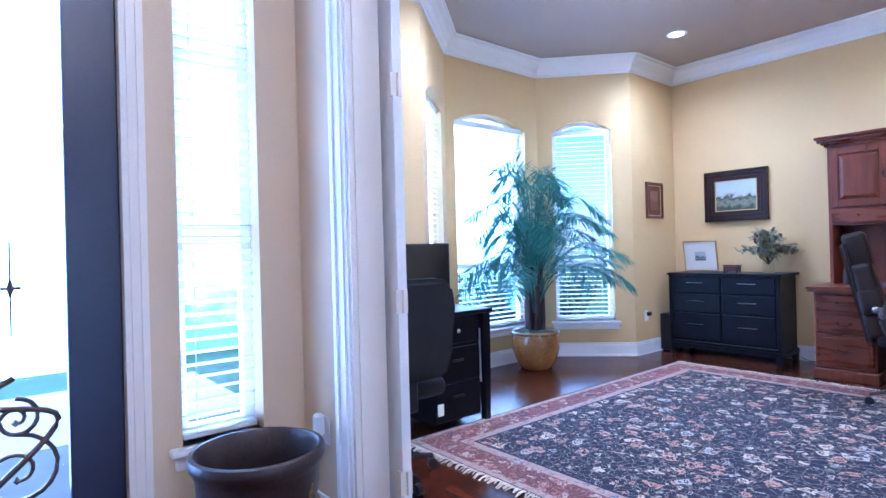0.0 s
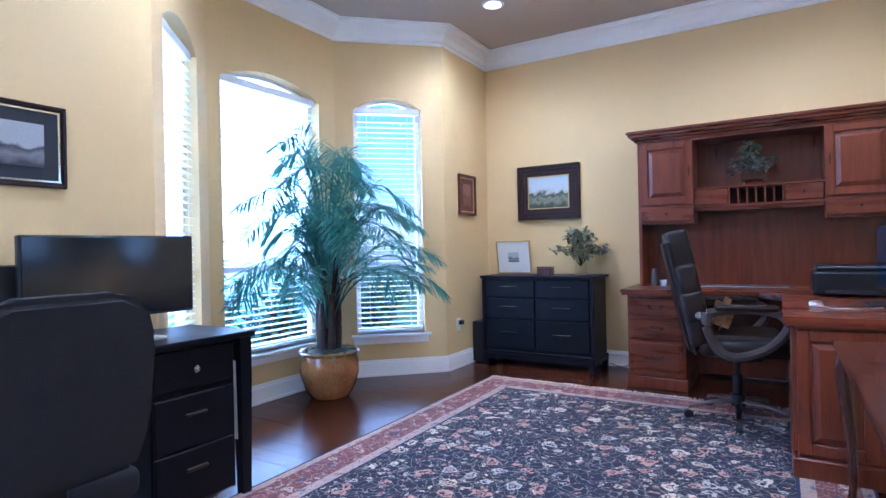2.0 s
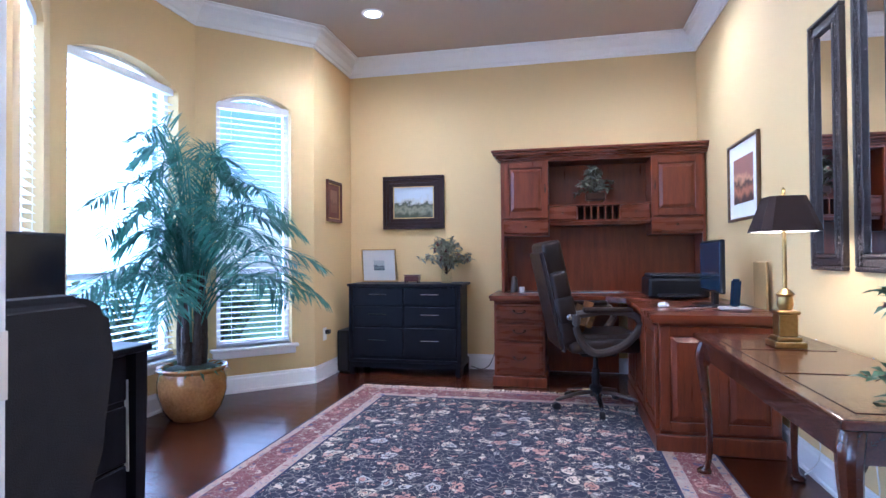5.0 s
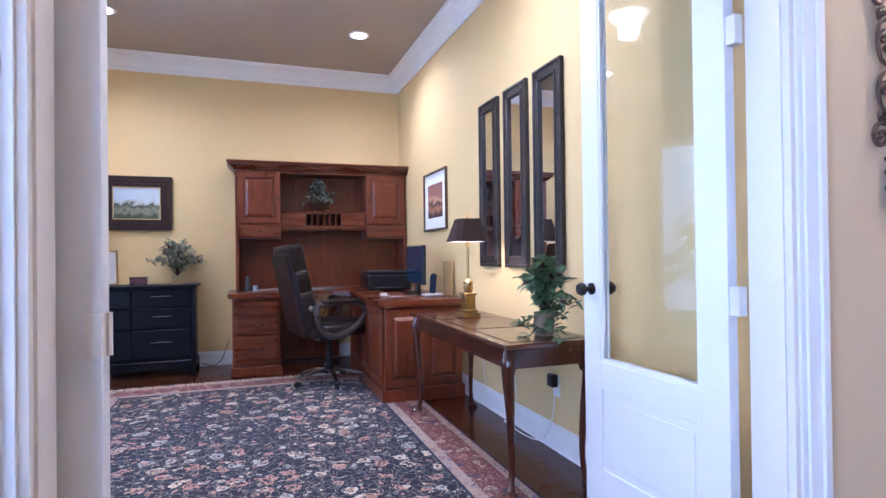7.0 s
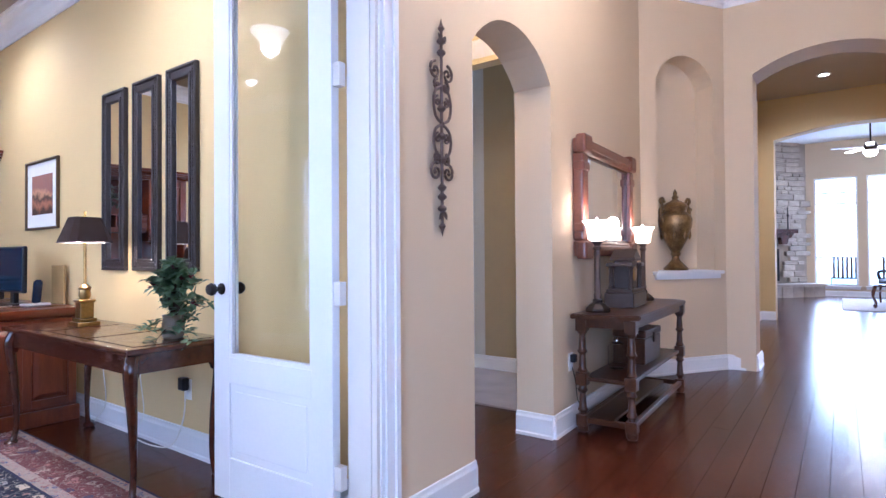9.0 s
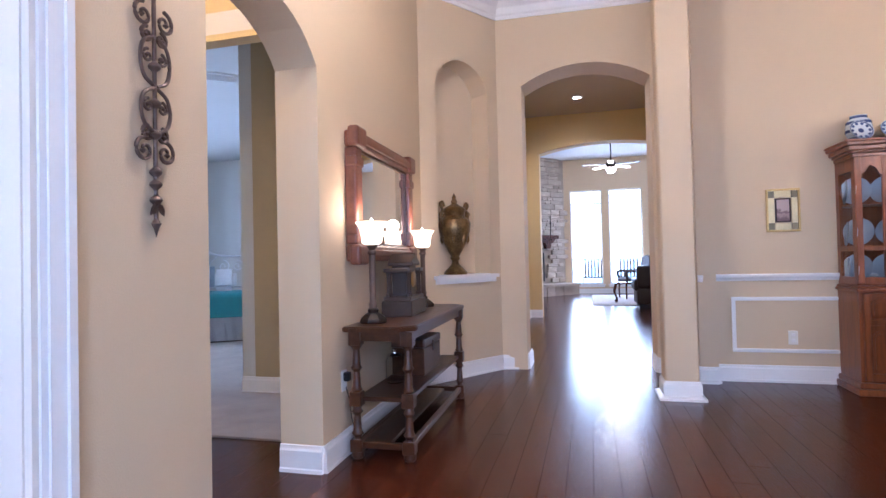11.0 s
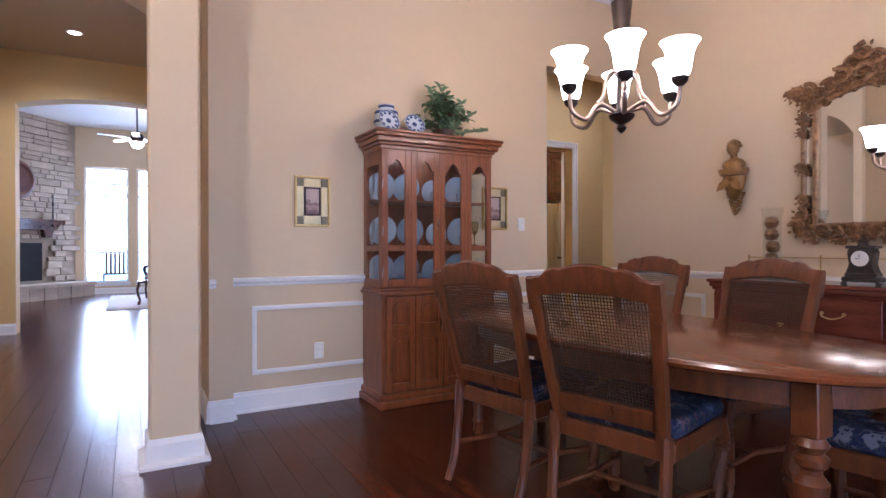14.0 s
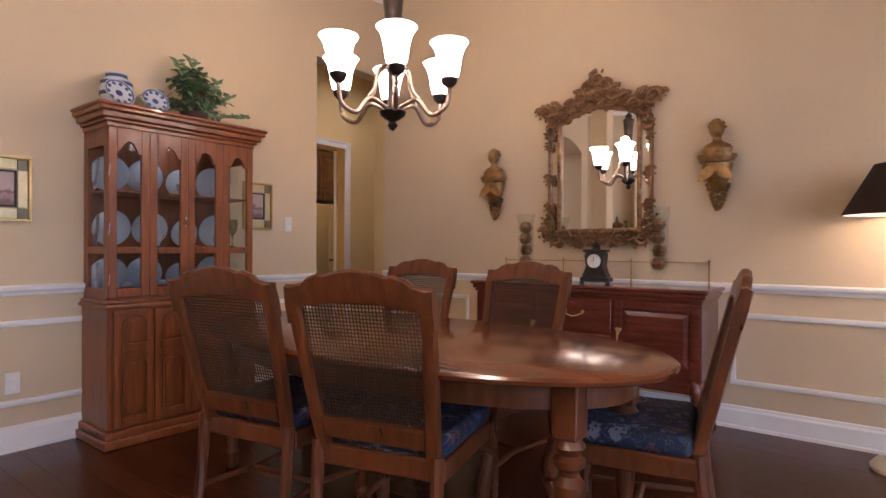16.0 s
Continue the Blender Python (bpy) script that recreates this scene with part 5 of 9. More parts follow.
def shade_lamp(name, label, m, base_parts, shade_z, r0, r1, h, glow, tall=None, square=True, energy=12):
    t = thing(name, label, "lamp", m)
    for nm, bm, mt in base_parts:
        part(nm, bm, mt, t, smooth=True)
    seg = 4 if square else 32
    k = 1.4142 if square else 1.0
    rot = pose(0, 0, 0, 0, 0, 45 if square else 0)
    b2 = bmesh.new()
    rings = []
    for r, z in ((r0, shade_z), (r1, shade_z + h)):
        if square:
            c = r * 0.28
            pts = [(-r + c, -r), (r - c, -r), (r, -r + c), (r, r - c), (r - c, r), (-r + c, r), (-r, r - c), (-r, -r + c)]
        else:
            pts = [(r * math.cos(2 * math.pi * i / 32), r * math.sin(2 * math.pi * i / 32)) for i in range(32)]
        rings.append([b2.verts.new((x, y, z)) for x, y in pts])
    n = len(rings[0])
    for i in range(n):
        b2.faces.new((rings[0][i], rings[0][(i + 1) % n], rings[1][(i + 1) % n], rings[1][i]))
    bmesh.ops.solidify(b2, geom=b2.faces, thickness=0.004)
    sh = part("shade", b2, SHADE, t)
    b2 = bmesh.new()
    rings = []
    for r, z in ((r0 - 0.006, shade_z + 0.002), (r1 - 0.006, shade_z + h - 0.002)):
        if square:
            c = r * 0.28
            pts = [(-r + c, -r), (r - c, -r), (r, -r + c), (r, r - c), (r - c, r), (-r + c, r), (-r, r - c), (-r, -r + c)]
        else:
            pts = [(r * math.cos(2 * math.pi * i / 32), r * math.sin(2 * math.pi * i / 32)) for i in range(32)]
        rings.append([b2.verts.new((x, y, z)) for x, y in pts])
    for i in range(n):
        b2.faces.new((rings[0][i], rings[0][(i + 1) % n], rings[1][(i + 1) % n], rings[1][i]))
    part("shade_lining", b2, PAPER, t, "pale inner lining")
    part("bulb", lathe(bmesh.new(), [(0.012, shade_z + h * 0.2), (0.03, shade_z + h * 0.45), (0.025, shade_z + h * 0.6), (0, shade_z + h * 0.66)], 14), GLOWGLASS, t, "lit bulb", smooth=True)
    part("finial", lathe(bmesh.new(), [(0.006, shade_z + h), (0.012, shade_z + h + 0.012), (0.005, shade_z + h + 0.022), (0.011, shade_z + h + 0.035), (0, shade_z + h + 0.055)], 12), BRASS, t, smooth=True)
    ob = lamp("lamp_light", "POINT", energy, WARM, m @ pose(0, 0, shade_z + h * 0.25), 0.04)
    return t


b2 = B(-0.075, 0.075, -0.075, 0.075, 0, 0.03, bevel=0.004)
box(b2, -0.06, 0.06, -0.06, 0.06, 0.03, 0.055, bevel=0.006)
box(b2, -0.045, 0.045, -0.045, 0.045, 0.055, 0.17, bevel=0.005)
box(b2, -0.055, 0.055, -0.055, 0.055, 0.17, 0.19, bevel=0.006)
lathe(b2, [(0.03, 0.19), (0.04, 0.22), (0.035, 0.26), (0.045, 0.275), (0.02, 0.30)], 16)
b3 = tube(bmesh.new(), [(0, 0, 0.30), (0, 0, 0.66)], 0.011, 12)
shade_lamp("table_lamp", "gilt column table lamp with a brown cut-corner shade", pose(3.56, 0.50, 0.703) @ Matrix.Diagonal((0.82, 0.82, 0.81, 1)), [("base", b2, BRASS), ("stem", b3, BRASS)], 0.60, 0.145, 0.085, 0.185, True, energy=9)


# ---- chairs and desk at the bay ----
def executive_chair():
    t = thing("office_chair", "high-backed dark brown leather office chair with looped arms", "chair", pose(5.09, 1.20, 0, 0, 0, 12))
    for k in range(5):
        a = radians(72 * k + 100)
        c, s = math.cos(a), math.sin(a)
        b2 = tube(bmesh.new(), curve_pts([(0.03 * c, 0.03 * s, 0.12), (0.15 * c, 0.15 * s, 0.11), (0.30 * c, 0.30 * s, 0.075)], 5), 0.026, 8, 0.016, flat=0.7)
        leg = part("base_leg", b2, CHROME if k in (1, 4) else PEWTER, t, smooth=True)
        b2 = lathe(bmesh.new(), [(0.012, -0.02), (0.028, -0.018), (0.03, 0), (0.028, 0.018), (0.012, 0.02)], 14, Matrix.Translation((0.30 * c, 0.30 * s, 0.03)) @ pose(0, 0, 0, 90, 0, math.degrees(a)))
        part("castor", b2, BLACKPL, leg, smooth=True)
    part("gas_column", lathe(bmesh.new(), [(0.045, 0.09), (0.045, 0.16), (0.028, 0.17), (0.028, 0.28), (0.018, 0.29), (0.018, 0.40)], 18), BLACKPL, t, smooth=True)
    part("mechanism", B(-0.11, 0.11, -0.13, 0.13, 0.385, 0.43, bevel=0.015), BLACKPL, t)
    # faces -y
    def cushion(bm, x0, x1, y0, y1, z0, z1, b=0.04):
        return box(bm, x0, x1, y0, y1, z0, z1, bevel=b, seg=4)
    b2 = cushion(bmesh.new(), -0.26, 0.26, -0.27, 0.24, 0.43, 0.53)
    cushion(b2, -0.23, 0.23, -0.26, 0.20, 0.50, 0.56, 0.03)
    part("seat", b2, LEATHER, t, smooth=True)
    b2 = bmesh.new()
    for z0, z1, w, th, y in ((0.50, 0.66, 0.255, 0.115, 0.245), (0.645, 0.82, 0.27, 0.13, 0.262), (0.805, 0.98, 0.265, 0.12, 0.295), (0.965, 1.19, 0.235, 0.135, 0.335)):
        r = bmesh.ops.create_cube(b2, size=1.0, matrix=pose(0, y, (z0 + z1) / 2, -12) @ Matrix.Diagonal((2 * w, th, z1 - z0 + 0.02, 1)))
        bmesh.ops.bevel(b2, geom=list({e for v in r["verts"] for e in v.link_edges}), offset=0.03, segments=4, affect="EDGES", profile=0.5)
    part("backrest", b2, LEATHER, t, smooth=True)
    b2 = bmesh.new()
    r = bmesh.ops.create_cube(b2, size=1.0, matrix=pose(0, 0.335, 0.79, -12) @ Matrix.Diagonal((0.49, 0.06, 0.72, 1)))
    bmesh.ops.bevel(b2, geom=list({e for v in r["verts"] for e in v.link_edges}), offset=0.024, segments=3, affect="EDGES")
    part("back_shell", b2, LEATHER, t, smooth=True)
    for s in (-1, 1):
        x = 0.29 * s
        b2 = tube(bmesh.new(), curve_pts([(x, 0.20, 0.70), (x, 0.02, 0.725), (x, -0.17, 0.70), (x, -0.22, 0.62), (x, -0.12, 0.50), (x * 0.95, 0.04, 0.44), (x * 0.95, 0.14, 0.48), (x, 0.20, 0.60), (x, 0.20, 0.70)], 6), 0.021, 8, flat=1.3)
        arm = part("arm", b2, PEWTER, t, "grey looped arm", smooth=True)
        part("arm_pad", box(bmesh.new(), x - 0.032, x + 0.032, -0.17, 0.16, 0.715, 0.75, bevel=0.014, seg=3), LEATHER, arm, smooth=True)
        part("pivot_bolt", lathe(bmesh.new(), [(0.024, 0), (0.024, 0.008), (0.012, 0.012)], 14, Matrix.Translation((0.262 * s, 0.24, 0.68)) @ pose(0, 0, 0, 0, 90 * s, 0)), CHROME, arm)
    return t


executive_chair()
cu = thing("cushion", "small tan tapestry cushion on the office chair", "cushion")
b2 = bmesh.new()
r = bmesh.ops.create_cube(b2, size=1.0, matrix=pose(5.06, 1.28, 0.665, 22, 0, 12) @ Matrix.Diagonal((0.34, 0.09, 0.22, 1)))
bmesh.ops.bevel(b2, geom=list({e for v in r["verts"] for e in v.link_edges}), offset=0.043, segments=4, affect="EDGES")
part("cover", b2, mat("tan_tapestry", (0.26, 0.13, 0.045), 0.85, vary=0.5, scale=18, bump=0.3), cu, smooth=True)


def desk_clutter():
    def mk(name, label, cat):
        return thing(name, label, cat)
    t = mk("computer_monitor", "dark flat computer monitor on the desk return", "monitor")
    M = pose(4.82, 0.50, 0.767, 0, 0, 8)
    b2 = box(bmesh.new(), -0.035, -0.005, -0.25, 0.25, 0.09, 0.42, bevel=0.006)
    # faces +x
    sh = part("screen_case", b2, BLACKPL, t)
    part("screen", B(-0.006, -0.002, -0.235, 0.235, 0.105, 0.405), BLUESCREEN, t)
    part("stand", B(-0.05, -0.02, -0.04, 0.04, 0.01, 0.2, bevel=0.005), BLACKPL, t)
    part("stand_foot", B(-0.1, 0.08, -0.12, 0.12, 0, 0.012, bevel=0.004), BLACKPL, t)
    t.matrix_world = M @ pose(0, 0, 0, 0, 0, 82)
    t = mk("printer", "black desktop printer on the worktop", "printer")
    part("body", box(bmesh.new(), 5.45, 5.86, 0.34, 0.78, 0.768, 0.92, bevel=0.02, seg=2), BLACKPL, t)
    part("lid", box(bmesh.new(), 5.47, 5.85, 0.36, 0.76, 0.92, 0.95, bevel=0.01), BLACKPL, t)
    part("paper_tray", box(bmesh.new(), 5.28, 5.46, 0.42, 0.72, 0.785, 0.80, bevel=0.003), BLACKPL, t)
    t = mk("computer_mouse", "white computer mouse on the worktop", "mouse")
    b2 = lathe(bmesh.new(), [(0.03, 0), (0.034, 0.008), (0.03, 0.022), (0.016, 0.03), (0, 0.032)], 18, pose(4.70, 0.80, 0.767), 1.5, 1.0)
    part("shell", b2, mat("white_plastic", (0.6, 0.6, 0.6), 0.3), t, smooth=True)
    part("cord", tube(bmesh.new(), curve_pts([(4.66, 0.79, 0.775), (4.58, 0.72, 0.769), (4.62, 0.6, 0.769), (4.72, 0.5, 0.769)], 6), 0.0022, 5), PAPER, t)
    t = mk("cordless_phone", "cordless telephone standing in its cradle", "telephone")
    part("cradle", box(bmesh.new(), 4.44, 4.56, 0.36, 0.52, 0.767, 0.79, bevel=0.01), mat("silver_plastic", (0.45, 0.45, 0.46), 0.3, 0.3), t)
    b2 = bmesh.new()
    r = bmesh.ops.create_cube(b2, size=1.0, matrix=pose(4.47, 0.44, 0.87, 0, -14, 0) @ Matrix.Diagonal((0.03, 0.052, 0.17, 1)))
    bmesh.ops.bevel(b2, geom=list({e for v in r["verts"] for e in v.link_edges}), offset=0.01, segments=2, affect="EDGES")
    part("handset", b2, BLUESCREEN, t, smooth=True)
    t = mk("desk_speaker", "small grey pointed desk speaker", "speaker")
    part("body", lathe(bmesh.new(), [(0.03, 0), (0.034, 0.02), (0.03, 0.09), (0.02, 0.14), (0, 0.15)], 16, pose(6.05, 1.86, 0.767)), PEWTER, t, smooth=True)
    t = mk("small_cup", "small white cup on the worktop", "cup")
    part("cup", lathe(bmesh.new(), [(0.02, 0), (0.028, 0.05), (0.025, 0.05), (0.018, 0.006), (0, 0.006)], 16, pose(6.03, 1.79, 0.767)), PORCELAIN, t, smooth=True)
    t = mk("file_folder", "tan board leaning on the office wall", "folder")
    part("board", box(bmesh.new(), 4.52, 4.74, 0.248, 0.262, 0.767, 1.05, bevel=0.003), mat("tan_board", (0.40, 0.26, 0.09), 0.7), t)


desk_clutter()


def black_desk():
    d = thing("writing_desk", "black painted writing desk with drawers", "desk")
    x0, x1, y0, y1, H = 1.72, 2.88, 3.08, 3.54, 0.755
    part("desktop", B(x0 - 0.02, x1 + 0.025, y0 - 0.025, y1, H - 0.028, H, bevel=0.007, seg=2), BLACKWOOD, d)
    b2 = B(2.42, x1 - 0.065, y0 + 0.03, y1 - 0.02, 0.05, H - 0.028)
    part("drawer_case", b2, BLACKWOOD, d)
    part("apron", B(x0 + 0.04, 2.42, y0 + 0.02, y0 + 0.04, H - 0.15, H - 0.028), BLACKWOOD, d)
    for z0, z1, w in ((0.06, 0.29, 0), (0.30, 0.52, 0), (0.545, 0.715, 1)):
        dr = part("drawer", B(2.43, x1 - 0.072, y0 + 0.012, y0 + 0.03, z0, z1, bevel=0.004), BLACKWOOD, d)
        if w:
            knob(dr, 2.60, y0 + 0.012, (z0 + z1) / 2, (0, -1), 0.016, CHROME)
        else:
            part("cup_pull", B(2.56, 2.66, y0 - 0.004, y0 + 0.012, z1 - 0.09, z1 - 0.075, bevel=0.004), DARKMETAL, dr)
    for x in (x0, x1 - 0.05):
        for y in (y0 - 0.01, y1 - 0.06):
            b2 = bmesh.new()
            lathe(b2, [(0.022 * 1.414, 0), (0.030 * 1.414, H - 0.2), (0.030 * 1.414, H - 0.028)], 4, pose(x + 0.025, y + 0.025, 0, 0, 0, 45))
            part("leg", b2, BLACKWOOD, d)
    # white strip in place of the light showing through the gap by the leg
    t = thing("paper_sheet", "thin white strip standing for the bright gap beside the desk leg", "paper")
    part("sheet", B(2.825, 2.83, 3.10, 3.12, 0.26, 0.62), PAPER, t)
    t = thing("wide_monitor", "large wide flat monitor on the black desk", "monitor", pose(2.46, 3.42, H, 0, 0, -4))
    part("screen_case", B(-0.35, 0.35, -0.02, 0.02, 0.09, 0.445, bevel=0.006), BLACKPL, t)
    part("screen", B(-0.34, 0.34, -0.024, -0.021, 0.105, 0.435), SCREEN, t)
    part("neck", B(-0.03, 0.03, 0.0, 0.025, 0.01, 0.2), PEWTER, t)
    part("stand_foot", B(-0.12, 0.12, -0.09, 0.07, 0, 0.012, bevel=0.004), PEWTER, t)
    part("button", lathe(bmesh.new(), [(0.006, 0), (0.006, 0.003)], 10, pose(0, -0.021, 0.097, 90)), CHROME, t)
    t = thing("tablet", "white-edged tablet lying on the black desk", "tablet")
    part("slab", B(2.40, 2.56, 3.20, 3.28, H, H + 0.012, bevel=0.004), PAPER, t)
    t = thing("second_monitor", "grey laptop screen on the black desk", "monitor", pose(1.98, 3.36, H, 0, 0, 20))
    part("screen_case", box(bmesh.new(), -0.18, 0.18, 0.06, 0.075, 0.016, 0.33, bevel=0.006), mat("dark_grey_case", (0.03, 0.03, 0.034), 0.3), t)
    part("keyboard_half", B(-0.18, 0.18, -0.17, 0.075, 0, 0.016, bevel=0.004), BLACKPL, t)


black_desk()


def task_chair():
    t = thing("task_chair", "charcoal fabric task chair at the black desk", "chair", pose(1.80, 2.76, 0, 0, 0, 184))
    for k in range(5):
        a = radians(72 * k + 18)
        c, s = math.cos(a), math.sin(a)
        leg = part("base_leg", tube(bmesh.new(), [(0.03 * c, 0.03 * s, 0.10), (0.28 * c, 0.28 * s, 0.07)], 0.022, 8, 0.014), BLACKPL, t, smooth=True)
        part("castor", lathe(bmesh.new(), [(0.012, -0.018), (0.026, -0.016), (0.028, 0), (0.026, 0.016), (0.012, 0.018)], 12, Matrix.Translation((0.28 * c, 0.28 * s, 0.028)) @ pose(0, 0, 0, 90, 0, math.degrees(a))), BLACKPL, leg, smooth=True)
    part("gas_column", lathe(bmesh.new(), [(0.03, 0.08), (0.03, 0.22), (0.017, 0.23), (0.017, 0.42)], 14), BLACKPL, t, smooth=True)
    part("seat", box(bmesh.new(), -0.25, 0.25, -0.25, 0.24, 0.42, 0.51, bevel=0.035, seg=4), FABRIC, t, smooth=True)
    b2 = bmesh.new()
    out = [(-0.20, 0.0), (-0.235, 0.12), (-0.24, 0.35), (-0.21, 0.45), (-0.13, 0.49), (0.13, 0.49), (0.21, 0.45), (0.24, 0.35), (0.235, 0.12), (0.20, 0.0)]
    prism(b2, out, pose(0, 0.23, 0.535, -6), 0.07)
    bmesh.ops.bevel(b2, geom=[e for e in b2.edges], offset=0.022, segments=3, affect="EDGES")
    part("backrest", b2, FABRIC, t, smooth=True)
    part("back_bracket", B(-0.035, 0.035, 0.2, 0.26, 0.38, 0.6, bevel=0.008), BLACKPL, t)
    part("lever", tube(bmesh.new(), [(0.1, 0, 0.41), (0.3, 0.05, 0.40)], 0.006, 6), BLACKPL, t)
    part("tag", B(-0.26, -0.22, 0.19, 0.194, 0.30, 0.36), PAPER, t, "small white tag")


task_chair()


def rug():
    t = thing("persian_rug", "large navy floral rug with crimson borders and cream fringe", "rug")
    x0, x1, y0, y1 = 2.20, 5.42, 0.615, 3.105
    part("backing", B(x0, x1, y0, y1, 0.0, 0.004), NAVY, t)
    lay = [(0.0, 0.012, NAVY), (0.012, 0.055, RUGCREAM), (0.055, 0.225, RUGRED), (0.225, 0.285, RUGCREAM), (0.285, 0.30, NAVY)]
    for a, e, mt in lay:
        b2 = bmesh.new()
        for X0, X1, Y0, Y1 in ((x0 + a, x1 - a, y0 + a, y0 + e), (x0 + a, x1 - a, y1 - e, y1 - a), (x0 + a, x0 + e, y0 + e, y1 - e), (x1 - e, x1 - a, y0 + e, y1 - e)):
            box(b2, X0, X1, Y0, Y1, 0.004, 0.0105)
        part("border_band", b2, mt, t)
    part("field", B(x0 + 0.30, x1 - 0.30, y0 + 0.30, y1 - 0.30, 0.004, 0.0105), RUGFIELD, t)
    rd = random.Random(2)
    for x, s in ((x1, 1), (x0, -1)):
        b2 = bmesh.new()
        for k in range(150):
            y = y0 + (y1 - y0) * (k + 0.5) / 150
            dx, dy = 0.05 + rd.uniform(-0.012, 0.02), rd.uniform(-0.02, 0.02)
            tube(b2, [(x - s * 0.005, y, 0.008), (x + s * dx * 0.5, y + dy * 0.4, 0.010 + rd.uniform(0, 0.006)), (x + s * dx, y + dy, 0.004)], 0.006, 5, 0.004, flat=0.6)
        part("fringe", b2, FRINGE, t, "cream cotton fringe")


rug()


def glazed_leaf(name, label, m, reach=0.034, side=0.012):
    """A half-glazed door leaf: x runs from the hinge, y is its thickness."""
    d = structure(thing(name, label, "door", m))
    W, H, T = 0.765, 2.44, 0.04
    b2 = bmesh.new()
    st = 0.115
    for a, b, c, e in ((0, st, 0.012, H), (W - st, W, 0.012, H), (st, W - st, 0.012, 0.20), (st, W - st, 0.535, 0.65), (st, W - st, H - 0.13, H)):
        box(b2, a, b, -T / 2, T / 2, c, e, bevel=0.0015)
    part("stile_frame", b2, TRIM, d)
    b2 = B(st, W - st, -0.010, 0.010, 0.20, 0.535)
    for s in (-1, 1):
        box(b2, st + 0.035, W - st - 0.035, s * 0.010, s * 0.016, 0.235, 0.50, bevel=0.005)
    part("lower_panel", b2, TRIM, d)
    b2 = bmesh.new()
    for s in (-1, 1):
        for a, b, c, e in ((st, st + 0.016, 0.65, H - 0.13), (W - st - 0.016, W - st, 0.65, H - 0.13), (st + 0.016, W - st - 0.016, 0.65, 0.666), (st + 0.016, W - st - 0.016, H - 0.146, H - 0.13)):
            box(b2, a, b, s * 0.004, s * 0.016, c, e)
    part("glazing_bead", b2, TRIM, d)
    g = part("pane", B(st, W - st, -0.003, 0.003, 0.65, H - 0.13), PANE, d)
    g.visible_shadow = False
    for s in (-1, 1):
        b2 = lathe(bmesh.new(), [(0.026, 0), (0.026, 0.006), (0.011, 0.010), (0.010, 0.03), (0.026, 0.042), (0.029, 0.055), (0.022, 0.068), (0, 0.072)], 20, Matrix.Translation((W - 0.06, s * T / 2, 0.955)) @ pose(0, 0, 0, -90 * s, 0, 0))
        part("door_handle", b2, DARKMETAL, d, "dark bronze door knob", smooth=True)
    for z in (0.25, 0.955, 1.80, 2.25):
        b2 = tube(bmesh.new(), [(-0.006, 0.0, z - 0.045), (-0.006, 0.0, z + 0.045)], 0.007, 8)
        box(b2, -reach, 0.03, -0.021, side, z - 0.045, z + 0.045)
        part("hinge", b2, CASING, d)
    return d


glazed_leaf("door_1", "white half-glazed office door leaf standing open", pose(FX + 0.180, YR + 0.045, 0, 0, 0, 1.2))
glazed_leaf("door_2", "white half-glazed office door leaf folded back to the wall", pose(FX + 0.172, YL - 0.100, 0, 0, 0, 84), 0.002, 0.030)


def downlight(x, y, z, e=22, spot=125):
    t = thing("downlight", "lit white recessed ceiling downlight", "ceiling light", pose(x, y, z), "recessed downlights")
    b2 = lathe(bmesh.new(), [(0.062, -0.001), (0.066, -0.010), (0.088, -0.008), (0.092, -0.001)], 28)
    part("trim_ring", b2, TRIM, t, smooth=True)
    part("lens", lathe(bmesh.new(), [(0.061, -0.0015), (0.05, -0.004), (0, -0.006)], 24), BULB, t, "glowing lens", smooth=True)
    lamp("downlight_beam", "SPOT", e, (1.0, 0.90, 0.74), pose(x, y, z - 0.02), 0.05, spot=spot, blend=0.9)


for x, y in ((5.285, 2.94), (5.19, 0.885), (2.9, 2.94), (2.9, 0.95)):
    downlight(x, y, OTOP, 85, 160)


dm = thing("office_ceiling_light", "lit frosted dome light on the office ceiling", "ceiling light", pose(3.94, 2.1, OTOP))
part("pan", lathe(bmesh.new(), [(0.17, -0.03), (0.18, -0.001)], 26), DARKMETAL, dm, smooth=True)
part("dome", lathe(bmesh.new(), [(0, -0.13), (0.08, -0.115), (0.14, -0.07), (0.165, -0.031)], 26), GLOWGLASS, dm, "lit glass dome", smooth=True)
lamp("office_dome_lamp", "POINT", 18, (1.0, 0.84, 0.58), pose(3.94, 2.1, OTOP - 0.17), 0.08)


def outlet(m, n=2, label="white plastic wall outlet plate", name="wall_outlet"):
    t = thing(name, label, "outlet", m)
    part("plate", B(-0.036, 0.036, -0.007, 0, -0.058, 0.058, bevel=0.003), PAPER, t)
    for z in (-0.024, 0.024)[:n]:
        part("socket", B(-0.015, 0.015, -0.010, -0.007, z - 0.013, z + 0.013, bevel=0.003), TRIM, t)
    return t


outlet(pose(2.93, OS, 0.36, 0, 0, 180))
outlet(pose(5.68, ON, 0.40, 0, 0, 0))
pl = thing("plug", "black plug in the wall outlet", "plug")
part("plug_body", B(5.665, 5.715, ON - 0.05, ON - 0.011, 0.40, 0.44, bevel=0.006), BLACKPL, pl)
cd = thing("power_cord", "pale cable hanging from the outlet behind the side table", "cable")
part("cord", tube(bmesh.new(), curve_pts([(2.93, OS + 0.015, 0.38), (2.90, OS + 0.05, 0.2), (3.0, OS + 0.06, 0.05), (3.2, OS + 0.07, 0.012), (3.5, OS + 0.06, 0.012)], 8), 0.004, 6), PAPER, cd)
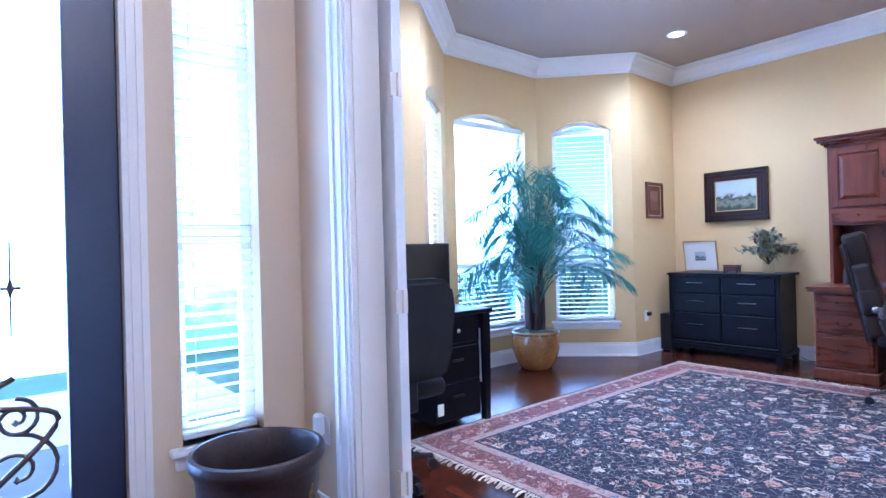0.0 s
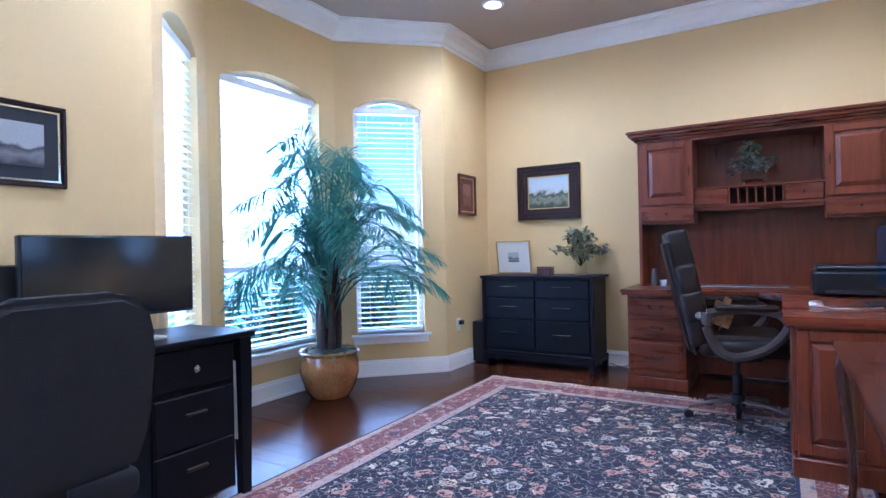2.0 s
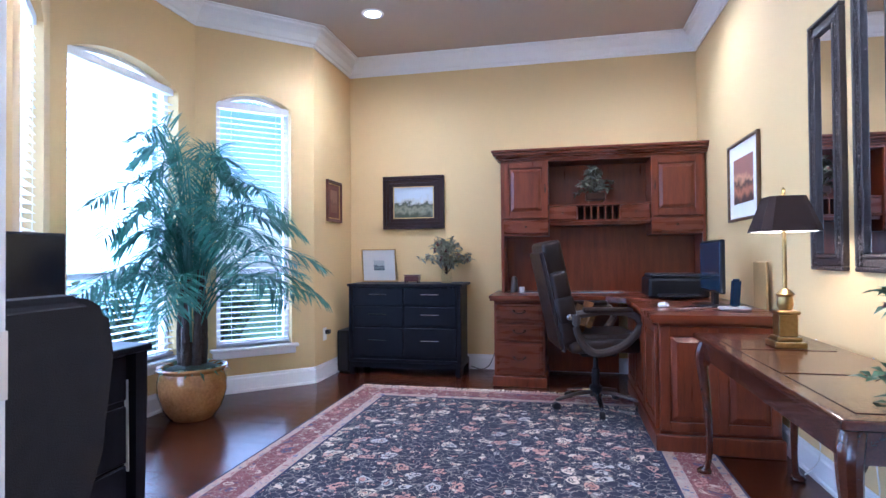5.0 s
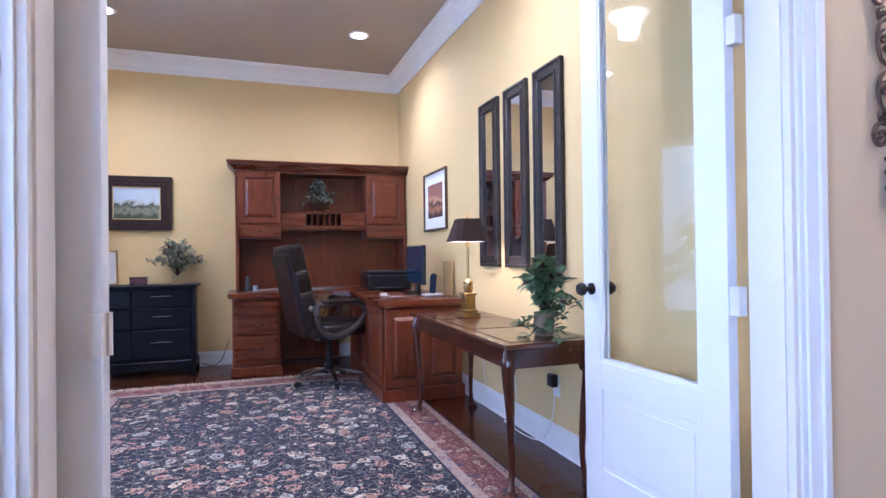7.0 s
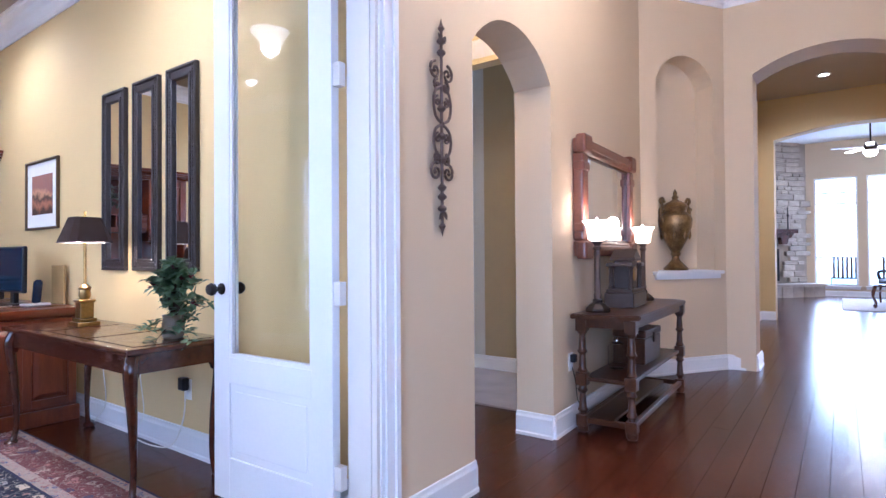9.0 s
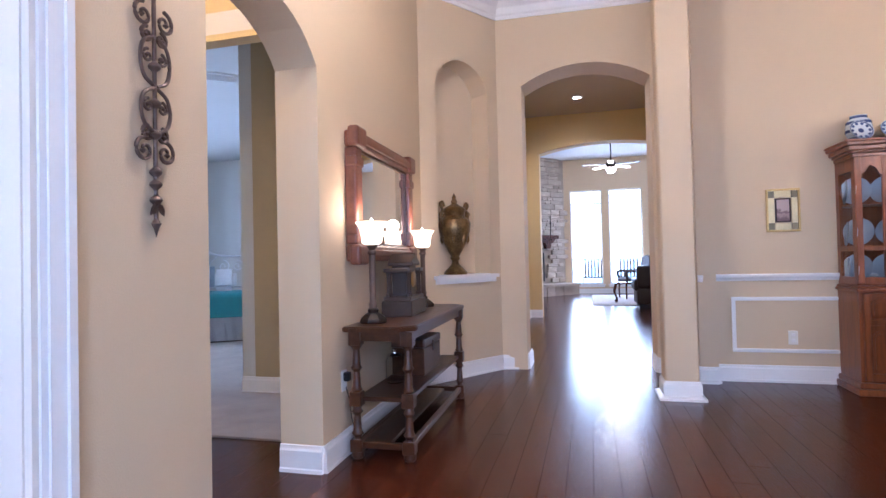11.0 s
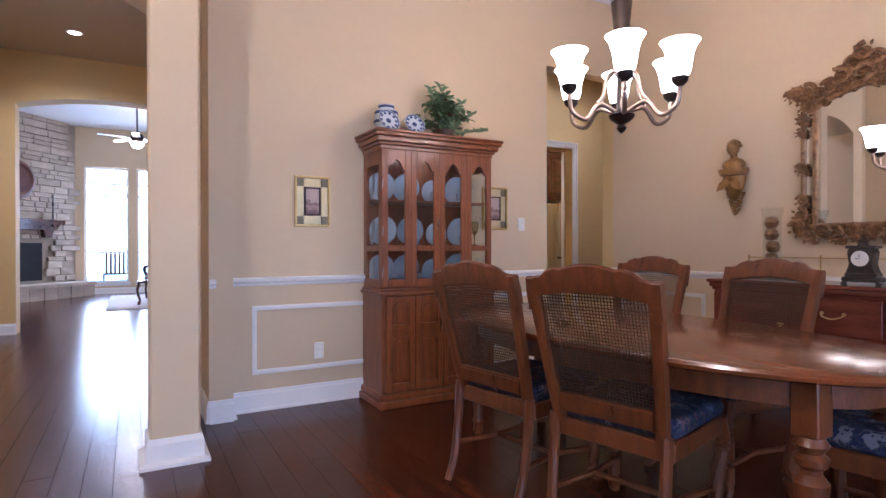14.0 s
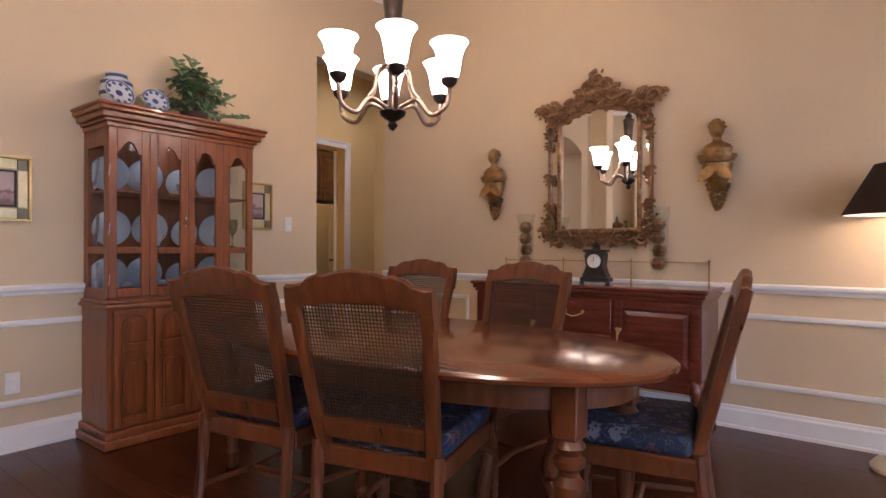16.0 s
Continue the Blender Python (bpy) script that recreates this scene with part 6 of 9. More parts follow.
part("adapter", B(2.90, 2.96, OS + 0.011, OS + 0.05, 0.36, 0.43, bevel=0.006), BLACKPL, cd)
cd = thing("power_cord", "dark cable looping on the floor beside the desk", "cable")
part("cord", tube(bmesh.new(), curve_pts([(6.31, 2.05, 0.25), (6.30, 2.12, 0.06), (6.27, 2.2, 0.012), (6.3, 2.31, 0.03)], 8), 0.004, 6), ROPE, cd)
for x, y0 in ((3.4, 0.0), (3.9, 0.05)):
    cd = thing("power_cord", "thin pale lamp cord behind the side table", "cable")
    part("cord", tube(bmesh.new(), curve_pts([(x, OS + 0.03, 0.69), (x + 0.03, OS + 0.025, 0.4), (x - 0.02, OS + 0.03, 0.15), (x + 0.1, OS + 0.05, 0.01)], 6), 0.003, 5), PAPER, cd)

# ---- things of the foyer ----


def spiral(bm, cx, cz, r, turns=1.4, a0=0.0, sgn=1, th=0.006, y=0.0, r_end=0.2, seg=6, bulb=True):
    """A flat scroll in the x-z plane."""
    n = int(18 * turns)
    pts = []
    for i in range(n + 1):
        t = i / n
        rr = r * (1 - (1 - r_end) * t)
        a = a0 + sgn * 2 * math.pi * turns * t
        pts.append((cx + rr * math.cos(a), y, cz + rr * math.sin(a)))
    tube(bm, pts, th, seg, th * 0.75)
    if bulb:
        lathe(bm, [(0, -th * 1.6), (th * 1.6, 0), (0, th * 1.6)], 8, Matrix.Translation(pts[-1]))
    return pts


def wall_scroll():
    t = thing("wrought_iron_scroll", "tall wrought-iron scrollwork hanging on the foyer wall", "wall ornament", pose(FX - 0.018, -0.005, 1.66, 0, 0, -90))
    part("stem", tube(bmesh.new(), [(0, 0, -0.42), (0, 0, 0.40)], 0.007, 8), IRON, t)
    for s in (-1, 1):
        for z, r in ((0.225, 0.040), (0.165, 0.026), (-0.205, 0.040), (-0.15, 0.026)):
            b2 = bmesh.new()
            spiral(b2, s * (0.004 + r), z, r, 1.3, math.pi / 2, -s, 0.0068)
            part("scroll", b2, IRON, t)
        # two lens-shaped loops with a small curl inside each
        for z0, z1 in ((0.165, 0.005), (0.0, -0.145)):
            zm = (z0 + z1) / 2
            b2 = tube(bmesh.new(), curve_pts([(s * 0.006, -0.004, z0), (s * 0.048, -0.004, z0 - 0.025), (s * 0.062, -0.004, zm), (s * 0.048, -0.004, z1 + 0.025), (s * 0.006, -0.004, z1)], 6), 0.0065, 6)
            part("loop_bar", b2, IRON, t)
            b2 = bmesh.new()
            spiral(b2, s * 0.030, zm + 0.012, 0.022, 1.2, math.pi / 2, -s, 0.0055, y=-0.002)
            part("scroll", b2, IRON, t)
    for z in (0.31, 0.36, -0.27, -0.31, -0.36, 0.07, -0.05, -0.15):
        part("collar", lathe(bmesh.new(), [(0.007, -0.016), (0.018, -0.006), (0.02, 0.0), (0.018, 0.006), (0.007, 0.016)], 12, pose(0, 0, z)), IRON, t, smooth=True)
    for z, d in ((0.40, 1), (-0.42, -1)):
        part("finial", lathe(bmesh.new(), [(0.006, 0), (0.016, 0.015 * d), (0.008, 0.03 * d), (0, 0.06 * d)], 10, pose(0, 0, z)), IRON, t, smooth=True)
        for s in (-1, 1):
            b2 = bmesh.new()
            leaf_mesh(b2, (0, -0.004, z - 0.05 * d), (s * 0.7, 0, 0.9 * d), (0, -1, 0), 0.05, 0.014, droop=0.0)
            bmesh.ops.solidify(b2, geom=b2.faces, thickness=0.003)
            part("leaf", b2, IRON, t)


wall_scroll()

MW = ((FX, -1.16), NICHE[0])


def foyer_mirror():
    mm, ln = line_frame(*MW, True)
    t = thing("foyer_mirror", "large mirror in a carved reddish wooden frame", "mirror", mm @ pose(0.90, 0.03, 1.475, 0, 0, 180))
    W, H = 1.16, 0.77
    CO = mat("red_brown_carved_wood", (0.16, 0.055, 0.030), 0.35, vary=0.35, scale=8, bump=0.12, coat=0.25)
    for a, b, c, e in ((-W / 2, W / 2, -H / 2, -H / 2 + 0.10), (-W / 2, W / 2, H / 2 - 0.10, H / 2)):
        b2 = box(bmesh.new(), a, b, -0.05, 0.028, c, e, bevel=0.016, seg=3)
        box(b2, a + 0.12, b - 0.12, -0.065, -0.05, (c + e) / 2 - 0.022, (c + e) / 2 + 0.022, bevel=0.01, seg=2)
        part("frame_rail", b2, CO, t)
    for a, b in ((-W / 2, -W / 2 + 0.10), (W / 2 - 0.10, W / 2)):
        b2 = box(bmesh.new(), a, b, -0.048, 0.028, -H / 2 + 0.10, H / 2 - 0.10, bevel=0.016, seg=3)
        for k in (-1, 1):
            box(b2, a - 0.008, b + 0.008, -0.055, 0.02, k * 0.2 - 0.03, k * 0.2 + 0.03, bevel=0.01, seg=2)
        part("frame_stile", b2, CO, t)
    for sx in (-1, 1):
        for sz in (-1, 1):
            b2 = box(bmesh.new(), sx * W / 2 - 0.075 * (sx + 1) + (0.02 if sx > 0 else -0.02), sx * W / 2 + 0.075 * (1 - sx) + (0.02 if sx > 0 else -0.02), -0.07, 0.0, sz * H / 2 - 0.06 * (sz + 1) + 0.02 * sz, sz * H / 2 + 0.06 * (1 - sz) + 0.02 * sz, bevel=0.018, seg=3)
            part("corner_block", b2, CO, t)
    part("mirror_glass", B(-W / 2 + 0.10, W / 2 - 0.10, -0.012, 0.0, -H / 2 + 0.10, H / 2 - 0.10, bevel=0.004), MIRROR, t)
    b2 = bmesh.new()
    for a, b, c, e in ((-W / 2 + 0.10, W / 2 - 0.10, -H / 2 + 0.10, -H / 2 + 0.115), (-W / 2 + 0.10, W / 2 - 0.10, H / 2 - 0.115, H / 2 - 0.10), (-W / 2 + 0.10, -W / 2 + 0.115, -H / 2 + 0.115, H / 2 - 0.115), (W / 2 - 0.115, W / 2 - 0.10, -H / 2 + 0.115, H / 2 - 0.115)):
        box(b2, a, b, -0.022, -0.008, c, e)
    part("inner_bead", b2, RUSTIC, t)


foyer_mirror()


def turned_leg(parent, x, y, H, r=0.036, material=RUSTIC, square_at=(), foot=True):
    prof = [(r * 0.7, 0), (r, 0.012), (r, 0.05), (r * 0.6, 0.065), (r * 1.05, 0.085), (r * 0.6, 0.105)]
    z = 0.12
    k = 0
    while z < H - 0.10:
        prof += [(r * 0.55, z), (r * 0.95, z + 0.02), (r * 0.7, z + 0.035), (r * 0.62, z + 0.09)]
        z += 0.12
    prof += [(r * 0.6, H - 0.05), (r * 1.0, H - 0.035), (r, H)]
    b2 = lathe(bmesh.new(), prof, 18, pose(x, y, 0))
    for zc, h in square_at:
        box(b2, x - r, x + r, y - r, y + r, zc - h / 2, zc + h / 2, bevel=0.004)
    return part("leg", b2, material, parent, smooth=True)


def console():
    t = thing("console_table", "rustic brown console table with turned legs and two shelves", "table", pose(1.13, -2.085, 0, 0, 0, 1.6))
    L, D, H = 0.745, 0.19, 0.735
    b2 = bmesh.new()
    out = [(-D, -L + 0.09), (-D + 0.09, -L), (D, -L), (D, L), (-D + 0.09, L), (-D, L - 0.09)]
    lo, hi = [b2.verts.new((x * 1.06, y * 1.02, H - 0.03)) for x, y in out], [b2.verts.new((x * 1.06, y * 1.02, H)) for x, y in out]
    b2.faces.new(lo), b2.faces.new(hi)
    for i in range(6):
        b2.faces.new((lo[i], lo[(i + 1) % 6], hi[(i + 1) % 6], hi[i]))
    bmesh.ops.bevel(b2, geom=[e for e in b2.edges], offset=0.006, segments=2, affect="EDGES")
    part("tabletop", b2, RUSTIC, t)
    b2 = B(-D + 0.03, -D + 0.05, -L + 0.06, L - 0.06, H - 0.085, H - 0.03)
    box(b2, D - 0.05, D - 0.03, -L + 0.06, L - 0.06, H - 0.085, H - 0.03)
    for y in (-L + 0.04, L - 0.06):
        box(b2, -D + 0.05, D - 0.05, y, y + 0.02, H - 0.085, H - 0.03)
    part("apron", b2, RUSTIC, t)
    for x in (-D + 0.04, D - 0.04):
        for y in (-L + 0.06, L - 0.06):
            turned_leg(t, x, y, H - 0.03, 0.034, square_at=((0.075, 0.07), (0.33, 0.08), (H - 0.07, 0.08)))
    part("shelf", box(bmesh.new(), -D + 0.04, D - 0.04, -L + 0.06, L - 0.06, 0.315, 0.34, bevel=0.004), RUSTIC, t)
    for x in (-D + 0.04, D - 0.04):
        part("stretcher", box(bmesh.new(), x - 0.016, x + 0.016, -L + 0.09, L - 0.09, 0.06, 0.095, bevel=0.004), RUSTIC, t)
    for y in (-L + 0.06, L - 0.06):
        part("stretcher", box(bmesh.new(), -D + 0.07, D - 0.07, y - 0.016, y + 0.016, 0.06, 0.095, bevel=0.004), RUSTIC, t)
    part("low_shelf", box(bmesh.new(), -0.03, D - 0.05, -L + 0.09, L - 0.09, 0.066, 0.086, bevel=0.003), RUSTIC, t)
    return t


console()


def torch_lamp(x, y, label):
    t = thing("console_lamp", label, "lamp", pose(x, y, 0.736), "pair of console lamps")
    b2 = lathe(bmesh.new(), [(0.078, 0), (0.082, 0.012), (0.078, 0.025), (0.05, 0.05), (0.03, 0.06), (0.034, 0.075), (0.022, 0.085)], 8)
    part("base", b2, DARKMETAL, t)
    b2 = lathe(bmesh.new(), [(0.021, 0.085), (0.024, 0.11), (0.019, 0.12), (0.0185, 0.39), (0.026, 0.40), (0.026, 0.412), (0.018, 0.42), (0.03, 0.44), (0.038, 0.448)], 16)
    part("column", b2, IRON, t, "bronzed column", smooth=True)
    b2 = lathe(bmesh.new(), [(0.035, 0.448), (0.058, 0.462), (0.062, 0.50), (0.068, 0.54), (0.09, 0.575), (0.093, 0.58), (0.086, 0.577), (0.062, 0.54), (0.056, 0.5), (0.05, 0.468), (0, 0.462)], 28)
    part("glass_shade", b2, WARMGLASS, t, "lit frosted glass cup shade", smooth="all")
    part("finial", lathe(bmesh.new(), [(0.006, 0.46), (0.006, 0.585), (0.01, 0.592), (0, 0.605)], 8), PAPER, t, smooth=True)
    lamp("console_lamp_light", "POINT", 3.2, WARM, pose(x, y, 0.736 + 0.62), 0.05)


torch_lamp(1.205, -1.52, "lit bronzed torch lamp with a frosted glass cup")
torch_lamp(1.225, -2.59, "lit bronzed torch lamp with a frosted glass cup")


def temple_clock():
    t = thing("mantel_clock", "dark temple-shaped mantel clock with columns", "clock", pose(1.19, -2.04, 0.736, 0, 0, -86))
    CL = mat("dark_slate_clock", (0.045, 0.028, 0.020), 0.4, vary=0.35, scale=10, bump=0.05)
    b2 = box(bmesh.new(), -0.20, 0.20, -0.10, 0.10, 0, 0.10, bevel=0.006)
    box(b2, -0.185, 0.185, -0.09, 0.09, 0.10, 0.125, bevel=0.005)
    part("plinth", b2, CL, t)
    b2 = box(bmesh.new(), -0.085, 0.085, -0.06, 0.06, 0.125, 0.32, bevel=0.004)
    part("clock_body", b2, CL, t)
    part("dial", lathe(bmesh.new(), [(0.058, 0), (0.058, 0.004), (0.052, 0.006), (0, 0.006)], 24, pose(0, -0.06, 0.235, 90)), BRASS, t, smooth=True)
    for x in (-0.155, -0.11, 0.11, 0.155):
        for y in (-0.065, 0.065):
            part("small_column", lathe(bmesh.new(), [(0.016, 0.125), (0.016, 0.14), (0.011, 0.145), (0.010, 0.26), (0.015, 0.268), (0.016, 0.28)], 12, pose(x, y, 0)), CL, t, smooth=True)
    b2 = box(bmesh.new(), -0.185, -0.085, -0.09, 0.09, 0.28, 0.305, bevel=0.005)
    box(b2, 0.085, 0.185, -0.09, 0.09, 0.28, 0.305, bevel=0.005)
    box(b2, -0.10, 0.10, -0.085, 0.085, 0.32, 0.345, bevel=0.005)
    prism(b2, [(-0.10, 0.345), (0.10, 0.345), (0, 0.40)], pose(0, -0.08, 0), 0.16)
    part("pediment", b2, CL, t)


temple_clock()
bx = thing("wooden_chest", "small dark wooden chest on the console shelf", "box")
part("body", box(bmesh.new(), 1.04, 1.26, -2.36, -1.96, 0.342, 0.52, bevel=0.006), RUSTIC, bx)
part("lid", box(bmesh.new(), 1.035, 1.265, -2.365, -1.955, 0.522, 0.575, bevel=0.012, seg=2), RUSTIC, bx)
part("latch", box(bmesh.new(), 1.025, 1.036, -2.18, -2.14, 0.48, 0.55, bevel=0.003), DARKMETAL, bx)
jr = thing("glass_jar", "clear glass canister on the console shelf", "jar", pose(1.17, -1.77, 0.341))
part("jar", lathe(bmesh.new(), [(0.05, 0), (0.058, 0.01), (0.058, 0.14), (0.045, 0.16), (0.041, 0.155), (0.052, 0.135), (0.052, 0.015), (0, 0.012)], 22), GLASS, jr, smooth=True)
part("lid", lathe(bmesh.new(), [(0.047, 0.16), (0.05, 0.168), (0.03, 0.18), (0.01, 0.185), (0.014, 0.2), (0, 0.208)], 18), CHROME, jr, smooth=True)
outlet(line_frame(*MW, True)[0] @ pose(0.26, 0, 0.42, 0, 0, 180), label="white outlet with a black plug behind the console")
cd = thing("power_cord", "dark lamp cord beside the console table", "cable")
part("cord", tube(bmesh.new(), curve_pts([(1.35, -1.42, 0.42), (1.335, -1.46, 0.3), (1.33, -1.5, 0.15), (1.32, -1.7, 0.012)], 6), 0.003, 5), ROPE, cd)
part("adapter", B(1.31, 1.343, -1.435, -1.395, 0.42, 0.47, bevel=0.005), BLACKPL, cd)


def urn():
    mm, ln = line_frame(*NICHE)
    t = thing("urn", "tall lidded bronze urn with scrolled handles in the niche", "urn", mm @ pose(0.47, 0.085, NZ0 + 0.005, 0, 0, 0) @ Matrix.Diagonal((1.06, 1.06, 1.12, 1)))
    b2 = lathe(bmesh.new(), [(0.10, 0), (0.105, 0.015), (0.09, 0.03), (0.07, 0.05), (0.035, 0.085), (0.028, 0.115), (0.04, 0.125), (0.045, 0.14), (0.035, 0.15), (0.06, 0.19), (0.105, 0.27), (0.135, 0.36), (0.142, 0.42), (0.13, 0.455), (0.10, 0.475), (0.085, 0.49), (0.092, 0.515), (0.105, 0.53)], 32)
    part("body", b2, PATINA, t, smooth=True)
    b2 = lathe(bmesh.new(), [(0.107, 0.53), (0.10, 0.545), (0.075, 0.565), (0.04, 0.58), (0.022, 0.595), (0.03, 0.61), (0.016, 0.63), (0.02, 0.645), (0, 0.685)], 28)
    part("lid", b2, PATINA, t, smooth=True)
    for s in (-1, 1):
        b2 = tube(bmesh.new(), curve_pts([(s * 0.135, 0, 0.40), (s * 0.165, 0, 0.47), (s * 0.145, 0, 0.54), (s * 0.165, 0, 0.58), (s * 0.14, 0, 0.60), (s * 0.12, 0, 0.565)], 6), 0.013, 8)
        spiral(b2, s * 0.155, 0.50, 0.03, 1.1, 0, s, 0.008)
        part("handle", b2, PATINA, t, smooth=True)
    for k in range(16):
        a = 2 * math.pi * k / 16
        part("leaf_relief", lathe(bmesh.new(), [(0, -0.05), (0.016, -0.02), (0.013, 0.02), (0, 0.05)], 6, Matrix.Translation((0.114 * math.cos(a), 0.114 * math.sin(a), 0.30))), PATINA, t, smooth=True) if k % 2 == 0 else None


urn()


def entry_pot():
    t = thing("floor_pot", "large dark bronze pot with scroll relief by the sidelight", "pot", pose(0.955, 2.20, 0))
    b2 = lathe(bmesh.new(), [(0.13, 0), (0.14, 0.01), (0.16, 0.10), (0.185, 0.30), (0.198, 0.44), (0.205, 0.46), (0.215, 0.475), (0.22, 0.495), (0.214, 0.512), (0.20, 0.515), (0.19, 0.50), (0.18, 0.42), (0.15, 0.12), (0, 0.10)], 40)
    part("body", b2, DARKPOT, t, smooth=True)
    for k in range(7):
        a = 360 * k / 7
        b2 = bmesh.new()
        spiral(b2, -0.04, 0.36, 0.05, 1.2, 0, 1, 0.006, y=-0.186)
        spiral(b2, 0.045, 0.30, 0.045, 1.2, math.pi, 1, 0.006, y=-0.181)
        o = part("scroll_relief", b2, PATINA, t)
        o.matrix_local = pose(0, 0, 0, 0, 0, a)


entry_pot()
outlet(pose(FX, 2.47, 0.42, 0, 0, -90), label="white wall outlet with a night light")
nl = thing("night_light", "white plug-in night light", "night light")
part("body", box(bmesh.new(), FX - 0.05, FX - 0.0105, 2.45, 2.50, 0.40, 0.49, bevel=0.01), TRIM, nl)


def front_door():
    for name, x0, x1, hinge in (("door_3", 0.655, -0.31, 1), ("door_4", -1.28, -0.315, -1)):
        d = structure(thing(name, "dark blue entry door with glass and iron scrollwork", "door", pose(0, YF + 0.05, 0)))
        a, b = min(x0, x1), max(x0, x1)
        st = 0.17
        b2 = bmesh.new()
        for p0, p1, z0, z1 in ((a, a + st, 0.01, 2.44), (b - st, b, 0.01, 2.44), (a + st, b - st, 0.01, 0.30), (a + st, b - st, 2.26, 2.44)):
            box(b2, p0, p1, 0, 0.05, z0, z1, bevel=0.004)
        part("stile_frame", b2, BLUEDOOR, d)
        g = part("pane", B(a + st, b - st, 0.028, 0.032, 0.30, 2.26), PANE, d)
        g.visible_shadow = False
        w = (b - a) / 2 - st
        c = (a + b) / 2
        b2 = bmesh.new()
        for s in (-1, 1):
            for z, r in ((0.44, 0.13), (0.62, 0.07)):
                spiral(b2, c + s * w * 0.52, z, min(r, w * 0.46), 1.5, math.pi / 2, -s, 0.009, y=0.012)
            tube(b2, curve_pts([(c + s * 0.02, 0.012, 0.32), (c + s * w * 0.9, 0.012, 0.6), (c + s * 0.05, 0.012, 0.68), (c + s * 0.16, 0.012, 0.76)], 8), 0.011, 6)
        tube(b2, [(c, 0.012, 0.3), (c, 0.012, 2.26)], 0.008, 6)
        part("iron_scrolls", b2, IRON, d, "black wrought-iron scrollwork")
        for xx in (c - w * 0.5, c + w * 0.5):
            part("iron_cross", lathe(tube(bmesh.new(), [(xx - 0.03, 0.012, 1.06), (xx + 0.03, 0.012, 1.06)], 0.005, 5), [(0.003, -0.16), (0.003, -0.03), (0.012, 0), (0.003, 0.03), (0.003, 0.16)], 8, pose(xx, 0.012, 1.06)), IRON, d)


front_door()


# ---- things of the dining room ----
def dining_chair(first=None, m=None):
    t = thing("dining_chair", "carved wooden dining chair with cane back and blue tapestry seat", "chair", m, "chairs round the dining table")
    W, SH = 0.255, 0.46
    # faces +x locally; the back stands at x = -0.24
    rake = 14
    part("seat", box(bmesh.new(), -0.22, 0.25, -0.25, 0.25, SH - 0.02, SH + 0.055, bevel=0.034, seg=4), FABBLUE, t, "blue floral tapestry seat", smooth=True)
    b2 = bmesh.new()
    for x0, x1, y0, y1 in ((-0.23, 0.25, -0.25, -0.222), (-0.23, 0.25, 0.222, 0.25), (0.222, 0.25, -0.222, 0.222), (-0.24, -0.215, -0.222, 0.222)):
        box(b2, x0, x1, y0, y1, SH - 0.085, SH - 0.015, bevel=0.006)
    part("seat_rail", b2, WALNUT, t)
    for s in (-1, 1):
        b2 = tube(bmesh.new(), curve_pts([(0.225, s * 0.225, SH - 0.02), (0.25, s * 0.235, SH - 0.14), (0.225, s * 0.225, 0.22), (0.215, s * 0.22, 0.06), (0.235, s * 0.228, 0.02), (0.24, s * 0.23, 0.0)], 5), 0.034, 10, 0.022)
        part("leg", b2, WALNUT, t, smooth=True)
        b2 = tube(bmesh.new(), curve_pts([(-0.235, s * 0.225, SH), (-0.25, s * 0.225, 0.28), (-0.275, s * 0.22, 0.12), (-0.325, s * 0.215, 0.0)], 5), 0.024, 8, 0.017)
        part("leg", b2, WALNUT, t, smooth=True)
        part("side_stretcher", tube(bmesh.new(), [(-0.26, s * 0.215, 0.17), (0.0, s * 0.18, 0.165), (0.21, s * 0.215, 0.15)], 0.013, 8), WALNUT, t, smooth=True)
    part("cross_stretcher", tube(bmesh.new(), [(-0.02, -0.18, 0.165), (-0.02, 0.18, 0.165)], 0.013, 8), WALNUT, t, smooth=True)
    M = Matrix.Translation((-0.225, 0, SH - 0.03)) @ pose(0, 0, 0, 0, -rake, 0)
    # back frame: in local y (width) and z (height) of M
    H = 0.645
    hw0, hw1 = 0.205, 0.245

    def crest(y, lift=0.0):
        u = abs(y) / hw1
        return H - 0.055 + lift + 0.055 * (math.cos(min(1, u) * math.pi) * 0.5 + 0.5) ** 0.8 + (0.012 if 0.5 < u < 0.8 else 0)
    for s in (-1, 1):
        b2 = bmesh.new()
        prev = None
        for i in range(9):
            z = i / 8 * (H - 0.06)
            yc = s * (hw0 + (hw1 - hw0) * (i / 8) ** 0.8)
            ring = [b2.verts.new(M @ Vector((dx, yc + dy, z))) for dx, dy in ((-0.016, -0.019), (0.016, -0.022), (0.02, 0.0), (0.016, 0.022), (-0.016, 0.019), (-0.021, 0.0))]
            if prev:
                for j in range(6):
                    b2.faces.new((prev[j], prev[(j + 1) % 6], ring[(j + 1) % 6], ring[j]))
            else:
                b2.faces.new(ring)
            prev = ring
        b2.faces.new(prev)
        part("back_post", b2, WALNUT, t, smooth=True)
    b2 = bmesh.new()
    n = 24
    ys = [-hw1 - 0.02 + (2 * hw1 + 0.04) * i / n for i in range(n + 1)]
    ring_prev = None
    for y in ys:
        top = crest(y)
        bot = H - 0.132 + 0.028 * math.cos(y / hw1 * math.pi * 0.5) - (0.05 if abs(y) > hw1 - 0.015 else 0)
        ring = [b2.verts.new(M @ Vector((dx, y, z))) for dx, z in ((-0.019, bot), (0.019, bot), (0.021, (bot + top) / 2), (0.014, top - 0.006), (0, top), (-0.014, top - 0.006), (-0.021, (bot + top) / 2))]
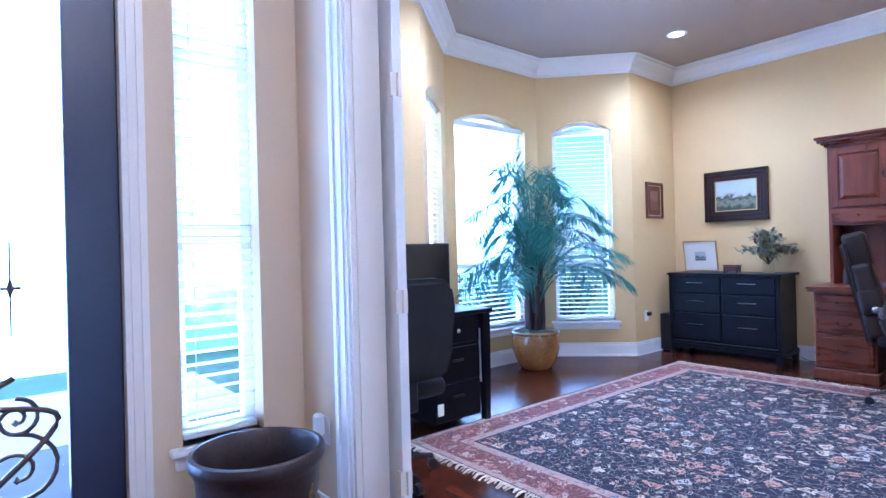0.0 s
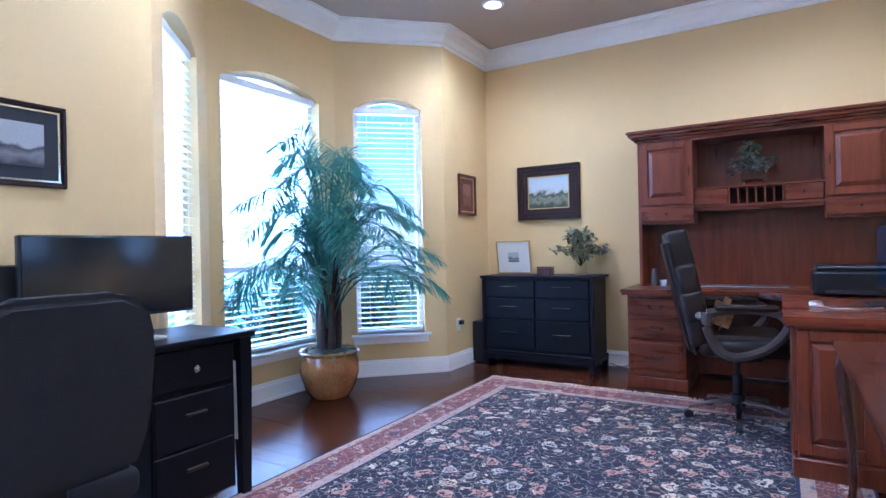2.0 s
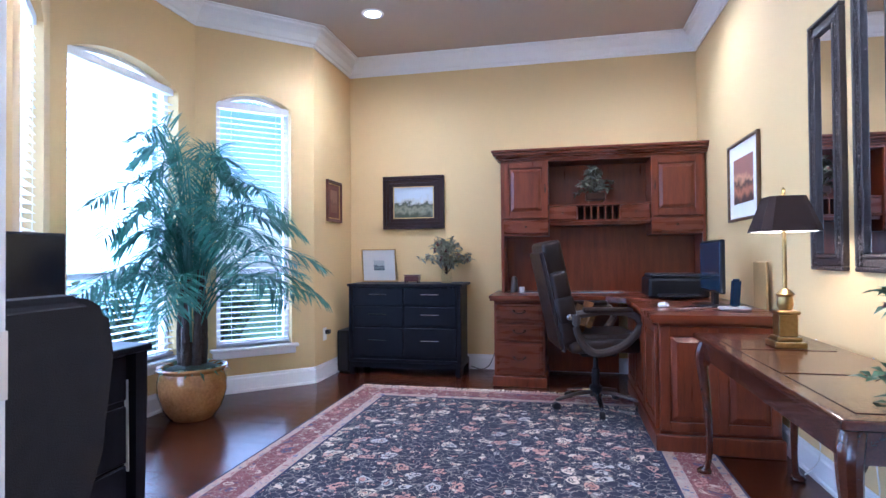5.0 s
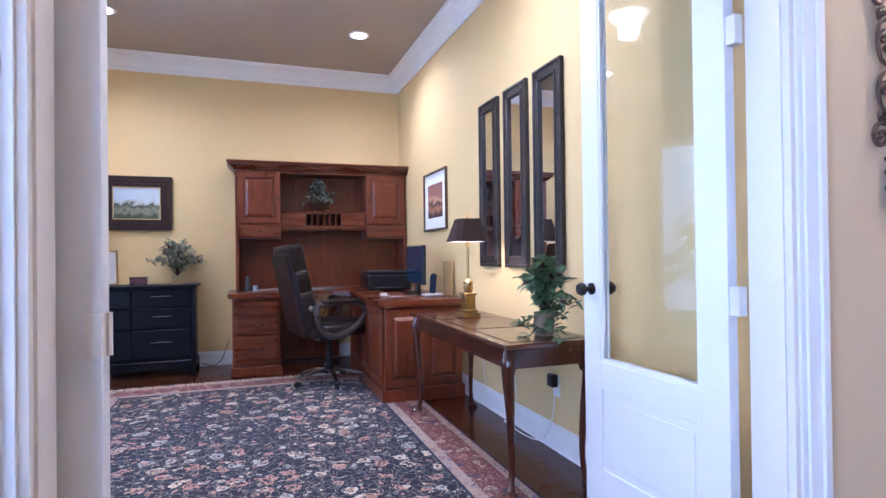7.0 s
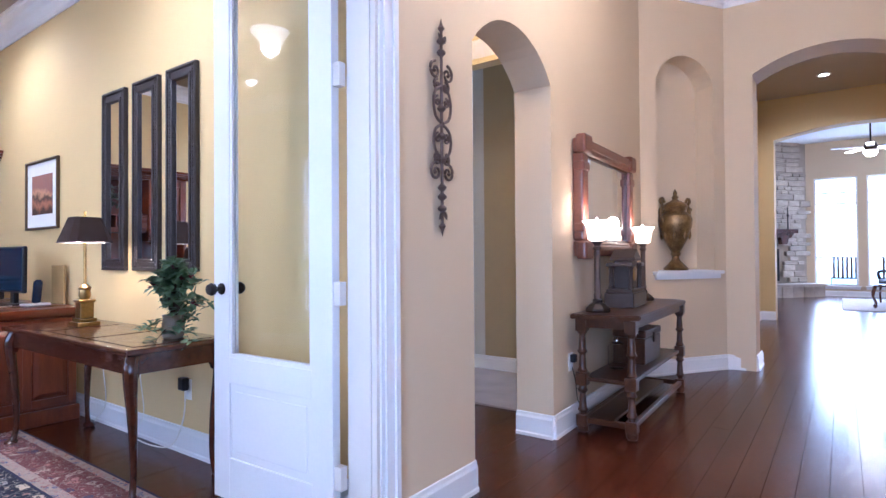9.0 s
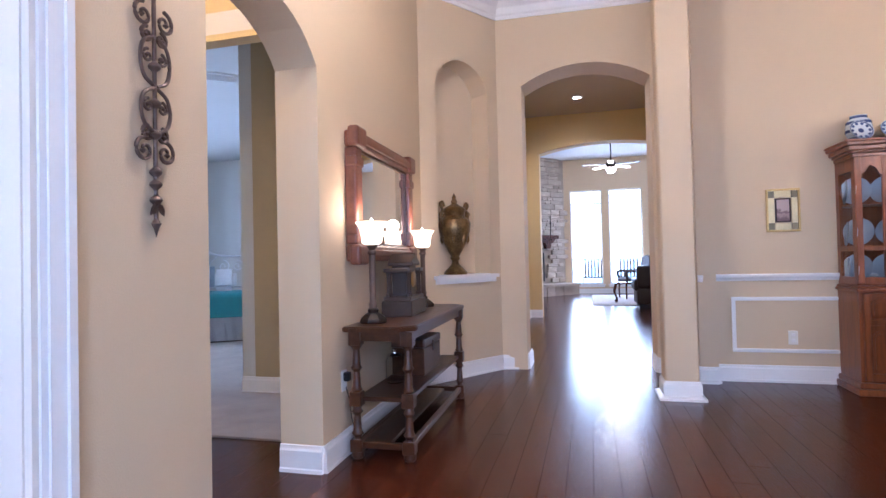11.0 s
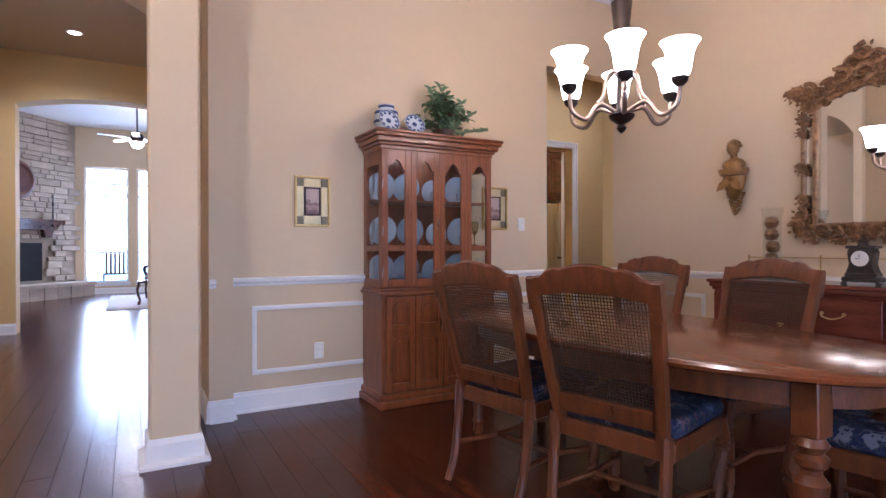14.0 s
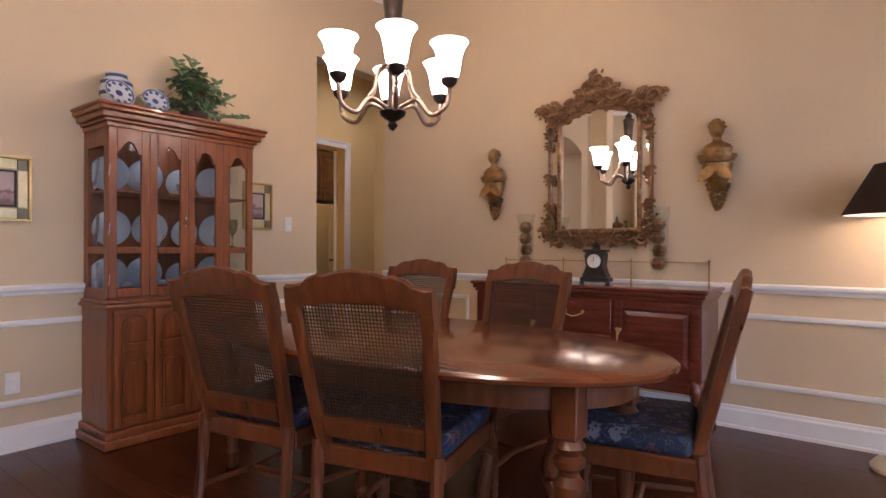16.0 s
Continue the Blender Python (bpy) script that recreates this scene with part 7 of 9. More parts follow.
        if ring_prev:
            for j in range(7):
                b2.faces.new((ring_prev[j], ring_prev[(j + 1) % 7], ring[(j + 1) % 7], ring[j]))
        else:
            b2.faces.new(ring)
        ring_prev = ring
    b2.faces.new(ring_prev)
    part("top_rail", b2, WALNUT, t, smooth=True)
    b2 = bmesh.new()
    r = bmesh.ops.create_cube(b2, size=1.0, matrix=M @ Matrix.Translation((0, 0, 0.085)) @ Matrix.Diagonal((0.034, 2 * hw0 - 0.02, 0.075, 1)))
    bmesh.ops.bevel(b2, geom=list({e for v in r["verts"] for e in v.link_edges}), offset=0.008, segments=2, affect="EDGES")
    part("bottom_rail", b2, WALNUT, t)
    b2 = bmesh.new()

    def strip(p0, p1, w, off):
        p0, p1 = Vector(p0), Vector(p1)
        d = (p1 - p0).normalized()
        s = Vector((0, -d.z, d.y)) * w
        o = Vector((off, 0, 0))
        q = [p0 - s + o, p0 + s + o, p1 + s + o, p1 - s + o]
        e = Vector((0.0022, 0, 0))
        a, b = [b2.verts.new(M @ v) for v in q], [b2.verts.new(M @ (v + e)) for v in q]
        b2.faces.new(a), b2.faces.new(b)
        for i in range(4):
            b2.faces.new((a[i], a[(i + 1) % 4], b[(i + 1) % 4], b[i]))
    z0, z1 = 0.118, H - 0.088
    y = -0.225
    while y < 0.226:
        zz = z0 if abs(y) < 0.195 else z0 + (abs(y) - 0.195) / 0.04 * 0.3
        strip((0, y, zz), (0, y, z1), 0.0017, 0.0)
        y += 0.0125
    z = z0
    while z < z1:
        w2 = hw0 + (hw1 - hw0) * (z / H) - 0.012
        strip((0, -w2, z), (0, w2, z), 0.0017, 0.0025)
        z += 0.0125
    tagged(part("cane_panel", b2, CANE, t), "woven cane back panel", kind="stuff")
    return t


ch = dining_chair(m=pose(-2.22, -1.39, 0, 0, 0, 195))
for x, y, a in ((-2.135, -1.985, 190), (-2.97, -1.54, -6), (-3.04, -2.30, 2), (-2.76, -0.74, -78)):
    copy_thing(ch, pose(x, y, 0, 0, 0, a))


def dining_table():
    t = thing("dining_table", "oval polished wooden dining table with turned legs", "table", pose(-2.50, -1.69, 0))
    A, Bx, H = 1.18, 0.575, 0.748

    def oval(bm, a, b, z, n=64, p=2.15):
        return [bm.verts.new((b * math.copysign(abs(math.cos(k)) ** (2 / p), math.cos(k)), a * math.copysign(abs(math.sin(k)) ** (2 / p), math.sin(k)), z)) for k in [2 * math.pi * i / n for i in range(n)]]
    b2 = bmesh.new()
    rings = [oval(b2, A - 0.02, Bx - 0.02, H - 0.034), oval(b2, A - 0.004, Bx - 0.004, H - 0.026), oval(b2, A, Bx, H - 0.014), oval(b2, A - 0.006, Bx - 0.006, H - 0.004), oval(b2, A - 0.016, Bx - 0.016, H)]
    for a, b in zip(rings, rings[1:]):
        for i in range(len(a)):
            b2.faces.new((a[i], a[(i + 1) % len(a)], b[(i + 1) % len(a)], b[i]))
    b2.faces.new(rings[0]), b2.faces.new(rings[-1])
    part("tabletop", b2, TABLEWOOD, t, smooth=True)
    b2 = bmesh.new()
    lo, hi = oval(b2, A - 0.14, Bx - 0.10, H - 0.125), oval(b2, A - 0.14, Bx - 0.10, H - 0.034)
    li, hj = oval(b2, A - 0.165, Bx - 0.125, H - 0.125), oval(b2, A - 0.165, Bx - 0.125, H - 0.034)
    for a, b in ((lo, hi), (hj, li), (li, lo)):
        for i in range(len(a)):
            b2.faces.new((a[i], a[(i + 1) % len(a)], b[(i + 1) % len(a)], b[i]))
    part("apron", b2, WALNUT, t, smooth=True)
    for x in (-0.24, 0.24):
        for y in (-0.93, 0.93):
            r = 0.05
            prof = [(0.022, 0), (0.03, 0.02), (0.026, 0.06), (0.033, 0.08), (0.024, 0.1), (0.03, 0.2), (0.046, 0.36), (0.05, 0.40), (0.03, 0.425), (0.03, 0.44), (0.047, 0.455), (0.05, 0.475), (0.034, 0.49), (0.05, 0.515), (0.04, 0.53), (0.036, 0.54)]
            b2 = lathe(bmesh.new(), prof, 20, pose(x, y, 0))
            box(b2, x - 0.042, x + 0.042, y - 0.042, y + 0.042, 0.54, H - 0.034, bevel=0.005)
            part("leg", b2, WALNUT, t, smooth=True)


dining_table()


def chandelier():
    t = thing("chandelier", "lit six-arm bronze chandelier with frosted bell shades", "chandelier", pose(-2.78, -1.99, -0.324) @ Matrix.Diagonal((1.25, 1.25, 1.25, 1)))
    b2 = lathe(bmesh.new(), [(0, 1.64), (0.012, 1.65), (0.022, 1.665), (0.012, 1.68), (0.03, 1.69), (0.05, 1.705), (0.055, 1.72), (0.03, 1.735), (0.022, 1.75), (0.02, 1.88), (0.03, 1.90), (0.022, 1.92), (0.026, 2.00), (0.042, 2.18), (0.045, 2.21), (0.025, 2.225), (0.03, 2.24), (0.012, 2.26)], 22)
    part("column", b2, DARKMETAL, t, smooth=True)
    BR = mat("silvery_bronze", (0.30, 0.22, 0.17), 0.35, 0.9, vary=0.3, scale=10, bump=0.06)
    for k in range(6):
        a = radians(60 * k + 46)
        c, s = math.cos(a), math.sin(a)
        pts = curve_pts([(0.03 * c, 0.03 * s, 1.735), (0.11 * c, 0.11 * s, 1.76), (0.17 * c, 0.17 * s, 1.695), (0.235 * c, 0.235 * s, 1.72), (0.25 * c, 0.25 * s, 1.785), (0.25 * c, 0.25 * s, 1.815)], 6)
        arm = part("arm", tube(bmesh.new(), pts, 0.010, 8, 0.009), BR, t, smooth=True)
        m2 = pose(0.25 * c, 0.25 * s, -0.03)
        part("cup", lathe(bmesh.new(), [(0.012, 1.825), (0.03, 1.842), (0.034, 1.862), (0.02, 1.866)], 16, m2), DARKMETAL, arm, smooth=True)
        b2 = lathe(bmesh.new(), [(0.028, 1.864), (0.038, 1.873), (0.044, 1.90), (0.049, 1.94), (0.060, 1.98), (0.074, 2.0), (0.077, 2.004), (0.071, 2.0), (0.056, 1.98), (0.045, 1.94), (0.04, 1.90), (0.033, 1.878), (0.0, 1.872)], 28, m2)
        part("glass_shade", b2, GLOWGLASS, arm, "lit frosted bell shade", smooth="all")
        tube(b2 := bmesh.new(), curve_pts([(0.02 * c, 0.02 * s, 1.92), (0.07 * c, 0.07 * s, 1.88), (0.09 * c, 0.09 * s, 1.80), (0.12 * c, 0.12 * s, 1.765)], 5), 0.006, 6)
        part("brace", b2, BR, arm, smooth=True)
    for k in range(22):
        b2 = bmesh.new()
        n = 12
        tube(b2, [(0.011 * math.cos(2 * math.pi * i / n), 0, 2.285 + k * 0.040 + 0.024 * math.sin(2 * math.pi * i / n)) for i in range(n + 1)], 0.003, 5)
        o = part("chain_link", b2, DARKMETAL, t)
        o.matrix_local = pose(0, 0, 0, 0, 0, 90 * (k % 2))
    part("canopy", lathe(bmesh.new(), [(0.012, 3.145), (0.06, 3.18), (0.065, 3.187)], 20), DARKMETAL, t, smooth=True)
    for k in range(3):
        a = radians(120 * k + 46)
        lamp("chandelier_light", "POINT", 10, WARM, pose(-2.78 + 0.3125 * math.cos(a), -1.99 + 0.3125 * math.sin(a), 2.175), 0.035)


chandelier()


def china_cabinet():
    t = thing("china_cabinet", "oak china cabinet with glazed doors above a cupboard", "cabinet")
    yb = DINE_N + 0.005
    x0, x1 = -2.90, -1.965
    yl, yu = -3.36, -3.40
    b2 = box(bmesh.new(), x0, x1, yb, yl - 0.02, 0.085, 0.775, bevel=0.003)
    part("lower_body", b2, OAK, t)
    b2 = box(bmesh.new(), x0 - 0.035, x1 + 0.035, yb, yl + 0.03, 0, 0.05, bevel=0.006)
    box(b2, x0 - 0.02, x1 + 0.02, yb, yl + 0.015, 0.05, 0.095, bevel=0.01, seg=2)
    part("plinth", b2, OAK, t)
    b2 = box(bmesh.new(), x0 - 0.02, x1 + 0.02, yb, yl + 0.012, 0.775, 0.80, bevel=0.008, seg=2)
    box(b2, x0 - 0.008, x1 + 0.008, yb, yl - 0.01, 0.80, 0.82, bevel=0.006)
    part("waist_moulding", b2, OAK, t)
    # lower doors: an arched panel above a tall one, in frames
    n = 4
    for k in range(n):
        a, b = x0 + 0.02 + k * (x1 - x0 - 0.04) / n, x0 + 0.02 + (k + 1) * (x1 - x0 - 0.04) / n
        a, b = a + 0.003, b - 0.003
        sw = 0.04
        b2 = box(bmesh.new(), a, b, yl - 0.02, yl - 0.012, 0.11, 0.765)
        for p0, p1, z0, z1 in ((a, a + sw, 0.11, 0.765), (b - sw, b, 0.11, 0.765), (a + sw, b - sw, 0.11, 0.165), (a + sw, b - sw, 0.525, 0.575)):
            box(b2, p0, p1, yl - 0.012, yl + 0.008, z0, z1, bevel=0.003)
        for zt in (0.525, 0.765):
            prism(b2, [(a + sw, zt), *arc(a + sw, b - sw, zt - 0.075, 0.05, 8), (b - sw, zt)], pose(0, yl - 0.012, 0), 0.018)
        dr = part("cupboard_door", b2, OAK, t)
        for z0, z1 in ((0.175, 0.44), (0.585, 0.68)):
            b3 = bmesh.new()
            prism(b3, [(a + sw + 0.010, z0), (b - sw - 0.010, z0), *reversed(arc(a + sw + 0.010, b - sw - 0.010, z1, 0.045, 8))], pose(0, yl - 0.012, 0), 0.008)
            prism(b3, [(a + sw + 0.026, z0 + 0.018), (b - sw - 0.026, z0 + 0.018), *reversed(arc(a + sw + 0.026, b - sw - 0.026, z1 - 0.012, 0.035, 8))], pose(0, yl - 0.004, 0), 0.010)
            part("raised_panel", b3, OAK, dr)
        if k in (1, 2):
            xx = b - 0.02 if k == 1 else a + 0.02
            part("door_pull", tube(bmesh.new(), [(xx, yl + 0.010, 0.50), (xx, yl + 0.02, 0.55), (xx, yl + 0.010, 0.60)], 0.006, 6), DARKMETAL, dr)
    # upper case
    b2 = bmesh.new()
    box(b2, x0 + 0.01, x1 - 0.01, yb, yb + 0.015, 0.82, 1.80)
    box(b2, x0 + 0.01, x1 - 0.01, yb + 0.015, yu - 0.022, 1.78, 1.80)
    box(b2, x0 + 0.01, x1 - 0.01, yb + 0.015, yu - 0.022, 0.82, 0.835)
    part("upper_case", b2, OAK, t)
    for z in (1.11, 1.44):
        g = part("shelf", B(x0 + 0.03, x1 - 0.03, yb + 0.016, yu - 0.03, z, z + 0.012), OAK, t)
    b2 = bmesh.new()
    for o, z0, z1 in ((0.0, 1.80, 1.83), (0.015, 1.83, 1.85), (0.035, 1.85, 1.885), (0.055, 1.885, 1.91), (0.065, 1.91, 1.93)):
        box(b2, x0 - o, x1 + o, yb, yu + o, z0, z1, bevel=0.006)
    part("cornice", b2, OAK, t)
    # glazed front: four lights with arched heads
    cols = [x0 + 0.01, x0 + 0.235, (x0 + x1) / 2, x1 - 0.235, x1 - 0.01]
    for k in range(4):
        a, b = cols[k], cols[k + 1]
        st = 0.046
        b2 = bmesh.new()
        for p0, p1, z0, z1 in ((a, a + st, 0.835, 1.80), (b - st, b, 0.835, 1.80), (a + st, b - st, 0.835, 0.885), (a + st, b - st, 1.085, 1.125)):
            box(b2, p0, p1, yu - 0.022, yu, z0, z1, bevel=0.003)
        w = b - a - 2 * st
        head = [(a + st, 1.80), (a + st, 1.66), (a + st + w * 0.12, 1.665), (a + st + w * 0.3, 1.715), (a + st + w * 0.5, 1.73), (a + st + w * 0.7, 1.715), (a + st + w * 0.88, 1.665), (b - st, 1.66), (b - st, 1.80)]
        prism(b2, head, pose(0, yu - 0.022, 0), 0.022)
        dr = part("glazed_door", b2, OAK, t)
        g = part("pane", B(a + st, b - st, yu - 0.014, yu - 0.011, 0.885, 1.73), PANE, dr)
        g.visible_shadow = False
        if k in (1, 2):
            xx = b - 0.017 if k == 1 else a + 0.017
            part("door_pull", tube(bmesh.new(), [(xx, yu + 0.002, 1.25), (xx, yu + 0.014, 1.28), (xx, yu + 0.002, 1.31)], 0.006, 6), CHROME, dr) if k == 2 else None
    for x, s in ((x1 - 0.01, -1), (x0 + 0.01, 1)):
        b2 = bmesh.new()
        xa, xb = (x - 0.02, x) if s < 0 else (x, x + 0.02)
        for q0, q1, z0, z1 in ((yb + 0.015, yb + 0.06, 0.82, 1.80), (yu - 0.06, yu - 0.022, 0.82, 1.80), (yb + 0.06, yu - 0.06, 0.82, 0.885), (yb + 0.06, yu - 0.06, 1.085, 1.125), (yb + 0.06, yu - 0.06, 1.70, 1.80)):
            box(b2, xa, xb, q0, q1, z0, z1)
        sd = part("side_frame", b2, OAK, t)
        g = part("pane", B(x - 0.011 if s < 0 else x + 0.008, x - 0.008 if s < 0 else x + 0.011, yb + 0.06, yu - 0.06, 0.885, 1.70), PANE, sd)
        g.visible_shadow = False
    # added fill lamp without a fixture, to lift the china out of the dark
    lamp("cabinet_light", "POINT", 0.5, (0.9, 0.95, 1.0), pose((x0 + x1) / 2, yb + 0.12, 1.76), 0.03)
    # crockery inside
    pl = plate = None
    for z in (0.836, 1.123, 1.453):
        for k in range(4):
            xx = x0 + 0.13 + k * 0.225 + 0.02 * math.sin(7 * k + 31 * z)
            pl = thing("plate", "white china plate standing in the cabinet", "plate", pose(xx, yb + 0.055 + 0.012 * (k % 2), z + 0.113 * (1.0 if (k + int(z * 10)) % 3 else 0.82), 80, 0, 6 * math.sin(5 * k + z)) @ Matrix.Diagonal((*((1.0, 1.0, 1.0) if (k + int(z * 10)) % 3 else (0.82, 0.82, 1.0)), 1)), "china in the cabinet")
            part("dish", lathe(bmesh.new(), [(0, 0.006), (0.066, 0.006), (0.108, 0.017), (0.110, 0.021), (0.066, 0.011), (0, 0.011)], 26), PORCELAIN, pl, smooth=True)
            if k < 3 or z < 0.9:
                cp = thing("teacup", "white china teacup in the cabinet", "cup", pose(xx + 0.04, yb + 0.19, z + 0.001), "china in the cabinet")
                part("cup", lathe(bmesh.new(), [(0.022, 0), (0.024, 0.006), (0.040, 0.035), (0.046, 0.075), (0.043, 0.075), (0.037, 0.035), (0.02, 0.008), (0, 0.008)], 18), PORCELAIN, cp, smooth=True)
                part("saucer", lathe(bmesh.new(), [(0.02, 0), (0.055, 0.008), (0.054, 0.010), (0.02, 0.003), (0, 0.002)], 20), PORCELAIN, cp, smooth=True)
        for dy in (0.12, 0.26):
            pl = thing("plate", "white china plate leaning at the cabinet side", "plate", pose(x1 - 0.05, yb + dy, z + 0.10, 85, 0, 78), "china in the cabinet")
            part("dish", lathe(bmesh.new(), [(0, 0.006), (0.06, 0.006), (0.095, 0.014), (0.097, 0.018), (0.06, 0.010), (0, 0.010)], 24), PORCELAIN, pl, smooth=True)
    for z in (1.123, 1.453, 0.836):
        gb = thing("goblet", "amber glass goblet in the cabinet", "goblet", pose(x0 + 0.10, yb + 0.24, z + 0.001), "goblets in the cabinet")
        part("goblet", lathe(bmesh.new(), [(0.03, 0), (0.028, 0.004), (0.005, 0.012), (0.005, 0.08), (0.028, 0.11), (0.036, 0.16), (0.033, 0.19), (0.031, 0.19), (0.033, 0.16), (0.02, 0.11), (0, 0.1)], 18), mat("amber_glass", (0.6, 0.45, 0.18), 0.1, vary=0.1, bump=0, trans=0.7) if z > 1.1 and z < 1.2 else GLASS, gb, smooth=True)
    # on top of the cabinet
    for k, (xx, yy, r) in enumerate(((-2.055, -3.47, 0.085), (-2.26, -3.47, 0.08))):
        pl = thing("blue_plate", "blue and white decorated plate on the china cabinet", "plate", pose(xx, yy, 1.931 + r * 0.93, -66, 0, 8 - 6 * k), "blue china on the cabinet")
        part("dish", lathe(bmesh.new(), [(0, 0), (r * 0.6, 0), (r, 0.014), (r, 0.018), (r * 0.6, 0.006), (0, 0.006)], 30), PORCELAIN, pl, smooth=True)
        b2 = bmesh.new()
        for i in range(10):
            a = 2 * math.pi * i / 10
            lathe(b2, [(0.013, 0.0), (0.009, 0.003), (0, 0.004)], 8, pose(r * 0.74 * math.cos(a), r * 0.74 * math.sin(a), 0.0105))
        lathe(b2, [(r * 0.25, 0.0055), (r * 0.2, 0.009), (0, 0.009)], 16)
        part("painted_motif", b2, COBALT, pl, "cobalt painted motif")
        part("painted_rim", tube(bmesh.new(), [(r * 0.93 * math.cos(math.pi * i / 16), r * 0.93 * math.sin(math.pi * i / 16), 0.014) for i in range(33)], 0.006, 6, flat=0.5), COBALT, pl, "cobalt painted rim", smooth=True)
    jr = thing("blue_jar", "blue and white porcelain jar on the china cabinet", "jar", pose(-2.10, -3.61, 1.931))
    part("body", lathe(bmesh.new(), [(0.055, 0), (0.06, 0.01), (0.085, 0.07), (0.092, 0.13), (0.08, 0.18), (0.055, 0.205), (0.06, 0.225), (0.05, 0.225), (0.045, 0.2), (0, 0.2)], 28), PORCELAIN, jr, smooth=True)
    for z, r in ((0.04, 0.0745), (0.10, 0.0905), (0.165, 0.0855), (0.21, 0.0575)):
        part("painted_band", lathe(bmesh.new(), [(r, z - 0.011), (r + 0.002, z - 0.008), (r + 0.002, z + 0.008), (r, z + 0.011)], 28), COBALT, jr, smooth=True)
    gr = bouquet("cabinet_greenery", "trailing green and rust leaves lying on the china cabinet", pose(-2.55, -3.55, 1.931), 0.30, 0.30, 0.04, 900, LEAFG, (0.055, 0.024), mat("rust_leaf", (0.14, 0.05, 0.02), 0.6), 34, 23, 0.5, 0.3)
    part("basket", lathe(bmesh.new(), [(0.07, 0), (0.085, 0.05), (0.09, 0.07), (0.08, 0.07), (0.065, 0.01), (0, 0.01)], 18), RUSTIC, gr, "low wicker basket", smooth=True)
    b2 = bmesh.new()
    rd = random.Random(9)
    for tip in ((0.02, 0, 0.42), (0.12, 0.02, 0.38), (-0.14, 0.05, 0.30), (-0.24, 0.04, 0.22), (-0.34, 0.06, 0.10)):
        pts = curve_pts([(0, 0, 0.06), (tip[0] * 0.4, tip[1], tip[2] * 0.6), tip], 7)
        tube(b2, pts, 0.003, 5, 0.0015)
        for p0 in pts[4:]:
            for s in (-1, 1):
                leaf_mesh(b2, p0, (s * rd.uniform(0.5, 1), rd.uniform(-0.5, 0.5), rd.uniform(0.1, 0.8)), (0, -1, 0), rd.uniform(0.045, 0.07), 0.011, droop=0.1)
    part("sprig", b2, LEAFG, gr, "upright leafy sprigs")


china_cabinet()


def gold_frame(x, label):
    t = thing("gilt_framed_print", label, "picture", pose(x, DINE_N, 1.44, 0, 0, 0) @ pose(0, 0, 0, 0, 0, 180), "pair of gilt framed prints")
    W, H = 0.255, 0.36
    GB, DB = mat("pale_gilt_block", (0.62, 0.52, 0.28), 0.35, 0.4, vary=0.15, scale=14), mat("olive_gilt_block", (0.17, 0.14, 0.08), 0.4, 0.4, vary=0.3, scale=14)
    b2 = bmesh.new()
    for a, b, c, e in ((-W / 2, W / 2, -H / 2, -H / 2 + 0.016), (-W / 2, W / 2, H / 2 - 0.016, H / 2), (-W / 2, -W / 2 + 0.016, -H / 2 + 0.016, H / 2 - 0.016), (W / 2 - 0.016, W / 2, -H / 2 + 0.016, H / 2 - 0.016)):
        box(b2, a, b, -0.022, 0, c, e, bevel=0.003)
    part("frame", b2, GOLDLINE, t)
    xs, zs = (-W / 2 + 0.016, -0.062, 0.062, W / 2 - 0.016), (-H / 2 + 0.016, -0.105, 0.105, H / 2 - 0.016)
    for i in range(3):
        for j in range(3):
            if (i, j) != (1, 1):
                part("mount_block", B(xs[i] + 0.0015, xs[i + 1] - 0.0015, -0.012, 0, zs[j] + 0.0015, zs[j + 1] - 0.0015, bevel=0.002), DB if i != 1 and j != 1 else GB, t)
    b2 = bmesh.new()
    for a, b, c, e in ((-0.058, 0.058, -0.10, -0.09), (-0.058, 0.058, 0.09, 0.10), (-0.058, -0.048, -0.09, 0.09), (0.048, 0.058, -0.09, 0.09)):
        box(b2, a, b, -0.016, 0, c, e)
    part("inner_frame", b2, BROWNFRAME, t)
    part("print", B(-0.048, 0.048, -0.010, 0, -0.09, 0.09), PINKPRINT, t)


gold_frame(-1.585, "small print in a gilt block frame beside the china cabinet")
gold_frame(-3.155, "small print in a gilt block frame behind the china cabinet")
outlet(pose(-1.63, DINE_N, 0.375, 0, 0, 180), label="white wall outlet below the chair rail")
outlet(pose(-3.44, DINE_N, 1.31, 0, 0, 180), 1, "white wall light switch plate", "light_switch")


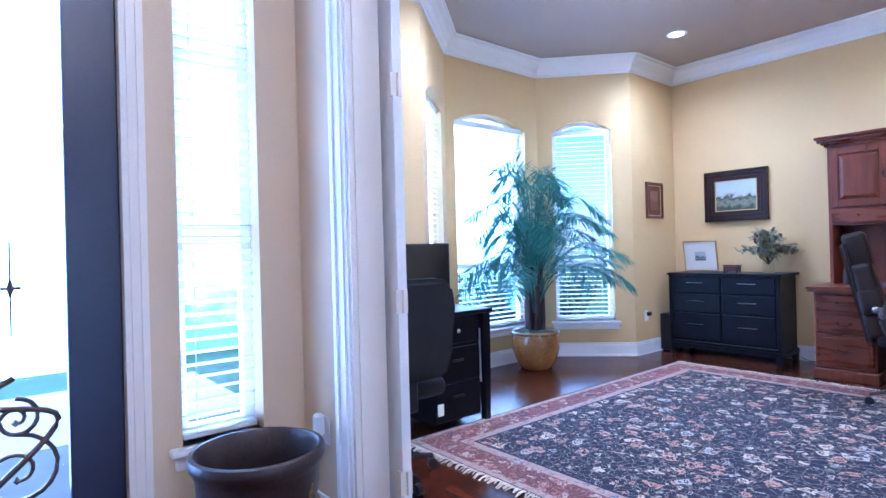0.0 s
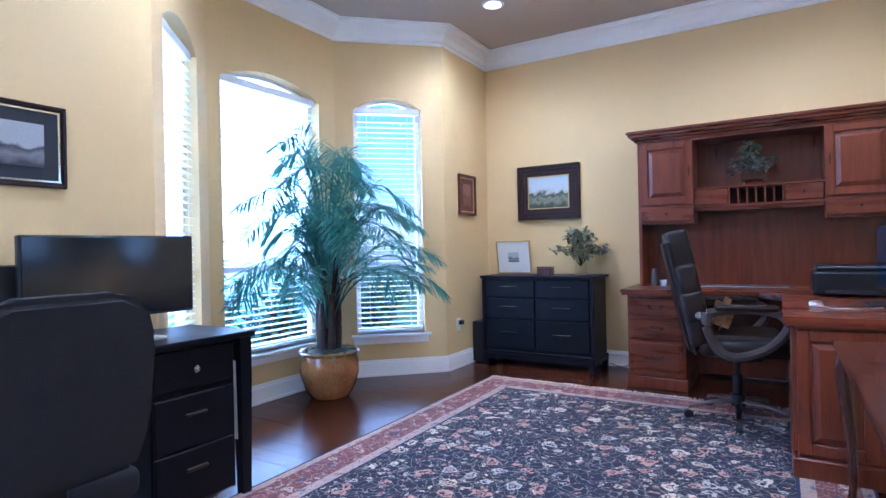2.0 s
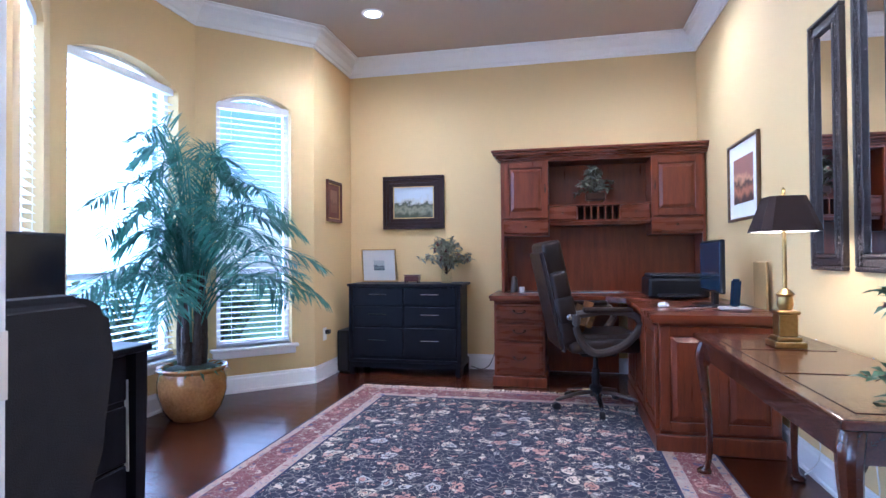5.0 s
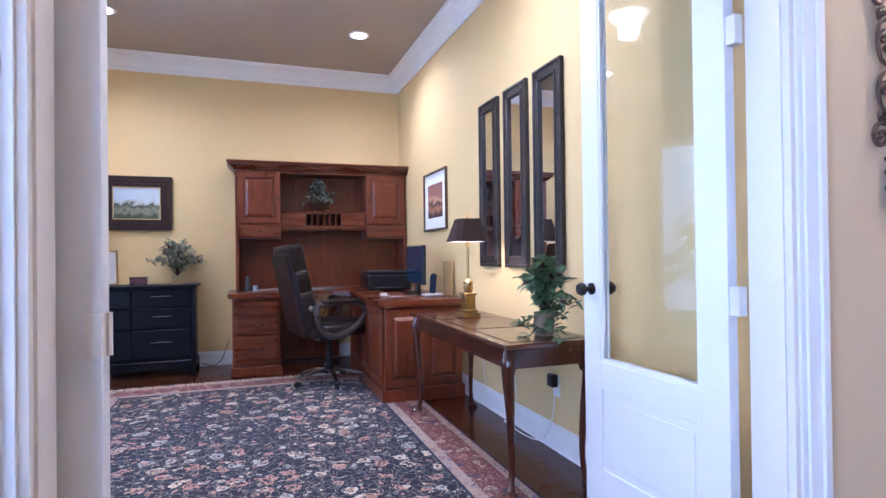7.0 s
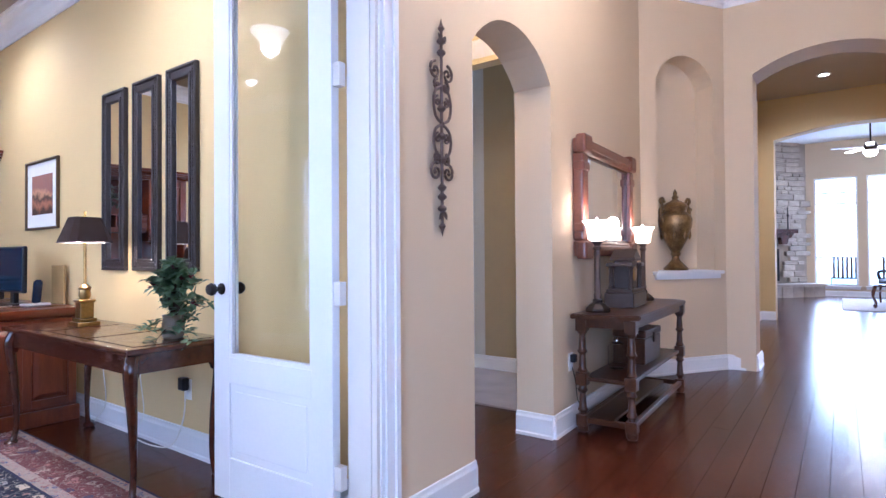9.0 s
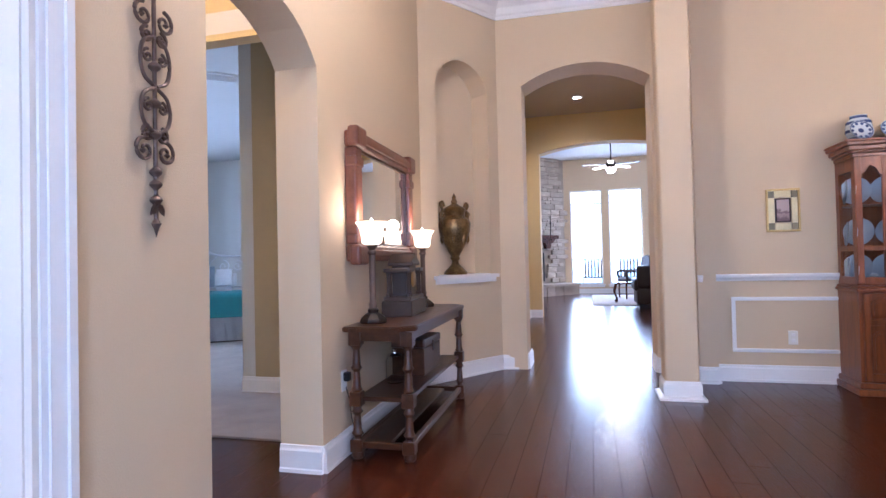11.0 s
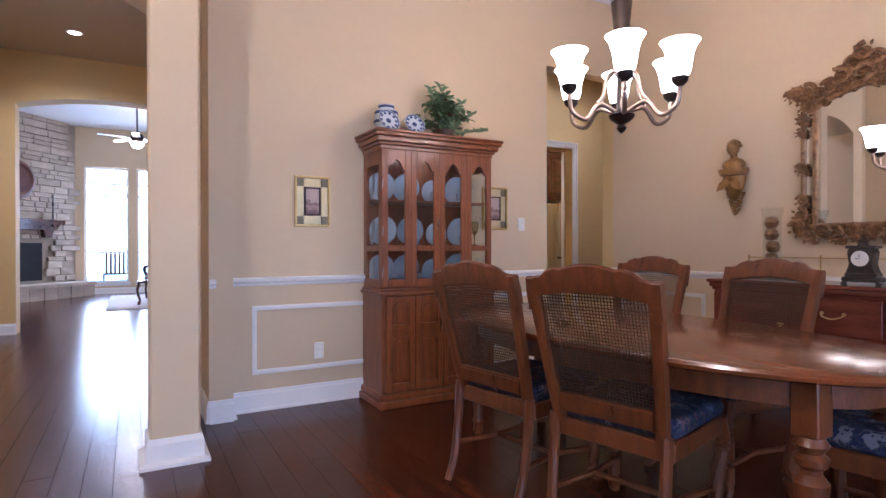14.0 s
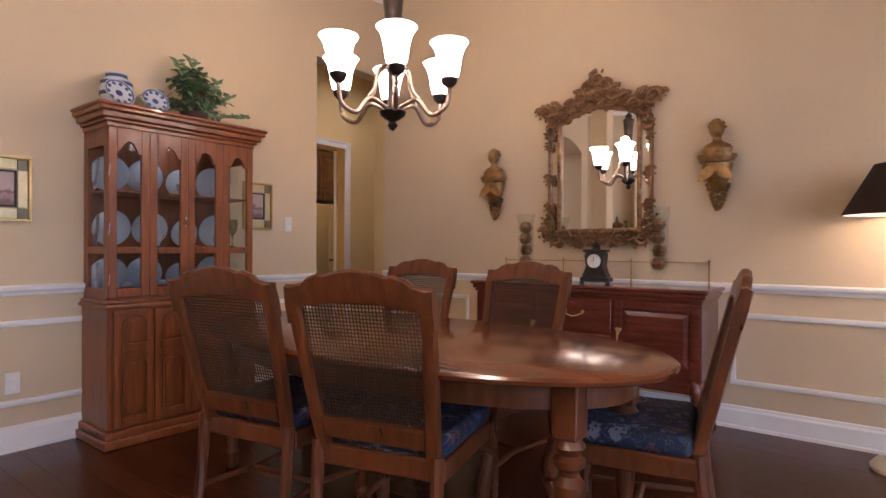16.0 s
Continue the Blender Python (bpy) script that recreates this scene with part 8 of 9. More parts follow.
def buffet():
    t = thing("sideboard", "dark mahogany sideboard with carved cabriole legs", "sideboard")
    x0, x1, y0, y1, H = -4.545, -4.10, -2.36, -0.80, 0.885
    SB = mat("red_mahogany", (0.10, 0.022, 0.013), 0.25, vary=0.4, scale=4, bump=0.04, stretch=(6, 0.8, 6), color2=(0.18, 0.045, 0.025), coat=0.4)
    b2 = box(bmesh.new(), x0, x1 + 0.03, y0 - 0.04, y1 + 0.04, H - 0.025, H, bevel=0.009, seg=3)
    box(b2, x0, x1 + 0.018, y0 - 0.025, y1 + 0.025, H - 0.055, H - 0.025, bevel=0.008, seg=2)
    box(b2, x0, x1 + 0.006, y0 - 0.01, y1 + 0.01, H - 0.075, H - 0.055, bevel=0.004)
    part("top", b2, SB, t)
    part("body", box(bmesh.new(), x0, x1 - 0.01, y0, y1, 0.34, H - 0.075, bevel=0.003), SB, t)
    w = (y1 - y0) / 3
    for k in range(3):
        a, b = y0 + k * w + 0.01, y0 + (k + 1) * w - 0.01
        if k == 1:
            for z0, z1 in ((0.36, 0.57), (0.585, 0.80)):
                b2 = box(bmesh.new(), x1 - 0.01, x1 + 0.008, a, b, z0, z1, bevel=0.004)
                dr = part("drawer", b2, SB, t)
                bail_pull(dr, x1 + 0.008, (a + b) / 2, (z0 + z1) / 2 + 0.02, 0.12, 1, BRASS, 0.03)
        else:
            dr = part("door", framed_panel(bmesh.new(), a, b, 0.36, 0.80, x1 - 0.01, 1, 0.05), SB, t)
            bail_pull(dr, x1 + 0.012, b - 0.03 if k == 0 else a + 0.03, 0.62, 0.02, 1, BRASS, 0.07)
    part("apron", box(bmesh.new(), x1 - 0.03, x1, y0 + 0.06, y1 - 0.06, 0.27, 0.34, bevel=0.01), SB, t)
    for x, dx in ((x0 + 0.05, -1), (x1 - 0.04, 1)):
        for y, dy in ((y0 + 0.05, -1), (y1 - 0.05, 1)):
            cabriole(t, x, y, dx, dy, 0.36, SB)
    r = thing("brass_gallery_rail", "thin brass gallery rail standing on the sideboard", "rail")
    b2 = tube(bmesh.new(), [(-4.52, -2.36, 1.035), (-4.52, -0.85, 1.035)], 0.004, 6)
    part("rail", b2, BRASS, r)
    for y in (-2.36, -1.86, -1.35, -0.85):
        part("post", lathe(bmesh.new(), [(0.008, H), (0.005, H + 0.02), (0.004, 1.03), (0.008, 1.045), (0, 1.06)], 10, pose(-4.52, y, 0)), BRASS, r, smooth=True)
    c = thing("table_clock", "dark waisted mantel clock with a white dial", "clock", pose(-4.27, -1.50, H + 0.001, 0, 0, 90))
    DK = mat("dark_carved_clock", (0.03, 0.02, 0.016), 0.4, vary=0.4, scale=14, bump=0.15)
    b2 = box(bmesh.new(), -0.10, 0.10, -0.05, 0.05, 0.015, 0.045, bevel=0.008)
    box(b2, -0.085, 0.085, -0.045, 0.045, 0.045, 0.07, bevel=0.008)
    prism(b2, [(-0.075, 0.07), (0.075, 0.07), (0.058, 0.12), (0.068, 0.19), (0.06, 0.215), (-0.06, 0.215), (-0.068, 0.19), (-0.058, 0.12)], pose(0, -0.04, 0), 0.08)
    box(b2, -0.078, 0.078, -0.048, 0.048, 0.215, 0.232, bevel=0.005)
    part("case", b2, DK, c)
    for x in (-0.09, 0.09):
        part("foot", lathe(bmesh.new(), [(0.016, 0), (0.018, 0.008), (0.01, 0.016)], 10, pose(x, -0.03, 0)), DK, c)
    part("dial", lathe(bmesh.new(), [(0.046, 0), (0.046, 0.006), (0.04, 0.008), (0, 0.008)], 26, pose(0, -0.040, 0.155, 90)), PAPER, c, "white clock dial", smooth=True)
    b2 = B(-0.0015, 0.0015, -0.051, -0.0495, 0.155, 0.183)
    box(b2, -0.022, 0.0, -0.051, -0.0495, 0.1535, 0.1565)
    part("pointer", b2, BLACKPL, c)
    part("crest", lathe(bmesh.new(), [(0.03, 0.232), (0.022, 0.25), (0.03, 0.262), (0.012, 0.28), (0, 0.29)], 14), DK, c, smooth=True)
    for y, hgt, z in ((-2.03, 0.49, H), (-1.085, 0.50, H)):
        v = thing("hurricane_vase", "footed clear glass vase filled with bronze ornaments", "vase", pose(-4.25, y, z + 0.001), "pair of hurricane vases on the sideboard")
        k = hgt / 0.4
        part("glass", lathe(bmesh.new(), [(0.065, 0), (0.067, 0.008), (0.03, 0.03), (0.02, 0.06), (0.05, 0.085), (0.058, 0.12 * k), (0.058, 0.34 * k), (0.072, 0.40 * k), (0.069, 0.40 * k), (0.054, 0.34 * k), (0.053, 0.12 * k), (0.04, 0.09), (0, 0.085)], 26), PANE, v, "clear glass", smooth=True)
        for i in range(4):
            a = i * 2.1
            part("ornament", lathe(bmesh.new(), [(0, -0.045), (0.032, -0.034), (0.047, 0), (0.032, 0.034), (0, 0.045)], 16, pose(0.005 * math.cos(a), 0.005 * math.sin(a), 0.145 + i * 0.082)), GILT, v, "bronze ball", smooth=True)


buffet()


def gilt_mirror():
    t = thing("gilt_mirror", "ornate carved gilt mirror with a scrolled crest", "mirror", pose(DINE_W, -1.60, 1.63, 0, 0, 90))
    W, H = 0.80, 1.0
    # arched glass in the middle and narrow glass strips beside it
    b2 = bmesh.new()
    gw = 0.285
    pts = [(-gw, -0.36), (gw, -0.36), (gw, 0.42), (gw - 0.05, 0.45), (gw * 0.5, 0.475), (0, 0.50), (-gw * 0.5, 0.475), (-gw + 0.05, 0.45), (-gw, 0.42)]
    prism(b2, pts, pose(0, -0.025, 0), 0.008)
    part("mirror_glass", b2, MIRROR, t)
    for s in (-1, 1):
        part("side_glass", B(s * 0.315, s * 0.365, -0.02, -0.012, -0.36, 0.40), MIRROR, t)
        b2 = box(bmesh.new(), s * 0.285, s * 0.315, -0.04, -0.005, -0.38, 0.44, bevel=0.008, seg=2)
        box(b2, s * 0.365, s * 0.39, -0.045, -0.0, -0.40, 0.42, bevel=0.008, seg=2)
        part("frame_bar", b2, GILT, t)
    b2 = bmesh.new()
    tube(b2, [(x, -0.03, z) for x, z in [(-0.31, 0.42), (-0.24, 0.47), (-0.12, 0.50), (0, 0.525), (0.12, 0.50), (0.24, 0.47), (0.31, 0.42)]], 0.02, 8)
    box(b2, -0.38, 0.38, -0.04, 0, -0.40, -0.36, bevel=0.01)
    part("inner_moulding", b2, GILT, t)
    rd = random.Random(31)

    def ornament(cx, cz, r, s, a0, turns=1.3, th=None):
        b3 = bmesh.new()
        spiral(b3, cx, cz, r, turns, a0, s, th or r * 0.3, y=-0.05, r_end=0.15, seg=8)
        for i in range(7):
            a = a0 + s * i * 0.9
            d = Vector((math.cos(a) + rd.uniform(-0.3, 0.3), -0.35, math.sin(a) + rd.uniform(-0.3, 0.3)))
            leaf_mesh(b3, (cx + r * 0.8 * math.cos(a), -0.05, cz + r * 0.8 * math.sin(a)), d, (0, -1, 0), r * rd.uniform(0.4, 0.62), r * 0.2, fold=0.6, droop=0.05)
        spiral(b3, cx - s * r * 0.7, cz - r * 0.75, r * 0.55, 1.1, a0 + 2.2, -s, r * 0.2, y=-0.04, r_end=0.2, seg=7)
        for i in range(5):
            a = rd.uniform(0, 6.28)
            lathe(b3, [(0, -r * 0.3), (r * 0.28, 0), (0, r * 0.3)], 8, Matrix.Translation((cx + r * 0.4 * math.cos(a), -0.06, cz + r * 0.4 * math.sin(a))))
        part("carved_scroll", b3, GILT, t)
    for s in (-1, 1):
        for cx, cz, r, a0 in ((0.055, 0.66, 0.055, 0.3), (0.13, 0.60, 0.06, 0.9), (0.10, 0.545, 0.045, 2.5), (0.20, 0.545, 0.055, 0.6), (0.27, 0.50, 0.05, 1.0), (0.335, 0.545, 0.055, 1.2), (0.40, 0.53, 0.06, 0.2), (0.35, 0.455, 0.05, 2.0), (0.375, 0.36, 0.04, 3.0), (0.385, 0.27, 0.03, 1.0), (0.38, 0.02, 0.04, 0.5), (0.375, -0.20, 0.04, 0.4), (0.385, -0.30, 0.05, 1.4), (0.40, -0.39, 0.06, 0.4), (0.33, -0.43, 0.055, 2.4), (0.24, -0.42, 0.05, 0.8), (0.16, -0.44, 0.05, 1.9), (0.07, -0.42, 0.05, 0.9), (0.46, 0.545, 0.035, 0.0)):
            ornament(s * cx, cz, r, s, a0 if s > 0 else math.pi - a0)
    ornament(0.0, 0.72, 0.06, 1, 1.57, 1.2)
    ornament(0.0, 0.60, 0.06, 1, 4.7, 1.2)
    ornament(0.0, -0.43, 0.055, 1, 1.57, 1.2)


gilt_mirror()


def cherub_bracket(y, z0):
    """A plain gilt bust on a fruit-carved wall bracket: one mesh."""
    b2 = bmesh.new()
    M = pose(DINE_W, y, z0, 0, 0, -90)
    rd = random.Random(6)

    def half(profile, cz, sx=1.0, sy=0.8, oy=0.0, seg=18):
        lathe(b2, profile, seg, M @ pose(0, oy, cz), sx, sy)
    half([(0.03, 0.29), (0.10, 0.30), (0.105, 0.315), (0.115, 0.33), (0.115, 0.345), (0.03, 0.345)], 0, 1, 0.75, 0.075)
    half([(0, 0.10), (0.04, 0.13), (0.07, 0.2), (0.085, 0.26), (0.09, 0.295), (0.03, 0.3)], 0, 1, 0.7, 0.06)
    for i in range(64):
        t = rd.random()
        r = 0.012 + 0.062 * t
        a = rd.uniform(-1.6, 1.6)
        lathe(b2, [(0, -0.014), (0.012, -0.008), (0.015, 0), (0.012, 0.008), (0, 0.014)], 8, M @ pose(r * math.sin(a), 0.04 + 0.7 * r * math.cos(a), 0.005 + 0.20 * t))
    for s in (-1, 1):
        leaf_mesh(b2, M @ Vector((0, 0.11, 0.27)), M.to_3x3() @ Vector((s * 0.8, 0.2, -0.6)), M.to_3x3() @ Vector((0, 1, 0)), 0.13, 0.035, droop=0.1)
    # bust
    half([(0.078, 0.345), (0.085, 0.36), (0.092, 0.385), (0.075, 0.41), (0.040, 0.427), (0.027, 0.437), (0.026, 0.462)], 0, 1.0, 0.6, 0.07)
    half([(0.0, 0.448), (0.026, 0.456), (0.042, 0.48), (0.047, 0.51), (0.042, 0.54), (0.026, 0.558), (0, 0.565)], 0, 0.95, 1.05, 0.08)
    for i in range(48):
        a, e = rd.uniform(0, 6.28), rd.uniform(0.0, 1.5)
        lathe(b2, [(0, -0.012), (0.013, 0), (0, 0.012)], 7, M @ pose(0.046 * math.cos(a) * math.cos(e), 0.066 + 0.046 * math.sin(a) * math.cos(e), 0.515 + 0.052 * math.sin(e)))
    o = part("wall_bracket_bust", b2, mat("gold_bronze_bust", (0.30, 0.17, 0.06), 0.35, 0.7, vary=0.35, scale=18, bump=0.15), smooth=True)
    tagged(o, "gilt plaster bust on a fruit-carved wall bracket", "wall ornament", "pair of gilt wall brackets")


cherub_bracket(-2.46, 1.36)
cherub_bracket(-0.80, 1.37)

FLM = mat("antique_cream_paint", (0.52, 0.46, 0.34), 0.5, vary=0.2, scale=12)
b2 = lathe(bmesh.new(), [(0.13, 0), (0.135, 0.02), (0.11, 0.05), (0.05, 0.07), (0.035, 0.10), (0.045, 0.12), (0.03, 0.15)], 26)
b3 = lathe(bmesh.new(), [(0.028, 0.15), (0.03, 0.6), (0.026, 1.12), (0.045, 1.14), (0.05, 1.17), (0.03, 1.19), (0.02, 1.21), (0.012, 1.22), (0.012, 1.46)], 18)
shade_lamp("floor_lamp", "cream column floor lamp with a wide brown shade", pose(-4.30, 0.10, 0), [("base", b2, FLM), ("column", b3, FLM)], 1.30, 0.26, 0.12, 0.26, True, square=False, energy=9)

# ---- hall, living room, kitchen, bedroom ----
for x, y in ((0.12, -7.70), (0.10, -5.4)):
    downlight(x, y, TOP, 130, 150)
outlet(pose(1.06, -6.2, 1.25, 0, 0, -90), 1, "white hall light switch plate", "light_switch")
outlet(pose(1.06, -5.0, 0.40, 0, 0, -90), label="white hall wall outlet plate")
hg = thing("wall_hanging", "narrow dark framed hanging on the hall wall", "picture", pose(1.06, -5.9, 1.55, 0, 0, -90))
part("frame", box(bmesh.new(), -0.10, 0.10, -0.025, 0, -0.38, 0.38, bevel=0.006), BROWNFRAME, hg)
part("picture", B(-0.08, 0.08, -0.029, -0.025, -0.35, 0.35), GILT, hg)

# stone fireplace across the living room corner
FP0, FP1 = (0.62, LY), (2.35, -13.45)


def fireplace():
    m, ln = line_frame(FP1, FP0)
    root = structure(new("wall_fireplace"), "cream limestone fireplace wall across the corner", "fireplace")
    b2 = bmesh.new()
    prism(b2, [(0, 0), (ln, 0), (ln, 3.98), (0, 3.98)], m @ pose(0, 0.06, 0), 0.2)
    part("mortar_back", b2, mat("pale_mortar", (0.34, 0.28, 0.21), 0.9, vary=0.15, bump=0.4), root)
    rd = random.Random(12)
    meshes = []
    for k in range(6):
        w, h = 0.22 + 0.07 * k, 0.10 + 0.03 * (k % 3)
        s = box(bmesh.new(), 0.005, w - 0.007, -0.02, 0.07, 0.005, h - 0.007, bevel=0.014)
        for v in s.verts:
            v.co += Vector((rd.uniform(-0.004, 0.004), rd.uniform(-0.012, 0.006), rd.uniform(-0.004, 0.004)))
        me = bpy.data.meshes.new("stone")
        s.to_mesh(me), s.free()
        me.materials.append(STONE)
        meshes.append((w, h, me))
    z, count = 0.36, 0
    fu0, fu1, fz0, fz1 = ln * 0.5 - 0.50, ln * 0.5 + 0.40, 0.40, 1.22
    while z < 3.95:
        row = rd.randrange(3)
        h = meshes[row][1]
        u = -rd.random() * 0.2
        while u < ln:
            w, _, me = meshes[row + 3 * rd.randrange(2)]
            if u + w <= ln + 0.05 and not (u + w > fu0 and u < fu1 and z + h > fz0 and z < fz1):
                o = new("stone", me)
                o.parent, o.matrix_local = root, m @ pose(max(u, 0), 0, z)
                count += 1
            u += w
        z += h
    # flat black panel set where the firebox opens
    part("firebox", prism(bmesh.new(), [(fu0, fz0), (fu1, fz0), (fu1, fz1), (fu0, fz1)], m @ pose(0, 0.04, 0), 0.02), mat("black_firebox_panel", (0.008, 0.008, 0.008), 0.9), root, "flat black panel at the firebox opening")
    he = thing("hearth", "raised limestone hearth bench of the fireplace", "hearth")
    b2 = bmesh.new()
    prism(b2, [(0, 0.26), (ln, 0.26), (ln, 0.335), (0, 0.335)], m @ pose(0, -0.48, 0), 0.46)
    part("hearth_slab", b2, STONE, he)
    for k in range(8):
        b2 = prism(bmesh.new(), [(0.01 + k * ln / 8, 0), ((k + 1) * ln / 8 - 0.01, 0), ((k + 1) * ln / 8 - 0.01, 0.255), (0.01 + k * ln / 8, 0.255)], m @ pose(0, -0.44 + 0.01 * (k % 2), 0), 0.40)
        part("stone", b2, STONE, he)
    mt = thing("mantel_shelf", "dark carved wooden mantel shelf on the stone wall", "mantel")
    b2 = bmesh.new()
    c = ln / 2 - 0.05
    prism(b2, [(c - 0.75, 1.62), (c + 0.75, 1.62), (c + 0.75, 1.72), (c - 0.75, 1.72)], m @ pose(0, -0.26, 0), 0.235)
    prism(b2, [(c - 0.6, 1.50), (c + 0.6, 1.50), (c + 0.7, 1.62), (c - 0.7, 1.62)], m @ pose(0, -0.18, 0), 0.155)
    part("shelf", b2, MAHOG, mt)
    for s in (-0.45, 0.45):
        part("corbel", prism(bmesh.new(), [(c + s - 0.08, 1.34), (c + s + 0.08, 1.34), (c + s + 0.12, 1.50), (c + s - 0.12, 1.50)], m @ pose(0, -0.14, 0), 0.115), MAHOG, mt)
    ca = thing("candle_stand", "tall dark candle stand on the mantel", "candlestick", m @ pose(c + 0.55, -0.14, 1.721))
    part("stem", lathe(bmesh.new(), [(0.05, 0), (0.02, 0.03), (0.012, 0.3), (0.03, 0.36), (0.012, 0.4), (0.012, 0.55), (0, 0.62)], 12), DARKMETAL, ca, smooth=True)
    wr = thing("wall_medallion", "large round dark medallion hung on the stone wall", "wall ornament", m @ pose(c - 0.2, -0.024, 2.55, 90))
    part("rim", lathe(bmesh.new(), [(0.38, 0), (0.40, 0.03), (0.33, 0.07), (0.28, 0.03)], 32), REDFRAME, wr, smooth=True)
    part("disc", lathe(bmesh.new(), [(0.285, 0.0), (0.2, 0.03), (0.1, 0.02), (0, 0.06)], 28), REDFRAME, wr, smooth=True)


fireplace()


def fan():
    t = thing("ceiling_fan", "white-lit ceiling fan with pale blades", "ceiling fan", pose(-0.56, -12.3, -0.20))
    part("rod", lathe(bmesh.new(), [(0.05, 4.175), (0.05, 4.13), (0.015, 4.12), (0.015, 3.55)], 14), DARKMETAL, t, smooth=True)
    part("motor", lathe(bmesh.new(), [(0.03, 3.56), (0.10, 3.54), (0.12, 3.46), (0.10, 3.40), (0.05, 3.38)], 22), DARKMETAL, t, smooth=True)
    part("light_bowl", lathe(bmesh.new(), [(0.12, 3.38), (0.12, 3.35), (0.08, 3.28), (0, 3.26)], 22), GLOWGLASS, t, "lit glass bowl", smooth=True)
    for k in range(5):
        a = 72 * k + 15
        b2 = box(bmesh.new(), 0.14, 0.68, -0.07, 0.07, 3.455, 3.467, bevel=0.004)
        box(b2, 0.08, 0.2, -0.02, 0.02, 3.45, 3.458)
        o = part("blade", b2, mat("pale_fan_blade", (0.45, 0.42, 0.38), 0.5) if k == 0 else t.children[3].data.materials[0], t)
        o.matrix_local = pose(0, 0, 0, 0, 0, a)
    lamp("fan_light", "POINT", 40, (1, 0.85, 0.65), pose(-0.56, -12.3, 2.98), 0.1)


fan()
downlight(0.7, -12.6, 3.98, 60, 150)
downlight(-1.6, -12.6, 3.98, 60, 150)
rg = thing("living_rug", "pale beige rug on the living room floor", "rug")
part("pile", box(bmesh.new(), -3.2, -0.05, -14.6, -11.2, 0, 0.015, bevel=0.005), mat("pale_rug", (0.45, 0.40, 0.36), 0.95, vary=0.2, scale=9, bump=0.4, fine=200), rg)


def armchair(m, label, arms=True, name="armchair"):
    t = thing(name, label, "chair", m)
    DL = mat("dark_upholstery", (0.03, 0.018, 0.018), 0.6, vary=0.3, scale=15)
    part("seat", box(bmesh.new(), -0.3, 0.3, -0.3, 0.28, 0.36, 0.52, bevel=0.05, seg=3), DL, t, smooth=True)
    b2 = bmesh.new()
    prism(b2, [(-0.3, 0), (0.3, 0), (0.31, 0.45), (0.26, 0.56), (0.1, 0.61), (-0.1, 0.61), (-0.26, 0.56), (-0.31, 0.45)], pose(0, 0.25, 0.48, -9), 0.1)
    bmesh.ops.bevel(b2, geom=list(b2.edges), offset=0.03, segments=3, affect="EDGES")
    part("backrest", b2, DL, t, smooth=True)
    for s in (-1, 1):
        part("arm", tube(bmesh.new(), curve_pts([(s * 0.33, 0.26, 0.70), (s * 0.34, 0.0, 0.69), (s * 0.34, -0.24, 0.68), (s * 0.33, -0.27, 0.6), (s * 0.31, -0.22, 0.45)], 5), 0.035, 8), DL, t, smooth=True)
        for y in (-0.25, 0.25):
            part("leg", tube(bmesh.new(), curve_pts([(s * 0.26, y, 0.38), (s * 0.28, y * 1.05, 0.2), (s * 0.27, y * 1.02, 0.0)], 5), 0.026, 8, 0.018), MAHOG, t, smooth=True)
    return t


armchair(pose(-1.05, -13.3, 0.015, 0, 0, 105), "dark upholstered wing armchair on the living room rug")
oc = thing("ottoman_table", "small dark carved table beside the armchair", "table", pose(-0.85, -12.1, 0.015))
part("top", box(bmesh.new(), -0.3, 0.3, -0.25, 0.25, 0.42, 0.46, bevel=0.01), MAHOG, oc)
for sx in (-1, 1):
    for sy in (-1, 1):
        part("leg", tube(bmesh.new(), curve_pts([(sx * 0.26, sy * 0.2, 0.42), (sx * 0.3, sy * 0.23, 0.25), (sx * 0.25, sy * 0.2, 0.08), (sx * 0.28, sy * 0.22, 0.0)], 5), 0.022, 7), MAHOG, oc, smooth=True)
so = thing("sofa", "dark leather sofa seen through the arch", "sofa", pose(-1.28, -11.0, 0.0))
part("base", box(bmesh.new(), -0.9, 0.35, -0.45, 0.45, 0.08, 0.42, bevel=0.03, seg=2), LEATHER, so, smooth=True)
part("backrest", box(bmesh.new(), -0.9, 0.35, 0.25, 0.5, 0.40, 0.88, bevel=0.07, seg=3), LEATHER, so, smooth=True)
part("arm", box(bmesh.new(), 0.2, 0.40, -0.45, 0.45, 0.35, 0.62, bevel=0.06, seg=3), LEATHER, so, smooth=True)
part("foot", box(bmesh.new(), -0.85, 0.3, -0.4, 0.4, 0, 0.08), BLACKWOOD, so)
for x in (1.0, -0.1, -1.2):
    tb = thing("patio_chair", "dark slatted patio chair outside the window", "chair", pose(x, LY - 1.9, 0.0))
    for k in range(6):
        part("slat", box(bmesh.new(), -0.3 + k * 0.1, -0.24 + k * 0.1, 0.2, 0.23, 0.4, 1.0), IRON, tb)
    part("seat", box(bmesh.new(), -0.32, 0.32, -0.3, 0.23, 0.38, 0.42), IRON, tb)
    for sx in (-0.3, 0.3):
        for sy in (-0.27, 0.2):
            part("leg", box(bmesh.new(), sx - 0.015, sx + 0.015, sy - 0.015, sy + 0.015, -0.25, 0.38), IRON, tb)

